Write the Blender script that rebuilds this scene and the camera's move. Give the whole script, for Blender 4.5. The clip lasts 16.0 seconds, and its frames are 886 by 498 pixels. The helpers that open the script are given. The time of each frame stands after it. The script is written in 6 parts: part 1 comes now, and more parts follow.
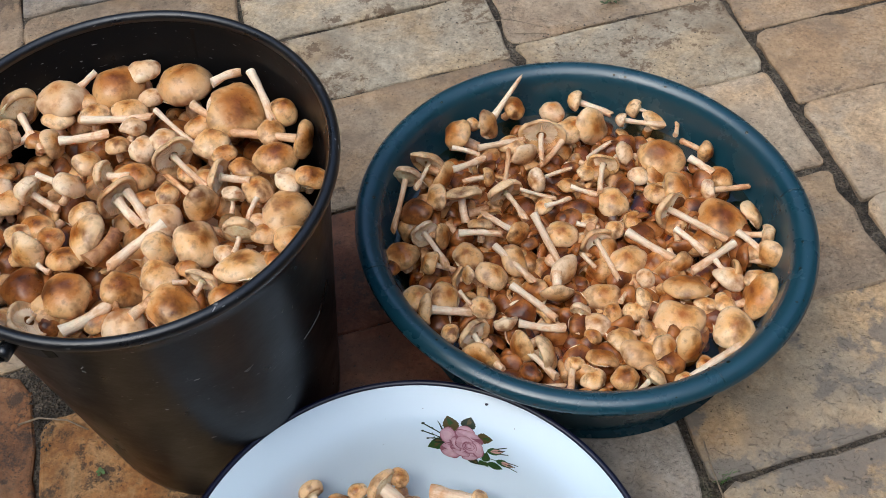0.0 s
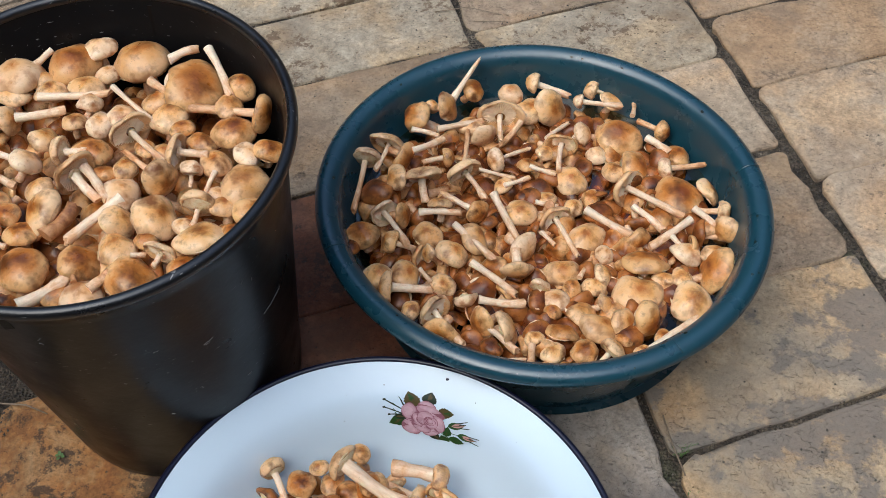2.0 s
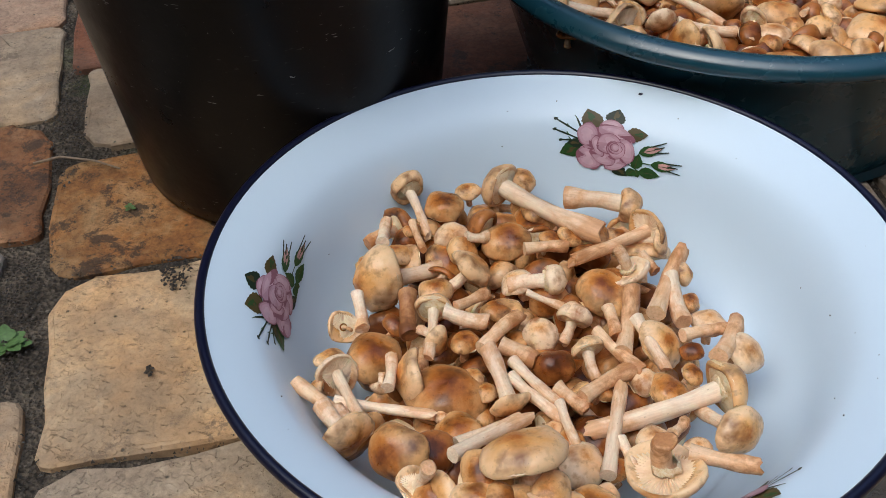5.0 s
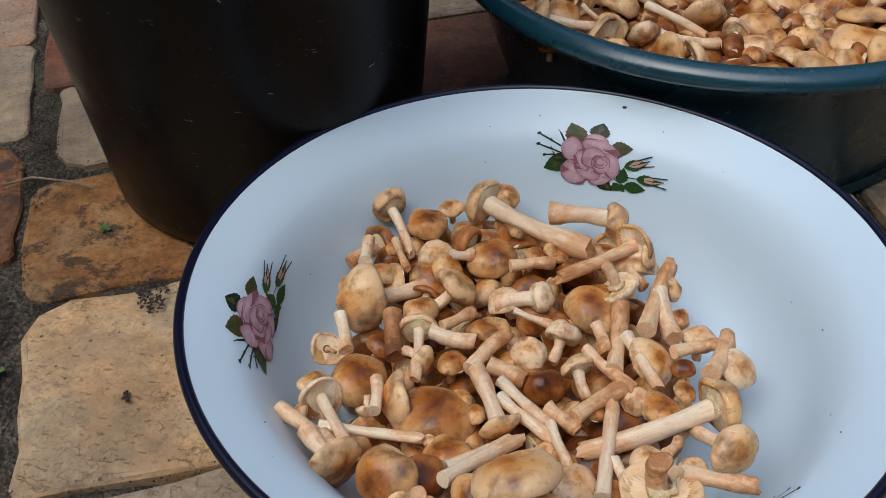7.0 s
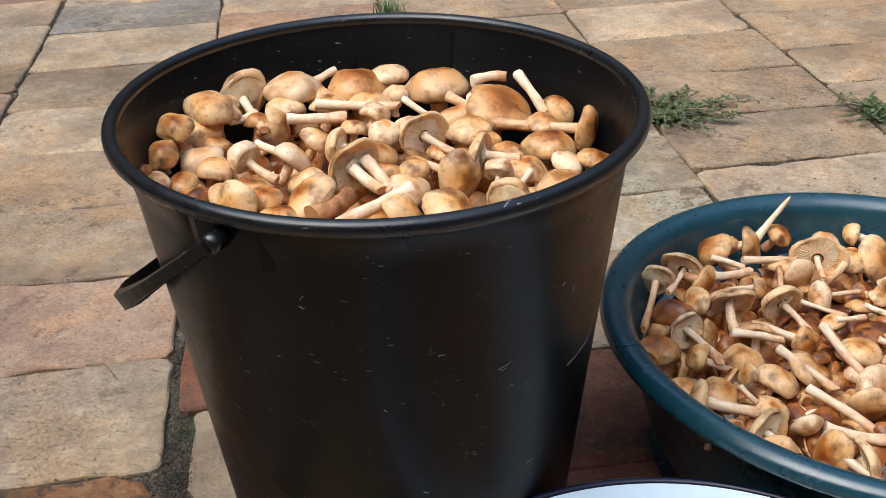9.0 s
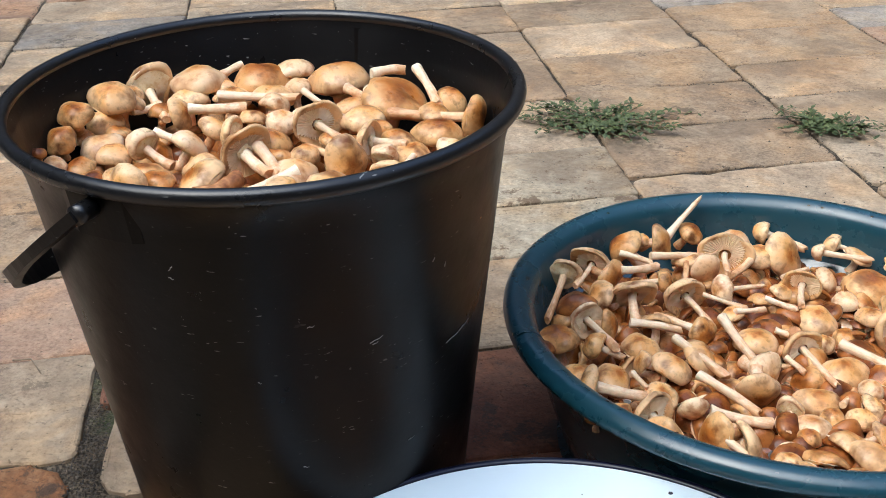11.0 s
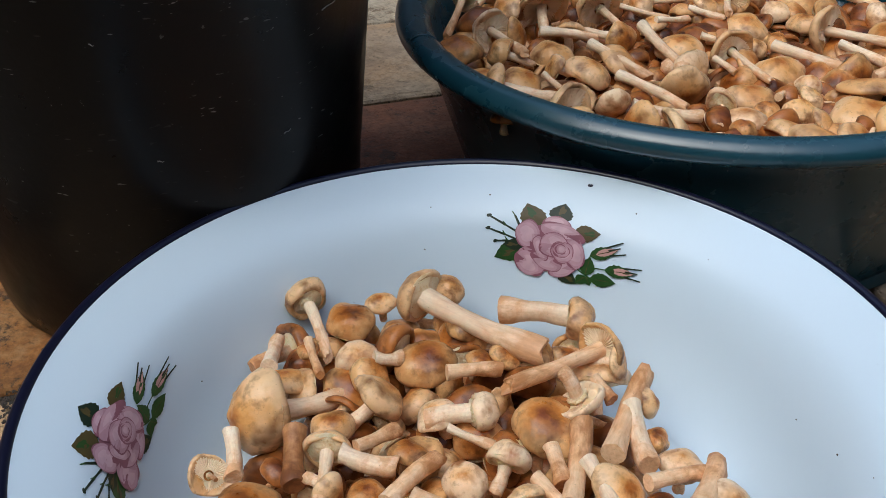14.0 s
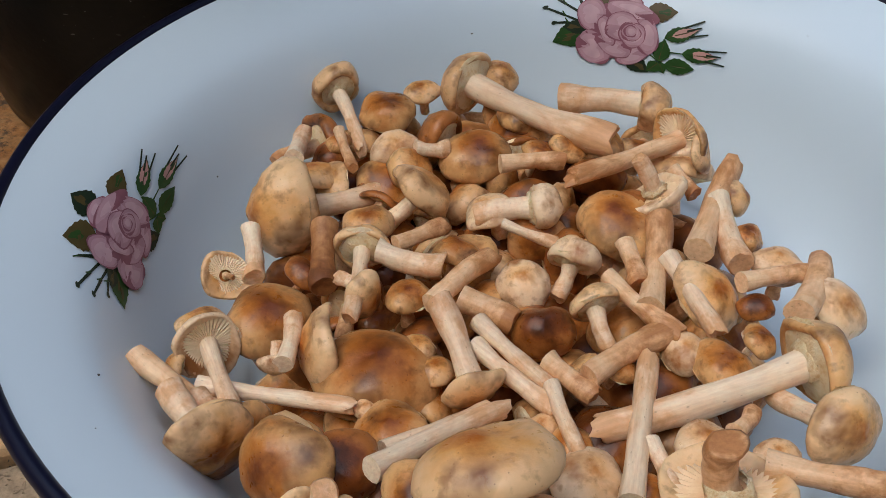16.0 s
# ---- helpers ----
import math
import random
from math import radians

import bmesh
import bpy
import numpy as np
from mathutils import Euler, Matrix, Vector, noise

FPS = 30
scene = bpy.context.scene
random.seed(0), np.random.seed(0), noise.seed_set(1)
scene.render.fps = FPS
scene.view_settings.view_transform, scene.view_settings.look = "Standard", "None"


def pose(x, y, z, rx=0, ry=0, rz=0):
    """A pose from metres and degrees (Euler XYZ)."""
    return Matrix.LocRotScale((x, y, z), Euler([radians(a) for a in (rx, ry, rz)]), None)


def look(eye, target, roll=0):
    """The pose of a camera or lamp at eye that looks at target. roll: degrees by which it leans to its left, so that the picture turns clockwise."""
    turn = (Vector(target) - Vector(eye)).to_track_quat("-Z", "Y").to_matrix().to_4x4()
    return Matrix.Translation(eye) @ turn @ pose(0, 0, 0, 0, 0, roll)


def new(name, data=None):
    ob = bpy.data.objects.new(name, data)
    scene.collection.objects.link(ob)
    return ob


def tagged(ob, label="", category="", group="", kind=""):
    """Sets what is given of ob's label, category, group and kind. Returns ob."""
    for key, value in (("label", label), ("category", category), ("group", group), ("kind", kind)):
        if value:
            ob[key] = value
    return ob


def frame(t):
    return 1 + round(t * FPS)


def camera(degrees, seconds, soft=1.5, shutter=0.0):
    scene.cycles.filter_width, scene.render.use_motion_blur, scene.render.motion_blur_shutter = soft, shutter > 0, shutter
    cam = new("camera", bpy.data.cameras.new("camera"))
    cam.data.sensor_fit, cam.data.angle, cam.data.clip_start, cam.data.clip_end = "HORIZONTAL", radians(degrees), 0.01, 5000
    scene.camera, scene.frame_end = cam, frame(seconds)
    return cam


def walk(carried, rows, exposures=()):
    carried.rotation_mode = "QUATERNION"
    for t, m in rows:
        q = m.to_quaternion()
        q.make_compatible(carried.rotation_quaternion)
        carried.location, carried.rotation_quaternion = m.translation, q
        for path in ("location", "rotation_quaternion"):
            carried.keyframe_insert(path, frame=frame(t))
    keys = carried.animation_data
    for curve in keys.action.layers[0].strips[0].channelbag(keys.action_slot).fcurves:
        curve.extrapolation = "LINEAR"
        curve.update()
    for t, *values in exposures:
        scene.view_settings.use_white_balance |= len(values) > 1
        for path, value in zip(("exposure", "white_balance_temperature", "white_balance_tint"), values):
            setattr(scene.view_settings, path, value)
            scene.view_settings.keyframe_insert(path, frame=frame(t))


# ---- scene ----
EXPOSURES = [(0.0, 0.6, 6000, 5), (1.5, 0.65, 6000, 5), (3.0, 0.48, 6000, 5), (4.5, 0.42, 6050, 4), (5.0, 0.46, 6150, 6), (7.5, 0.22, 6100, 5), (8.0, 0.79, 6150, 5), (8.5, 0.98, 6150, 5), (11.0, 1.05, 5950, 4), (12.5, 1.07, 5850, 3), (13.0, 0.79, 5950, 4), (13.5, 0.52, 6050, 4), (14.5, 0.33, 6150, 5), (16.0, 0.12, 6450, 7)]
cam = camera(43.61, 16.0, soft=0.75)
PATH = [
    (0, (0.4762, 0.6140, 0.8616), (0.2854, 1.1972, 0.0720), -6.95),
    (0.5, (0.4763, 0.6241, 0.8642), (0.2972, 1.2109, 0.0745), -6.35),
    (1, (0.4824, 0.6225, 0.8658), (0.3078, 1.2132, 0.0779), -6.13),
    (1.5, (0.4904, 0.6208, 0.8636), (0.3201, 1.2166, 0.0787), -5.96),
    (2, (0.4853, 0.5903, 0.8472), (0.3234, 1.1879, 0.0619), -5.14),
    (2.5, (0.4668, 0.5163, 0.7879), (0.3108, 1.1394, 0.0214), -3.33),
    (3, (0.4333, 0.4986, 0.7483), (0.2567, 1.1079, -0.0248), -4.04),
    (3.5, (0.4274, 0.4860, 0.6577), (0.2329, 1.1002, -0.1072), -4.39),
    (4, (0.4169, 0.4387, 0.6188), (0.2199, 1.0591, -0.1403), -3.51),
    (4.5, (0.4136, 0.4284, 0.5306), (0.2030, 1.1213, -0.1589), -2.66),
    (5, (0.4148, 0.4494, 0.4622), (0.1801, 1.1745, -0.1851), -3.25),
    (7.3, (0.4017, 0.4620, 0.4552), (0.1883, 1.2060, -0.1778), -2.76),
    (7.5, (0.3827, 0.4786, 0.4705), (0.1611, 1.2297, -0.1513), -2.90),
    (8, (0.3364, 0.5116, 0.5176), (0.0856, 1.2916, -0.0558), -2.38),
    (8.5, (0.3351, 0.5240, 0.5382), (0.0427, 1.3264, 0.0180), -2.16),
    (10.8, (0.4094, 0.5157, 0.5241), (0.0918, 1.3471, 0.0683), -2.33),
    (11, (0.4134, 0.5172, 0.5187), (0.1058, 1.3493, 0.0571), -1.98),
    (11.5, (0.4265, 0.5224, 0.5078), (0.1371, 1.3563, 0.0380), -1.89),
    (12, (0.4368, 0.5187, 0.4984), (0.1654, 1.3534, 0.0193), -1.82),
    (12.5, (0.4509, 0.5171, 0.4879), (0.1977, 1.3545, 0.0036), -1.77),
    (13, (0.4526, 0.5142, 0.4764), (0.2170, 1.3531, -0.0142), -1.90),
    (13.5, (0.4303, 0.5075, 0.4303), (0.2102, 1.3390, -0.0798), -1.55),
    (14, (0.4148, 0.5455, 0.3733), (0.1916, 1.3514, -0.1750), -2.05),
    (14.5, (0.3999, 0.5782, 0.3253), (0.1802, 1.3620, -0.2555), -2.05),
    (15, (0.3977, 0.5839, 0.3130), (0.1723, 1.3421, -0.2989), -2.63),
    (15.5, (0.3956, 0.5786, 0.3038), (0.1649, 1.3236, -0.3221), -2.92),
    (16, (0.3964, 0.5784, 0.3037), (0.1591, 1.3091, -0.3365), -3.54),
]
walk(cam, [(t, look(eye, target, roll)) for t, eye, target, roll in PATH], EXPOSURES)

# ---- world and light: bright overcast day, open sky overhead ----
SUN_AZ, SUN_EL = radians(212), radians(61)
world = bpy.data.worlds.new("overcast_sky")
scene.world = world
world.use_nodes = True
wn = world.node_tree.nodes
sky = wn.new("ShaderNodeTexSky")
sky.sky_type = "NISHITA"
sky.sun_disc = False
sky.sun_elevation = SUN_EL
sky.sun_rotation = SUN_AZ
sky.dust_density = 2.5
world.node_tree.links.new(sky.outputs["Color"], wn["Background"].inputs["Color"])
wn["Background"].inputs["Strength"].default_value = 0.18
sun = new("sun", bpy.data.lights.new("sun", "SUN"))
sun.data.energy, sun.data.angle, sun.data.color = 1.25, radians(64), (1.0, 0.985, 0.96)
sun.matrix_world = look((0.3 + 4 * math.sin(SUN_AZ) * math.cos(SUN_EL), 1.0 + 4 * math.cos(SUN_AZ) * math.cos(SUN_EL), 4 * math.sin(SUN_EL)), (0.3, 1.0, 0.0))


# ---- materials ----
class Mat:
    """A node material with short calls."""

    def __init__(self, name, rough=0.5, **more):
        self.m = bpy.data.materials.new(name)
        self.m.use_nodes = True
        self.t = self.m.node_tree
        self.b = self.t.nodes["Principled BSDF"]
        self.b.inputs["Roughness"].default_value = rough
        for k, v in more.items():
            self.b.inputs[k.replace("_", " ")].default_value = v

    def n(self, kind, **props):
        node = self.t.nodes.new(kind)
        for k, v in props.items():
            if k == "mode":
                node.operation = v
            elif k == "blend":
                node.data_type, node.blend_type = "RGBA", v
            elif k == "feature":
                node.feature = v
        return node

    def put(self, sock, v):
        if isinstance(v, bpy.types.NodeSocket):
            self.t.links.new(v, sock)
        else:
            sock.default_value = v

    def coords(self, shift=True):
        """Object coordinates, set off by a random step for each object."""
        co = self.n("ShaderNodeTexCoord").outputs["Object"]
        if not shift:
            return co
        rnd = self.n("ShaderNodeObjectInfo").outputs["Random"]
        add = self.n("ShaderNodeVectorMath", mode="ADD")
        mul = self.n("ShaderNodeMath", mode="MULTIPLY")
        self.put(mul.inputs[0], rnd)
        self.put(mul.inputs[1], 37.0)
        self.put(add.inputs[0], co)
        self.put(add.inputs[1], mul.outputs[0])
        return add.outputs[0]

    def local(self, shift=True):
        """Coordinates within one piece, kept with its mesh, set off by a random step for each piece."""
        at = self.n("ShaderNodeAttribute")
        at.attribute_name = "local"
        if not shift:
            return at.outputs["Vector"]
        own = self.n("ShaderNodeAttribute")
        own.attribute_name = "shift"
        step = self.math("ADD", self.math("MULTIPLY", self.rand(), 37.0), own.outputs["Fac"])
        add = self.n("ShaderNodeVectorMath", mode="ADD")
        self.put(add.inputs[0], at.outputs["Vector"])
        self.put(add.inputs[1], step)
        return add.outputs[0]

    def rand(self):
        return self.n("ShaderNodeObjectInfo").outputs["Random"]

    def noise(self, vec, scale, detail=4.0, rough=0.55, dist=0.0):
        node = self.n("ShaderNodeTexNoise")
        self.put(node.inputs["Vector"], vec)
        for k, v in (("Scale", scale), ("Detail", detail), ("Roughness", rough), ("Distortion", dist)):
            node.inputs[k].default_value = v
        return node.outputs["Fac"]

    def cells(self, vec, scale):
        node = self.n("ShaderNodeTexVoronoi")
        self.put(node.inputs["Vector"], vec)
        node.inputs["Scale"].default_value = scale
        return node.outputs["Distance"]

    def math(self, mode, a, b=0.0):
        node = self.n("ShaderNodeMath", mode=mode)
        self.put(node.inputs[0], a)
        self.put(node.inputs[1], b)
        return node.outputs[0]

    def ramp(self, fac, *stops):
        node = self.n("ShaderNodeValToRGB")
        self.put(node.inputs["Fac"], fac)
        els = node.color_ramp.elements
        while len(els) < len(stops):
            els.new(0.5)
        for e, (p, c) in zip(els, stops):
            e.position, e.color = p, (*c, 1) if isinstance(c, tuple) else (c, c, c, 1)
        return node.outputs["Color"]

    def mix(self, fac, a, b, blend="MIX"):
        node = self.n("ShaderNodeMix", blend=blend)
        self.put(node.inputs[0], fac)
        for sock, v in ((node.inputs[6], a), (node.inputs[7], b)):
            self.put(sock, (*v, 1) if isinstance(v, tuple) else v)
        return node.outputs[2]

    def bump(self, height, strength=0.3, distance=0.002):
        node = self.n("ShaderNodeBump")
        node.inputs["Strength"].default_value, node.inputs["Distance"].default_value = strength, distance
        self.put(node.inputs["Height"], height)
        self.put(self.b.inputs["Normal"], node.outputs["Normal"])
        return self

    def colour(self, v):
        self.put(self.b.inputs["Base Color"], (*v, 1) if isinstance(v, tuple) else v)
        return self

    def set(self, name, v):
        self.put(self.b.inputs[name], v)
        return self


def brick_material(name, light, mid, dark, stain, amount, ink=0.12, patch_size=9.0, blot_size=38.0, fray=0.8):
    """Old fired paver: mottled clay, sandy grain, pits, wormy marks, dark weather stains."""
    k = Mat(name, 0.82)
    co = k.coords()
    base = k.ramp(k.noise(co, patch_size, 7, 0.66, 0.5), (0.28, dark), (0.47, mid), (0.66, light))
    tint = k.mix(k.rand(), (0.86, 0.84, 0.82), (1.12, 1.06, 1.0))
    base = k.mix(1.0, base, tint, "MULTIPLY")
    hue = k.ramp(k.noise(co, 11.0, 5, 0.62, 0.6), (0.36, (0.80, 0.84, 0.88)), (0.48, (0.98, 0.98, 0.98)), (0.60, (1.24, 1.08, 0.86)))
    base = k.mix(0.6, base, hue, "MULTIPLY")
    grain = k.noise(co, 240.0, 3, 0.7)
    base = k.mix(0.7, base, k.ramp(grain, (0.3, 0.5), (0.72, 1.3)), "MULTIPLY")
    cloud = k.noise(co, 42.0, 7, 0.75, 0.4)
    base = k.mix(0.6, base, k.ramp(cloud, (0.32, 0.55), (0.5, 1.0), (0.72, 1.22)), "MULTIPLY")
    pale = k.ramp(k.noise(co, 34.0, 5, 0.7), (0.55, 0.0), (0.72, 1.0))
    base = k.mix(k.math("MULTIPLY", pale, 0.4), base, tuple(min(1, c * 1.35) for c in light))
    patch = k.noise(co, 14.0, 4, 0.6)
    zone = k.math("MULTIPLY", k.math("SUBTRACT", k.noise(co, 8.0, 2, 0.5), 0.5), 0.55)
    blot = k.ramp(k.math("ADD", k.noise(co, blot_size, 9, fray, 0.15), zone), (amount + 0.015, 0.0), (amount + 0.075, 1.0))
    base = k.mix(k.math("MULTIPLY", blot, 0.8), base, stain)
    smut = k.ramp(k.math("ADD", k.noise(co, 6.0, 3, 0.5), k.math("MULTIPLY", k.noise(co, 60.0, 6, 0.8), 0.5)), (0.76, 0.0), (0.9, 1.0))
    base = k.mix(k.math("MULTIPLY", smut, 0.5), base, stain)
    mp = k.n("ShaderNodeMapping")
    k.put(mp.inputs["Vector"], co)
    mp.inputs["Scale"].default_value, mp.inputs["Rotation"].default_value = (1.0, 2.6, 1.0), (0, 0, 0.5)
    pits = k.ramp(k.noise(mp.outputs[0], 120.0, 3, 0.6), (0.63, 0.0), (0.69, 1.0))
    base = k.mix(k.math("MULTIPLY", pits, 0.32), base, (0.07, 0.052, 0.036))
    worm = k.ramp(k.noise(co, 170.0, 2, 0.5, 0.4), (0.478, 0.0), (0.496, 1.0), (0.504, 1.0), (0.522, 0.0))
    worm = k.math("MULTIPLY", worm, k.ramp(k.noise(co, 150.0, 3, 0.6), (0.48, 0.0), (0.56, 1.0)))
    worm = k.math("MULTIPLY", worm, k.ramp(patch, (0.42, 0.15), (0.6, 1.0)))
    base = k.mix(k.math("MULTIPLY", worm, ink), base, (0.085, 0.06, 0.04))
    speck = k.ramp(k.math("ADD", k.cells(co, 85.0), k.math("MULTIPLY", k.noise(co, 200.0, 2, 0.5), 0.2)), (0.13, 1.0), (0.2, 0.0))
    base = k.mix(k.math("MULTIPLY", speck, 0.75), base, (0.045, 0.045, 0.035))
    k.colour(base)
    rough = k.noise(co, 55.0, 5, 0.65)
    h = k.math("ADD", k.math("MULTIPLY", rough, 0.7), k.math("MULTIPLY", grain, 0.25))
    h = k.math("SUBTRACT", h, k.math("MULTIPLY", k.math("MAXIMUM", k.math("MAXIMUM", speck, worm), pits), 0.5))
    return k.bump(h, 0.75, 0.0035).m


BRICK = {
    "tan": brick_material("paver_tan", (0.455, 0.35, 0.235), (0.385, 0.278, 0.178), (0.275, 0.187, 0.115), (0.12, 0.082, 0.052), 0.595),
    "cream": brick_material("paver_cream", (0.53, 0.425, 0.30), (0.455, 0.347, 0.235), (0.35, 0.25, 0.165), (0.16, 0.118, 0.08), 0.605),
    "grey": brick_material("paver_grey", (0.40, 0.36, 0.31), (0.325, 0.287, 0.243), (0.22, 0.192, 0.16), (0.085, 0.072, 0.06), 0.59),
    "stained": brick_material("paver_stained", (0.51, 0.415, 0.28), (0.44, 0.335, 0.21), (0.34, 0.24, 0.14), (0.17, 0.145, 0.12), 0.50, 0.14, 12.0, 20.0, 0.62),
    "straw": brick_material("paver_straw", (0.60, 0.465, 0.30), (0.54, 0.38, 0.22), (0.45, 0.275, 0.135), (0.21, 0.14, 0.085), 0.61),
    "grimy": brick_material("paver_grimy", (0.49, 0.42, 0.31), (0.41, 0.34, 0.24), (0.30, 0.235, 0.16), (0.12, 0.07, 0.036), 0.545, 0.2, 9.0, 48.0, 0.78),
    "orange": brick_material("paver_orange", (0.40, 0.255, 0.12), (0.30, 0.135, 0.038), (0.17, 0.068, 0.02), (0.022, 0.016, 0.011), 0.47, 0.35, 15.0),
    "rust": brick_material("paver_rust", (0.37, 0.22, 0.115), (0.265, 0.12, 0.046), (0.155, 0.065, 0.025), (0.035, 0.024, 0.017), 0.50, 0.35, 16.0),
    "red": brick_material("paver_red", (0.26, 0.12, 0.068), (0.18, 0.064, 0.032), (0.105, 0.036, 0.019), (0.045, 0.028, 0.02), 0.56),
    "pink": brick_material("paver_pink", (0.45, 0.33, 0.235), (0.37, 0.245, 0.168), (0.265, 0.152, 0.098), (0.14, 0.078, 0.053), 0.59),
}


def soil_material():
    k = Mat("joint_soil", 0.95)
    co = k.coords(False)
    base = k.ramp(k.noise(co, 30.0, 8, 0.7), (0.3, (0.022, 0.017, 0.011)), (0.48, (0.085, 0.064, 0.043)), (0.68, (0.21, 0.165, 0.115)))
    base = k.mix(0.8, base, k.ramp(k.noise(co, 260.0, 4, 0.7), (0.35, 0.35), (0.68, 1.7)), "MULTIPLY")
    moss = k.ramp(k.noise(co, 6.0, 5, 0.7), (0.56, 0.0), (0.66, 1.0))
    base = k.mix(k.math("MULTIPLY", moss, 0.6), base, (0.045, 0.07, 0.018))
    k.colour(base)
    return k.bump(k.math("ADD", k.noise(co, 140.0, 5, 0.7), k.cells(co, 330.0)), 1.0, 0.006).m


def plastic_material(name, col, col2, rough, grime, film=0.0, spec=0.4):
    """Scuffed, damp moulded plastic with a dried film of dust."""
    k = Mat(name, rough, Specular_IOR_Level=spec)
    co = k.coords(False)
    dust = k.ramp(k.noise(co, 7.0, 6, 0.65), (0.35, 0.0), (0.75, 1.0))
    base = k.mix(dust, col, col2)
    smear = k.ramp(k.noise(co, 18.0, 7, 0.7, 0.8), (0.5, 0.0), (0.8, 1.0))
    base = k.mix(k.math("MULTIPLY", smear, film), base, (0.075, 0.055, 0.042))
    for turn, size, lo in (((0.3, 0.5, 0.0), (110, 110, 420), 0.71), ((1.1, 0.2, 0.7), (380, 90, 380), 0.725), ((0.2, 0.9, 0.4), (40, 300, 340), 0.77)):
        scr = k.n("ShaderNodeMapping")
        k.put(scr.inputs["Vector"], co)
        scr.inputs["Scale"].default_value, scr.inputs["Rotation"].default_value = size, turn
        fine = k.ramp(k.noise(scr.outputs[0], 1.0, 2, 0.5), (lo, 0.0), (lo + 0.03, 1.0))
        fine = k.math("MULTIPLY", fine, k.ramp(k.noise(co, 30.0, 3, 0.6), (0.48, 0.1), (0.62, 1.0)))
        base = k.mix(k.math("MULTIPLY", fine, grime), base, (0.36, 0.35, 0.33))
    k.colour(base)
    k.set("Roughness", k.ramp(k.noise(co, 24.0, 6, 0.6), (0.3, rough - 0.08), (0.75, rough + 0.14)))
    return k.bump(k.math("ADD", k.noise(co, 160.0, 4, 0.6), k.math("MULTIPLY", k.noise(co, 45.0, 3, 0.6), 1.5)), 0.16, 0.0008).m


BLACK = plastic_material("black_plastic", (0.0040, 0.0039, 0.0042), (0.0070, 0.0064, 0.0064), 0.33, 0.5, 0.04, 0.17)
SCUFF = Mat("scuffed_plastic", 0.7).colour((0.22, 0.21, 0.20)).m
RIM_BLACK = plastic_material("worn_black_rim", (0.0055, 0.0058, 0.0068), (0.011, 0.011, 0.012), 0.3, 0.9, 0.1, 0.6)
BLUE = plastic_material("teal_plastic", (0.0085, 0.046, 0.066), (0.013, 0.058, 0.08), 0.26, 0.1, 0.0, 0.75)


def enamel_material(name, col, chip):
    k = Mat(name, 0.3, Specular_IOR_Level=0.4)
    co = k.coords(False)
    specks = k.ramp(k.noise(co, 90.0, 2, 0.5), (0.80, 0.0), (0.84, 1.0))
    haze = k.ramp(k.noise(co, 9.0, 2, 0.4), (0.2, tuple(c * 0.95 for c in col)), (0.8, col))
    k.colour(k.mix(k.math("MULTIPLY", specks, chip), haze, (0.03, 0.03, 0.035)))
    k.set("Roughness", k.ramp(k.noise(co, 14.0, 2, 0.4), (0.2, 0.27), (0.8, 0.33)))
    return k.bump(k.noise(co, 14.0, 2, 0.4), 0.03, 0.001).m


ENAMEL = enamel_material("white_enamel", (0.635, 0.755, 0.845), 0.7)
NAVY = enamel_material("navy_enamel", (0.006, 0.007, 0.022), 0.0)


def cap_material(name, rim, body, centre, spot, reach):
    """Wet honey-coloured cap: paler margin, browner crown, soft bruises and fine freckles."""
    k = Mat(name, 0.36, Subsurface_Weight=0.08, Subsurface_Scale=0.003, Coat_Weight=0.18, Coat_Roughness=0.16, Specular_IOR_Level=0.32)
    k.b.inputs["Subsurface Radius"].default_value = (1.0, 0.5, 0.25)
    raw = k.local(False)
    co = k.local()
    sep = k.n("ShaderNodeSeparateXYZ")
    k.put(sep.inputs[0], raw)
    rad = k.math("SQRT", k.math("ADD", k.math("MULTIPLY", sep.outputs[0], sep.outputs[0]), k.math("MULTIPLY", sep.outputs[1], sep.outputs[1])))
    rad = k.math("ADD", rad, k.math("MULTIPLY", k.math("SUBTRACT", k.noise(co, 1.5, 5, 0.6), 0.5), 1.3))
    base = k.ramp(rad, (0.02, centre), (reach, body), (0.95, rim))
    base = k.mix(1.0, base, k.mix(k.rand(), (0.87, 0.78, 0.69), (1.08, 1.07, 1.05)), "MULTIPLY")
    blot = k.ramp(k.noise(co, 1.15, 3, 0.5, 0.2), (0.50, 0.0), (0.72, 1.0))
    base = k.mix(k.math("MULTIPLY", blot, 0.9), base, spot)
    mot = k.ramp(k.noise(co, 3.2, 4, 0.55), (0.54, 0.0), (0.70, 1.0))
    base = k.mix(k.math("MULTIPLY", mot, 0.45), base, spot)
    freck = k.ramp(k.cells(co, 9.0), (0.05, 1.0), (0.16, 0.0))
    freck = k.math("MULTIPLY", freck, k.ramp(k.noise(co, 2.0, 3, 0.5), (0.45, 0.0), (0.6, 1.0)))
    base = k.mix(k.math("MULTIPLY", freck, 0.6), base, spot)
    wash = k.noise(co, 5.0, 5, 0.65)
    base = k.mix(0.3, base, k.ramp(wash, (0.3, 0.8), (0.7, 1.12)), "MULTIPLY")
    k.colour(base)
    k.set("Roughness", k.ramp(k.noise(co, 4.0, 4, 0.6), (0.3, 0.24), (0.7, 0.48)))
    return k.bump(k.math("ADD", k.noise(co, 3.0, 4, 0.6), k.math("MULTIPLY", k.noise(co, 18.0, 3, 0.6), 0.25)), 0.16, 0.002).m


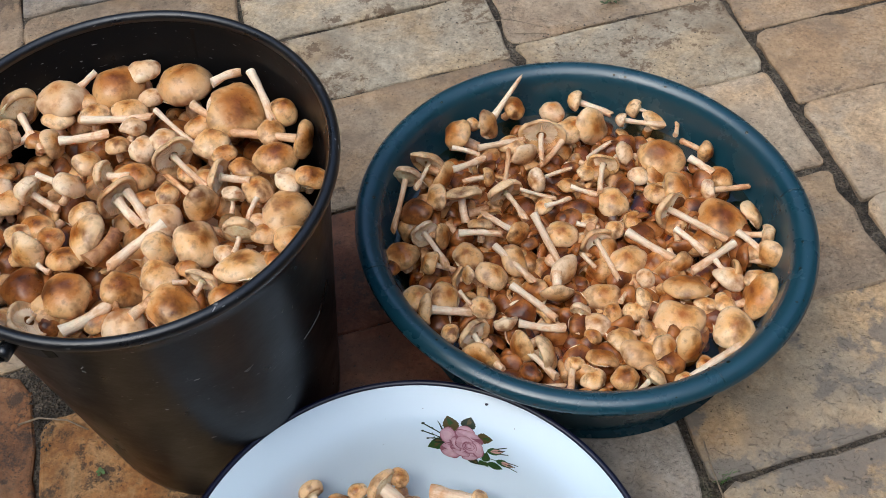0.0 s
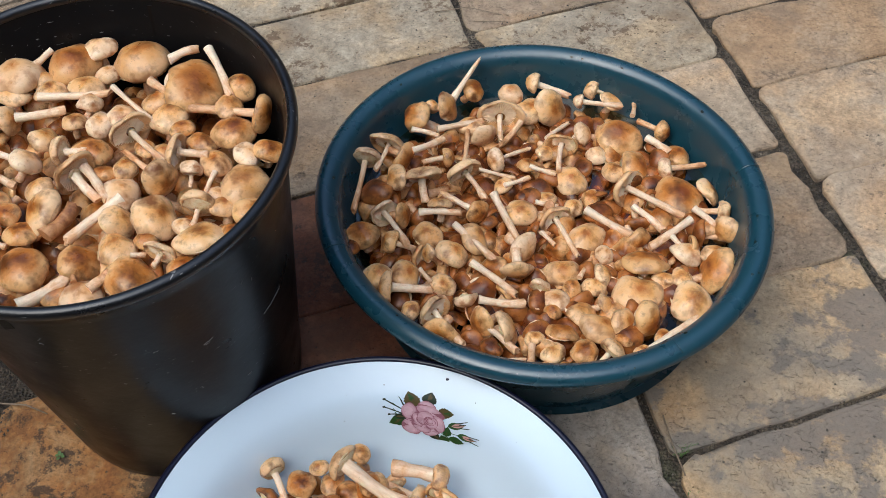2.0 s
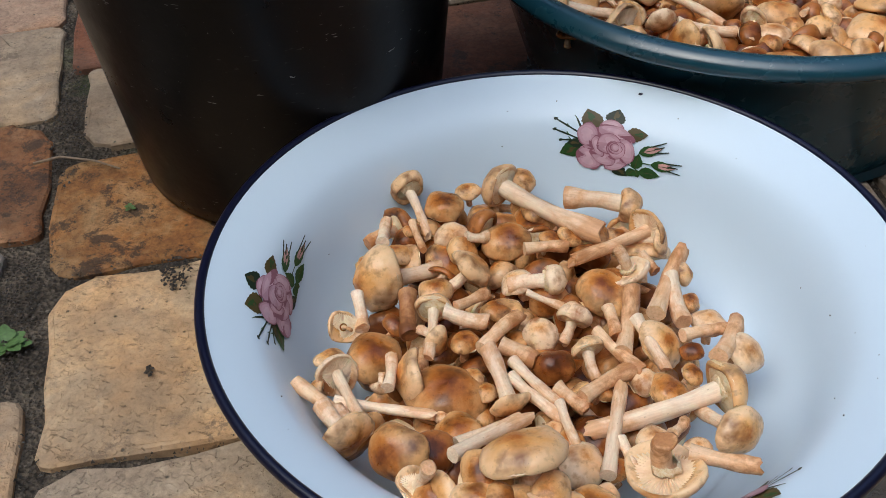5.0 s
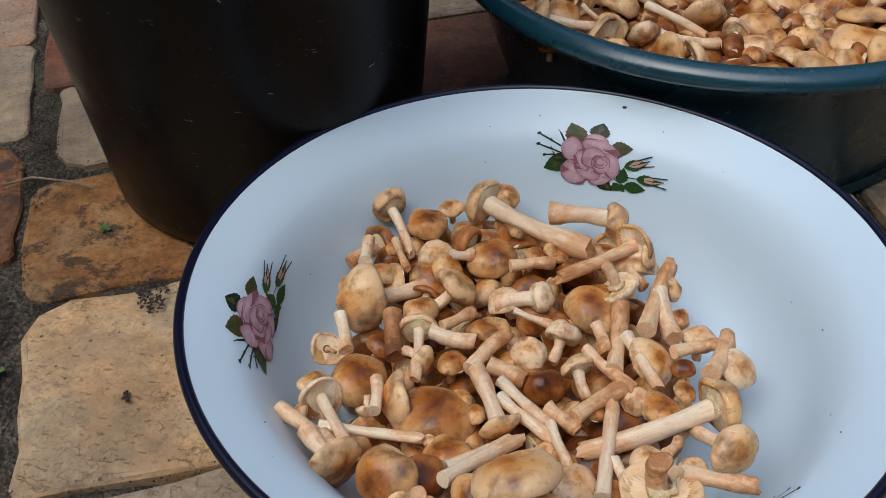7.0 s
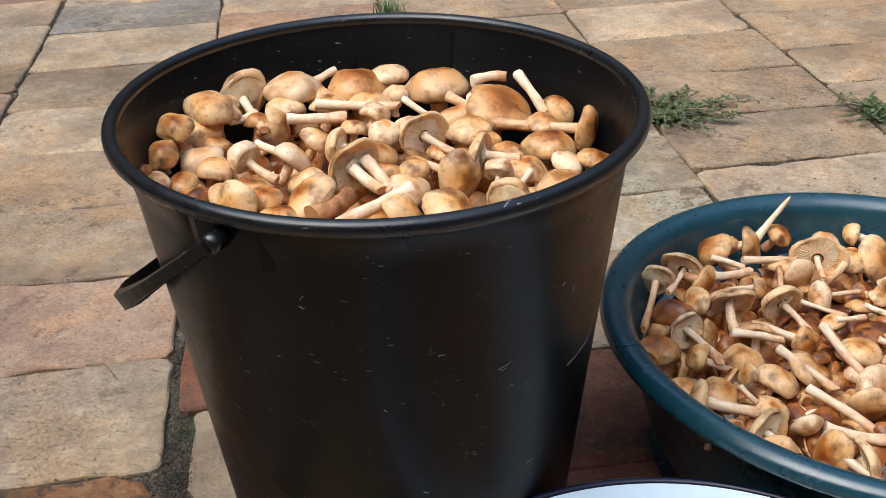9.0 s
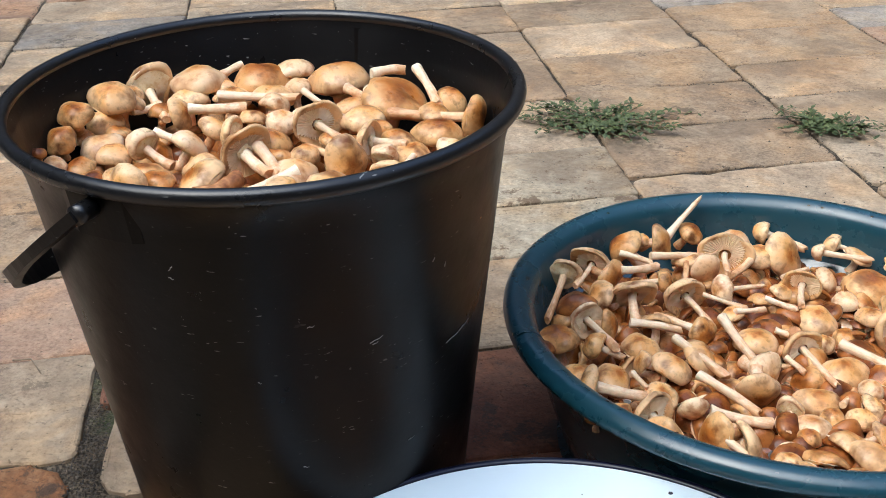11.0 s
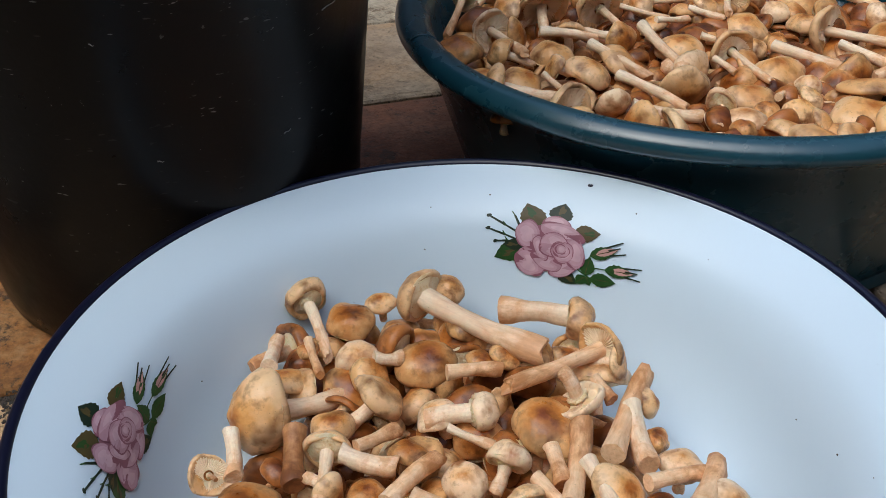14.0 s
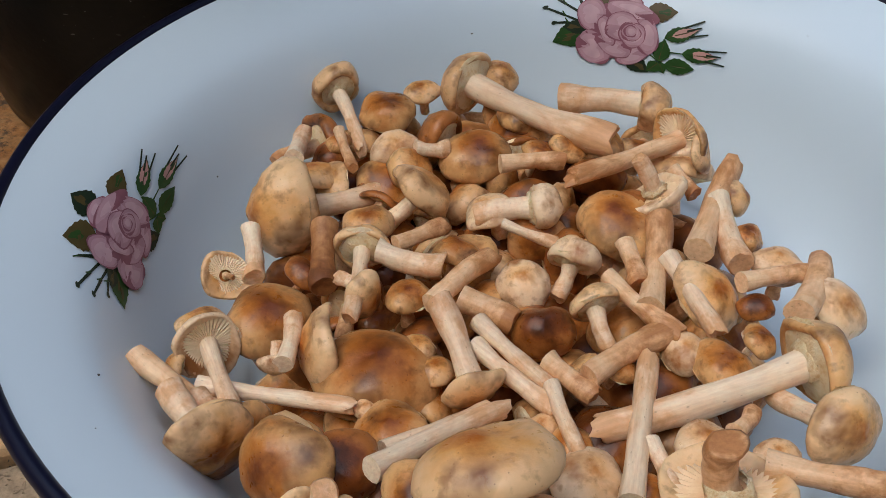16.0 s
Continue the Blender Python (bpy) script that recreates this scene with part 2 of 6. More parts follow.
CAP = {
    "p": cap_material("cap_pale", (0.90, 0.69, 0.46), (0.87, 0.55, 0.28), (0.64, 0.27, 0.066), (0.36, 0.11, 0.017), 0.34),
    "t": cap_material("cap_tan", (0.86, 0.59, 0.33), (0.77, 0.405, 0.135), (0.45, 0.14, 0.021), (0.17, 0.045, 0.006), 0.40),
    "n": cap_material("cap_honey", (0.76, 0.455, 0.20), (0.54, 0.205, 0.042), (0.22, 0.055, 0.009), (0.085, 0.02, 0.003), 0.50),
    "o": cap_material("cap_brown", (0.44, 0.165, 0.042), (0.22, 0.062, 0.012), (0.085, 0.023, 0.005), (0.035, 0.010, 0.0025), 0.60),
}


def flesh_material(name, a, b, c):
    """Fibrous stalk: pale, with lengthwise streaks, pink-brown bruises and dark flecks."""
    k = Mat(name, 0.5, Subsurface_Weight=0.15, Subsurface_Scale=0.004)
    k.b.inputs["Subsurface Radius"].default_value = (1.0, 0.6, 0.4)
    co = k.local()
    sep = k.n("ShaderNodeSeparateXYZ")
    k.put(sep.inputs[0], k.local(False))
    along = k.math("ADD", k.math("MULTIPLY", sep.outputs[2], 0.055), k.math("MULTIPLY", k.noise(co, 0.75, 6, 0.6, 0.3), 1.0))
    base = k.ramp(along, (0.1, c), (0.29, b), (0.5, a))
    lines = k.n("ShaderNodeMapping")
    k.put(lines.inputs["Vector"], co)
    lines.inputs["Scale"].default_value = (3.0, 3.0, 0.35)
    base = k.mix(0.45, base, k.ramp(k.noise(lines.outputs[0], 1.0, 4, 0.6), (0.35, (0.74, 0.62, 0.5)), (0.6, (1.04, 1.03, 1.02))), "MULTIPLY")
    base = k.mix(1.0, base, k.mix(k.rand(), (0.86, 0.81, 0.75), (1.05, 1.04, 1.02)), "MULTIPLY")
    base = k.mix(0.5, base, k.ramp(k.noise(co, 3.0, 5, 0.65), (0.3, 0.8), (0.7, 1.08)), "MULTIPLY")
    fl = k.ramp(k.cells(co, 1.9), (0.06, 1.0), (0.13, 0.0))
    k.colour(k.mix(k.math("MULTIPLY", fl, 0.4), base, (0.24, 0.11, 0.045)))
    st = k.n("ShaderNodeMapping")
    k.put(st.inputs["Vector"], co)
    st.inputs["Scale"].default_value = (4.0, 4.0, 0.7)
    return k.bump(k.math("ADD", k.noise(st.outputs[0], 1.0, 3, 0.6), k.noise(co, 2.0, 3, 0.6)), 0.16, 0.001).m


STALK = {
    "p": flesh_material("stalk_pale", (0.97, 0.81, 0.61), (0.95, 0.71, 0.49), (0.80, 0.47, 0.25)),
    "t": flesh_material("stalk_tan", (0.92, 0.65, 0.41), (0.83, 0.50, 0.27), (0.56, 0.26, 0.10)),
    "n": flesh_material("stalk_brown", (0.58, 0.30, 0.13), (0.40, 0.17, 0.06), (0.22, 0.08, 0.025)),
}
STALK["o"] = STALK["t"]
gk = Mat("gills", 0.6, Subsurface_Weight=0.1, Subsurface_Scale=0.003)
gco = gk.local()
gk.colour(gk.mix(gk.rand(), gk.ramp(gk.noise(gco, 2.5, 4, 0.6), (0.3, (0.72, 0.47, 0.25)), (0.65, (0.88, 0.65, 0.41))), gk.ramp(gk.noise(gco, 2.5, 4, 0.6), (0.3, (0.84, 0.63, 0.40)), (0.65, (0.96, 0.82, 0.60)))))
GILL = gk.m
vk = Mat("veil", 0.7, Subsurface_Weight=0.1, Subsurface_Scale=0.003)
vco = vk.local()
vbase = vk.ramp(vk.noise(vco, 3.0, 6, 0.65), (0.3, (0.72, 0.45, 0.19)), (0.5, (0.89, 0.70, 0.42)), (0.7, (0.93, 0.80, 0.58)))
vfleck = vk.ramp(vk.cells(vco, 7.0), (0.06, 1.0), (0.13, 0.0))
vk.colour(vk.mix(vk.math("MULTIPLY", vfleck, 0.7), vbase, (0.26, 0.14, 0.04)))
VEIL = vk.bump(vk.noise(vco, 9.0, 5, 0.7), 0.6, 0.002).m
wk = Mat("murky_water", 0.03, IOR=1.33, Transmission_Weight=1.0)
wk.colour((0.36, 0.185, 0.06))
WATER = wk.bump(wk.noise(wk.coords(False), 35.0, 2, 0.5), 0.06, 0.001).m


def leaf_material(name, a, b):
    k = Mat(name, 0.55)
    co = k.coords(False)
    isl = k.n("ShaderNodeNewGeometry").outputs["Random Per Island"]
    k.colour(k.mix(1.0, k.mix(isl, a, b), k.ramp(k.noise(co, 300.0, 3, 0.6), (0.3, 0.7), (0.7, 1.2)), "MULTIPLY"))
    return k.m


LEAF = leaf_material("weed_leaf", (0.04, 0.06, 0.017), (0.11, 0.135, 0.042))
GREEN = leaf_material("fresh_leaf", (0.05, 0.115, 0.025), (0.12, 0.205, 0.055))
TWIG = leaf_material("dry_twig", (0.13, 0.09, 0.055), (0.30, 0.22, 0.14))
DEBRIS = leaf_material("dark_crumb", (0.02, 0.015, 0.011), (0.075, 0.056, 0.04))


def ink_material(name, col):
    """Transfer print fired under the glaze, with soft tone changes."""
    k = Mat(name, 0.4, Specular_IOR_Level=0.25)
    k.colour(k.mix(1.0, k.ramp(k.noise(k.coords(False), 160.0, 2, 0.5), (0.3, tuple(x * 0.9 for x in col)), (0.7, tuple(x * 1.1 for x in col))), (1.0, 1.0, 1.0), "MULTIPLY"))
    return k.m


ROSE = {n: ink_material("print_" + n, c) for n, c in {
    "outer": (0.40, 0.225, 0.265), "mid": (0.47, 0.285, 0.325), "deep": (0.235, 0.09, 0.12), "pale": (0.53, 0.345, 0.39),
    "leaf": (0.022, 0.065, 0.014), "dark": (0.014, 0.026, 0.013), "olive": (0.075, 0.055, 0.018), "bud": (0.50, 0.28, 0.25)}.items()}


# ---- geometry helpers ----
def mesh_of(name, verts, faces, mats, smooth=True, index=None):
    me = bpy.data.meshes.new(name)
    me.from_pydata([tuple(v) for v in verts], [], faces)
    for m in mats if isinstance(mats, (list, tuple)) else [mats]:
        me.materials.append(m)
    if index:
        me.polygons.foreach_set("material_index", index)
    me.polygons.foreach_set("use_smooth", [smooth] * len(me.polygons))
    me.update()
    return me


def keep_local(me, stretch=1.0, places=None, steps=None):
    """Stores each vertex's place within its own piece, and a step that differs from piece to piece."""
    flat = [x for v in (places or [v.co for v in me.vertices]) for x in (v[0], v[1], v[2] * stretch)]
    me.attributes.new("local", "FLOAT_VECTOR", "POINT").data.foreach_set("vector", flat)
    if steps:
        me.attributes.new("shift", "FLOAT", "POINT").data.foreach_set("value", steps)
    return me


def part(name, me, parent, label="", at=None):
    """One mesh as a part under a thing or another part."""
    ob = new(name, me)
    ob.parent = parent
    if at is not None:
        ob.matrix_basis = at
    return tagged(ob, label)


def thing(name, x, y, z, label, category, group="", kind=""):
    ob = new(name)
    ob.empty_display_size = 0.02
    ob.matrix_basis = pose(x, y, z)
    return tagged(ob, label, category, group, kind)


def lathe(profile, n=96, oval=(0.0, 0.0), wobble=0.0, seed=0, closed=False):
    """Verts and faces of a turned form; oval: the cos and sin of twice the angle by which the rings are out of round."""
    verts, faces = [], []
    rng = random.Random(seed)
    ph = [rng.uniform(0, 6.28) for _ in range(4)]
    for r, z in profile:
        for i in range(n):
            a = 2 * math.pi * i / n
            k = 1 + oval[0] * math.cos(2 * a) + oval[1] * math.sin(2 * a) + wobble * (math.sin(3 * a + ph[0]) + 0.6 * math.sin(5 * a + ph[1]))
            verts.append((r * k * math.cos(a), r * k * math.sin(a), z + wobble * 0.25 * r * math.sin(4 * a + ph[2])))
    for j in range(len(profile) - 1 + closed):
        for i in range(n):
            a, b = j * n + i, j * n + (i + 1) % n
            c, e = ((j + 1) % len(profile)) * n + (i + 1) % n, ((j + 1) % len(profile)) * n + i
            faces.append((a, b, c, e))
    return verts, faces


def smooth_profile(points, steps=4):
    """A finer profile through the points (Catmull-Rom)."""
    out = []
    p = [points[0], *points, points[-1]]
    for i in range(1, len(p) - 2):
        for s in range(steps):
            t = s / steps
            q = []
            for k in (0, 1):
                a, b, c, e = p[i - 1][k], p[i][k], p[i + 1][k], p[i + 2][k]
                q.append(0.5 * (2 * b + (c - a) * t + (2 * a - 5 * b + 4 * c - e) * t * t + (3 * b - a - 3 * c + e) * t ** 3))
            out.append((max(q[0], 0.0005), q[1]))
    return out + [points[-1]]


def tube(points, radius, n=8, flat=1.0, taper=1.0):
    """Verts and faces of a rod swept along points; flat squeezes it across."""
    verts, faces = [], []
    pts = [Vector(p) for p in points]
    for i, p in enumerate(pts):
        d = (pts[min(i + 1, len(pts) - 1)] - pts[max(i - 1, 0)]).normalized()
        side = d.cross(Vector((0, 0, 1)))
        side = side.normalized() if side.length > 1e-4 else Vector((1, 0, 0))
        upv = side.cross(d)
        r = radius * (1 + (taper - 1) * i / (len(pts) - 1))
        for k in range(n):
            a = 2 * math.pi * k / n
            verts.append(p + side * (r * math.cos(a)) + upv * (r * flat * math.sin(a)))
    for i in range(len(pts) - 1):
        for k in range(n):
            faces.append((i * n + k, i * n + (k + 1) % n, (i + 1) * n + (k + 1) % n, (i + 1) * n + k))
    faces.append(tuple(range(n))[::-1])
    faces.append(tuple(range(len(verts) - n, len(verts))))
    return verts, faces


# ---- ground: soil that shows in the joints and runs out to the horizon ----
U, V = Vector((0.8875, 0.4609, 0)), Vector((-0.4609, 0.8875, 0))


def soil():
    near = [(-1.0 + 2.9 * i / 190, -0.1 + 3.3 * i / 190) for i in range(191)]
    far = (3, 8, 25, 90, 300, 1500)
    xs = [-f for f in far[::-1]] + [a for a, _ in near] + list(far)
    ys = [-f for f in far[::-1]] + [b for _, b in near] + [f + 2 for f in far]
    verts = []
    for y in ys:
        for x in xs:
            inside = -1.05 < x < 1.95 and -0.15 < y < 3.25
            z = -0.0062 + (0.0055 * noise.noise((x * 16, y * 16, 0)) + 0.004 * noise.noise((x * 60, y * 60, 3)) if inside else -0.004)
            verts.append((x, y, min(z, -0.0042)))
    n = len(xs)
    faces = [(j * n + i, j * n + i + 1, (j + 1) * n + i + 1, (j + 1) * n + i) for j in range(len(ys) - 1) for i in range(n - 1)]
    ob = new("ground", mesh_of("ground", verts, faces, soil_material()))
    return tagged(ob, "dark damp soil and moss showing between the brick pavers", "ground", kind="structure")


soil()

# ---- vessels ----
BUCKET, BASIN, BOWL = "bucket", "basin", "bowl"
K_AT, B_AT, W_AT = (0.1034, 1.0634), (0.4056, 1.2182), (0.3372, 0.8681)
K_OVAL, B_OVAL, W_OVAL = (0.0010, -0.0240), (0.0235, -0.0303), (-0.0029, -0.0191)


def bucket():
    top = thing("bucket", *K_AT, 0.001, "tall black plastic bucket heaped with wet honey mushrooms on the pavers", "bucket")
    wall = [(0.0005, 0.0063), (0.1020, 0.0063), (0.1070, 0.0125), (0.1232, 0.1563), (0.1438, 0.2990)]
    lip = [(0.1507 + 0.0038 * math.cos(a), 0.3055 + 0.0040 * math.sin(a)) for a in [radians(200 - 26 * k) for k in range(11)]]
    outer = [(0.1478, 0.2990), (0.1428, 0.2793), (0.1265, 0.1480), (0.1105, 0.0125), (0.1086, 0.0021), (0.1060, 0.0000), (0.0005, 0.0000)]
    v, f = lathe(wall + lip + outer, 128, K_OVAL)
    part("body", mesh_of("bucket_body", v, f, BLACK), top)
    ring = [(0.1507 + 0.0043 * math.cos(a), 0.3053 + 0.0047 * math.sin(a)) for a in [2 * math.pi * k / 14 for k in range(14)]]
    v, f = lathe(ring, 144, K_OVAL, 0.0004, 6, closed=True)
    part("rim", mesh_of("bucket_rim", v, f, RIM_BLACK), top, "thick rolled rim, scuffed and shiny")
    # pale scratches and nicks in the wall: from and to, as bearing in degrees and height
    for a0, z0, a1, z1 in ((-43.2, 0.2042, -40.0, 0.2068), (-42.6, 0.2027, -41.2, 0.2039), (-20.0, 0.1797, -14.4, 0.1813), (-14.4, 0.1813, -9.4, 0.1834), (-83.0, 0.2621, -84.0, 0.2595), (-84.3, 0.2553, -83.2, 0.2542), (-57.0, 0.2230, -55.4, 0.2235), (-69.0, 0.1896, -68.2, 0.1886), (-27.0, 0.2417, -26.4, 0.2438), (-23.0, 0.2345, -22.7, 0.2371), (-32.0, 0.1230, -30.0, 0.1240), (-61.0, 0.1261, -59.6, 0.1256)):
        line = []
        for t in (0.0, 0.35, 0.7, 1.0):
            b, z = radians(a0 + (a1 - a0) * t), z0 + (z1 - z0) * t + 0.0004 * math.sin(7 * t)
            r = (0.1105 + 0.0323 * (z - 0.0125) / 0.2668) * (1 + K_OVAL[0] * math.cos(2 * b) + K_OVAL[1] * math.sin(2 * b)) + 0.0001
            line.append((r * math.cos(b), r * math.sin(b), z))
        pv, pf = tube(line, 0.00034, 5, taper=0.5)
        part("scratch", mesh_of("scratch", pv, pf, SCUFF), top)
    # the moulded lugs, pivots and the bail that has fallen to one side
    ang = radians(-97.0)
    ax, o = Vector((math.cos(ang), math.sin(ang), 0)), Vector((math.cos(ang - math.pi / 2), math.sin(ang - math.pi / 2), 0))
    for s, nm in ((1, "lug"), (-1, "lug")):
        vv, ff = [], []
        for k in range(9):
            da = radians(-9 + 18 * k / 8)
            for r, z in ((0.1395, 0.2731), (0.1424, 0.2741), (0.1460, 0.2993), (0.1430, 0.3002)):
                d = (ax * math.cos(da) + o * math.sin(da)) * s
                vv.append(d * (r * (1.012 if 0 < k < 8 else 1.001)) + Vector((0, 0, z)))
        for k in range(8):
            for c in range(4):
                ff.append((k * 4 + c, k * 4 + (c + 1) % 4, k * 4 + 4 + (c + 1) % 4, k * 4 + 4 + c))
        ff += [(3, 2, 1, 0), (32, 33, 34, 35)]
        part(nm, mesh_of("lug", vv, ff, BLACK, False), top)
        c = ax * s * 0.152 + Vector((0, 0, 0.2934))
        pv, pf = tube([c - ax * s * 0.004, c + ax * s * 0.004, c + ax * s * 0.008], 0.0052, 20)
        part("pivot", mesh_of("pivot", pv, pf, RIM_BLACK), top)
    fall = radians(37)
    down = o * math.cos(fall) - Vector((0, 0, math.sin(fall)))
    pts = []
    for k in range(41):
        t = math.pi * k / 40
        pts.append(ax * 0.159 * (abs(math.cos(t)) ** 0.8) * (1 if math.cos(t) > 0 else -1) + down * (0.168 * math.sin(t) ** 0.85) + Vector((0, 0, 0.2934)))
    # a strap of flat section, wider across its plane
    nrm = ax.cross(down).normalized()
    vv, ff = [], []
    for i, p in enumerate(pts):
        d = (pts[min(i + 1, 40)] - pts[max(i - 1, 0)]).normalized()
        side = d.cross(nrm).normalized()
        wide = 0.0038 + 0.0042 * min(1.0, max(0, min(i, 40 - i) - 4) / 8)
        for a, b in ((-1, -1), (-0.8, 1), (0.8, 1), (1, -1)):
            vv.append(p + nrm * (wide * a) + side * (0.0026 * b))
    for i in range(40):
        for c in range(4):
            ff.append((i * 4 + c, i * 4 + (c + 1) % 4, i * 4 + 4 + (c + 1) % 4, i * 4 + 4 + c))
    ff += [(3, 2, 1, 0), (160, 161, 162, 163)]
    part("handle", mesh_of("bail", vv, ff, BLACK, False), top, "black plastic bail handle fallen to one side")
    return top


def basin():
    top = thing("basin", *B_AT, 0.001, "teal blue plastic basin full of mushrooms soaking in water", "basin")
    inner = [(0.0005, 0.0062), (0.1314, 0.0062), (0.1398, 0.0104), (0.1471, 0.0311), (0.1611, 0.0726), (0.1698, 0.1016)]
    lip = [(0.1721, 0.1110), (0.1757, 0.1174), (0.1815, 0.1213), (0.1872, 0.1215), (0.1917, 0.1189), (0.1942, 0.1151), (0.1940, 0.1112), (0.1909, 0.1084), (0.1867, 0.1073)]
    outer = [(0.1810, 0.1047), (0.1763, 0.0964), (0.1632, 0.0519), (0.1497, 0.0083), (0.1465, 0.0021), (0.1439, 0.0000), (0.0005, 0.0000)]
    v, f = lathe(smooth_profile(inner + lip + outer, 2), 128, B_OVAL, 0.0008, 4)
    part("body", mesh_of("basin_body", v, f, BLUE), top)
    # moulding ticks on the lip
    for a in (17, 208, 312):
        t = radians(a)
        k = 1 + B_OVAL[0] * math.cos(2 * t) + B_OVAL[1] * math.sin(2 * t)
        d = Vector((math.cos(t), math.sin(t), 0))
        pv, pf = tube([d * (r * k) + Vector((0, 0, z)) for r, z in ((0.1731, 0.1132), (0.1763, 0.1178), (0.1817, 0.1217), (0.1874, 0.1220), (0.1921, 0.1193))], 0.0007, 6)
        part("mould_mark", mesh_of("tick", pv, pf, BLUE), top)
    rng = random.Random(8)
    for k in range(26):
        t, r = rng.uniform(0, 6.28), rng.uniform(0.1778, 0.1909)
        q = 1 + B_OVAL[0] * math.cos(2 * t) + B_OVAL[1] * math.sin(2 * t)
        z = 0.1217 - abs(r - 0.1846) * 0.28
        s = rng.uniform(0.0008, 0.0022)
        dv, df = lathe([(s, 0), (s * 0.85, s * 0.22), (s * 0.5, s * 0.38), (0.0001, s * 0.42)], 10, wobble=0.05, seed=k)
        part("water_drop", mesh_of("drop", dv, df, WATER), top, at=pose(r * q * math.cos(t), r * q * math.sin(t), z - 0.0003))
    wv, wf = lathe([(0.0005, 0.0), (0.05, 0.0), (0.10, 0.0), (0.1655, 0.0)], 96, B_OVAL)
    w = new("water", mesh_of("water", wv, wf, WATER))
    w.matrix_basis = pose(*B_AT, 0.0790)
    w.visible_shadow = False
    tagged(w, "murky brown soaking water in the teal basin", "water", kind="structure")
    return top


BOWL_IN = smooth_profile([(0.0005, 0.0052), (0.0960, 0.0057), (0.1112, 0.0093), (0.1228, 0.0176), (0.1334, 0.0348), (0.1440, 0.0592), (0.1531, 0.0732), (0.1647, 0.0815), (0.1763, 0.0877), (0.1804, 0.0901)], 4)


def on_bowl(angle, x, y, lift):
    """A place on the bowl's inner wall, x metres along the wall and y metres up it from the print's middle, seen from within."""
    pr = BOWL_IN
    arcs = [0.0]
    for a, b in zip(pr, pr[1:]):
        arcs.append(arcs[-1] + math.hypot(b[0] - a[0], b[1] - a[1]))
    mid = min(range(len(pr)), key=lambda i: abs(pr[i][0] - 0.1438))
    s = arcs[mid] + y
    i = max(k for k in range(len(pr) - 1) if arcs[k] <= s)
    f = (s - arcs[i]) / (arcs[i + 1] - arcs[i])
    r, z = (pr[i][k] + f * (pr[i + 1][k] - pr[i][k]) for k in (0, 1))
    dr, dz = pr[i + 1][0] - pr[i][0], pr[i + 1][1] - pr[i][1]
    ln = math.hypot(dr, dz)
    t = angle - x / 0.1438
    q = 1 + W_OVAL[0] * math.cos(2 * t) + W_OVAL[1] * math.sin(2 * t)
    r, z = r - lift * dz / ln, z + lift * dr / ln
    return (r * q * math.cos(t), r * q * math.sin(t), z)


class Print:
    """Flat printed shapes laid on the bowl's wall, in centimetres round the rose."""

    def __init__(self, angle, rise, wide, tall):
        self.wide, self.tall = wide, tall
        self.angle, self.rise, self.layer, self.name, self.parent = angle, rise, 0, "sprig", None

    def shape(self, pts, colour):
        self.layer += 1
        cx, cy = (sum(p[k] for p in pts) / len(pts) for k in (0, 1))
        pts = [(x * self.wide, y * self.tall + self.rise) for x, y in pts]
        cx, cy = cx * self.wide, cy * self.tall + self.rise
        lift = 0.00022 + 0.000012 * self.layer
        n = len(pts)
        verts = [on_bowl(self.angle, x / 100, y / 100, lift) for x, y in [(cx, cy), *pts]]
        faces = [(0, 1 + (i + 1) % n, 1 + i) for i in range(n)]
        return part(self.name, mesh_of(self.name, verts, faces, ROSE[colour], False), self.parent)

    def petal(self, cx, cy, rx, ry, turn, colour, wob=0.08):
        rng = random.Random(int(cx * 991 + cy * 77))
        pts, c, s = [], math.cos(radians(turn)), math.sin(radians(turn))
        a1, a2 = rng.uniform(0, 6.28), rng.uniform(0, 6.28)
        for k in range(22):
            a = 2 * math.pi * k / 22
            q = 1 + wob * math.sin(3 * a + a1) + 0.6 * wob * math.sin(5 * a + a2)
            x, y = rx * q * math.cos(a), ry * q * math.sin(a)
            pts.append((cx + x * c - y * s, cy + x * s + y * c))
        return self.shape(pts, colour)

    def leaf(self, x, y, length, width, turn, colour, vein="pale"):
        c, s = math.cos(radians(turn)), math.sin(radians(turn))
        up = [(t, width * math.sin(math.pi * t ** 0.8) * (1 + 0.13 * (k % 2))) for k, t in enumerate([0.08 * i for i in range(1, 13)])]
        pts = [(0, 0)] + [(t * length, w) for t, w in up] + [(length, 0)] + [(t * length, -w) for t, w in up[::-1]]
        self.shape([(x + a * c - b * s, y + a * s + b * c) for a, b in pts], colour)
        self.line([(x + 0.1 * length * c, y + 0.1 * length * s), (x + 0.85 * length * c, y + 0.85 * length * s)], 0.018, "olive")

    def line(self, pts, w, colour):
        for (x0, y0), (x1, y1) in zip(pts, pts[1:]):
            n = math.hypot(x1 - x0, y1 - y0)
            dx, dy = -(y1 - y0) / n * w, (x1 - x0) / n * w
            self.shape([(x0 + dx, y0 + dy), (x1 + dx * 0.7, y1 + dy * 0.7), (x1 - dx * 0.7, y1 - dy * 0.7), (x0 - dx, y0 - dy)][::-1], colour)


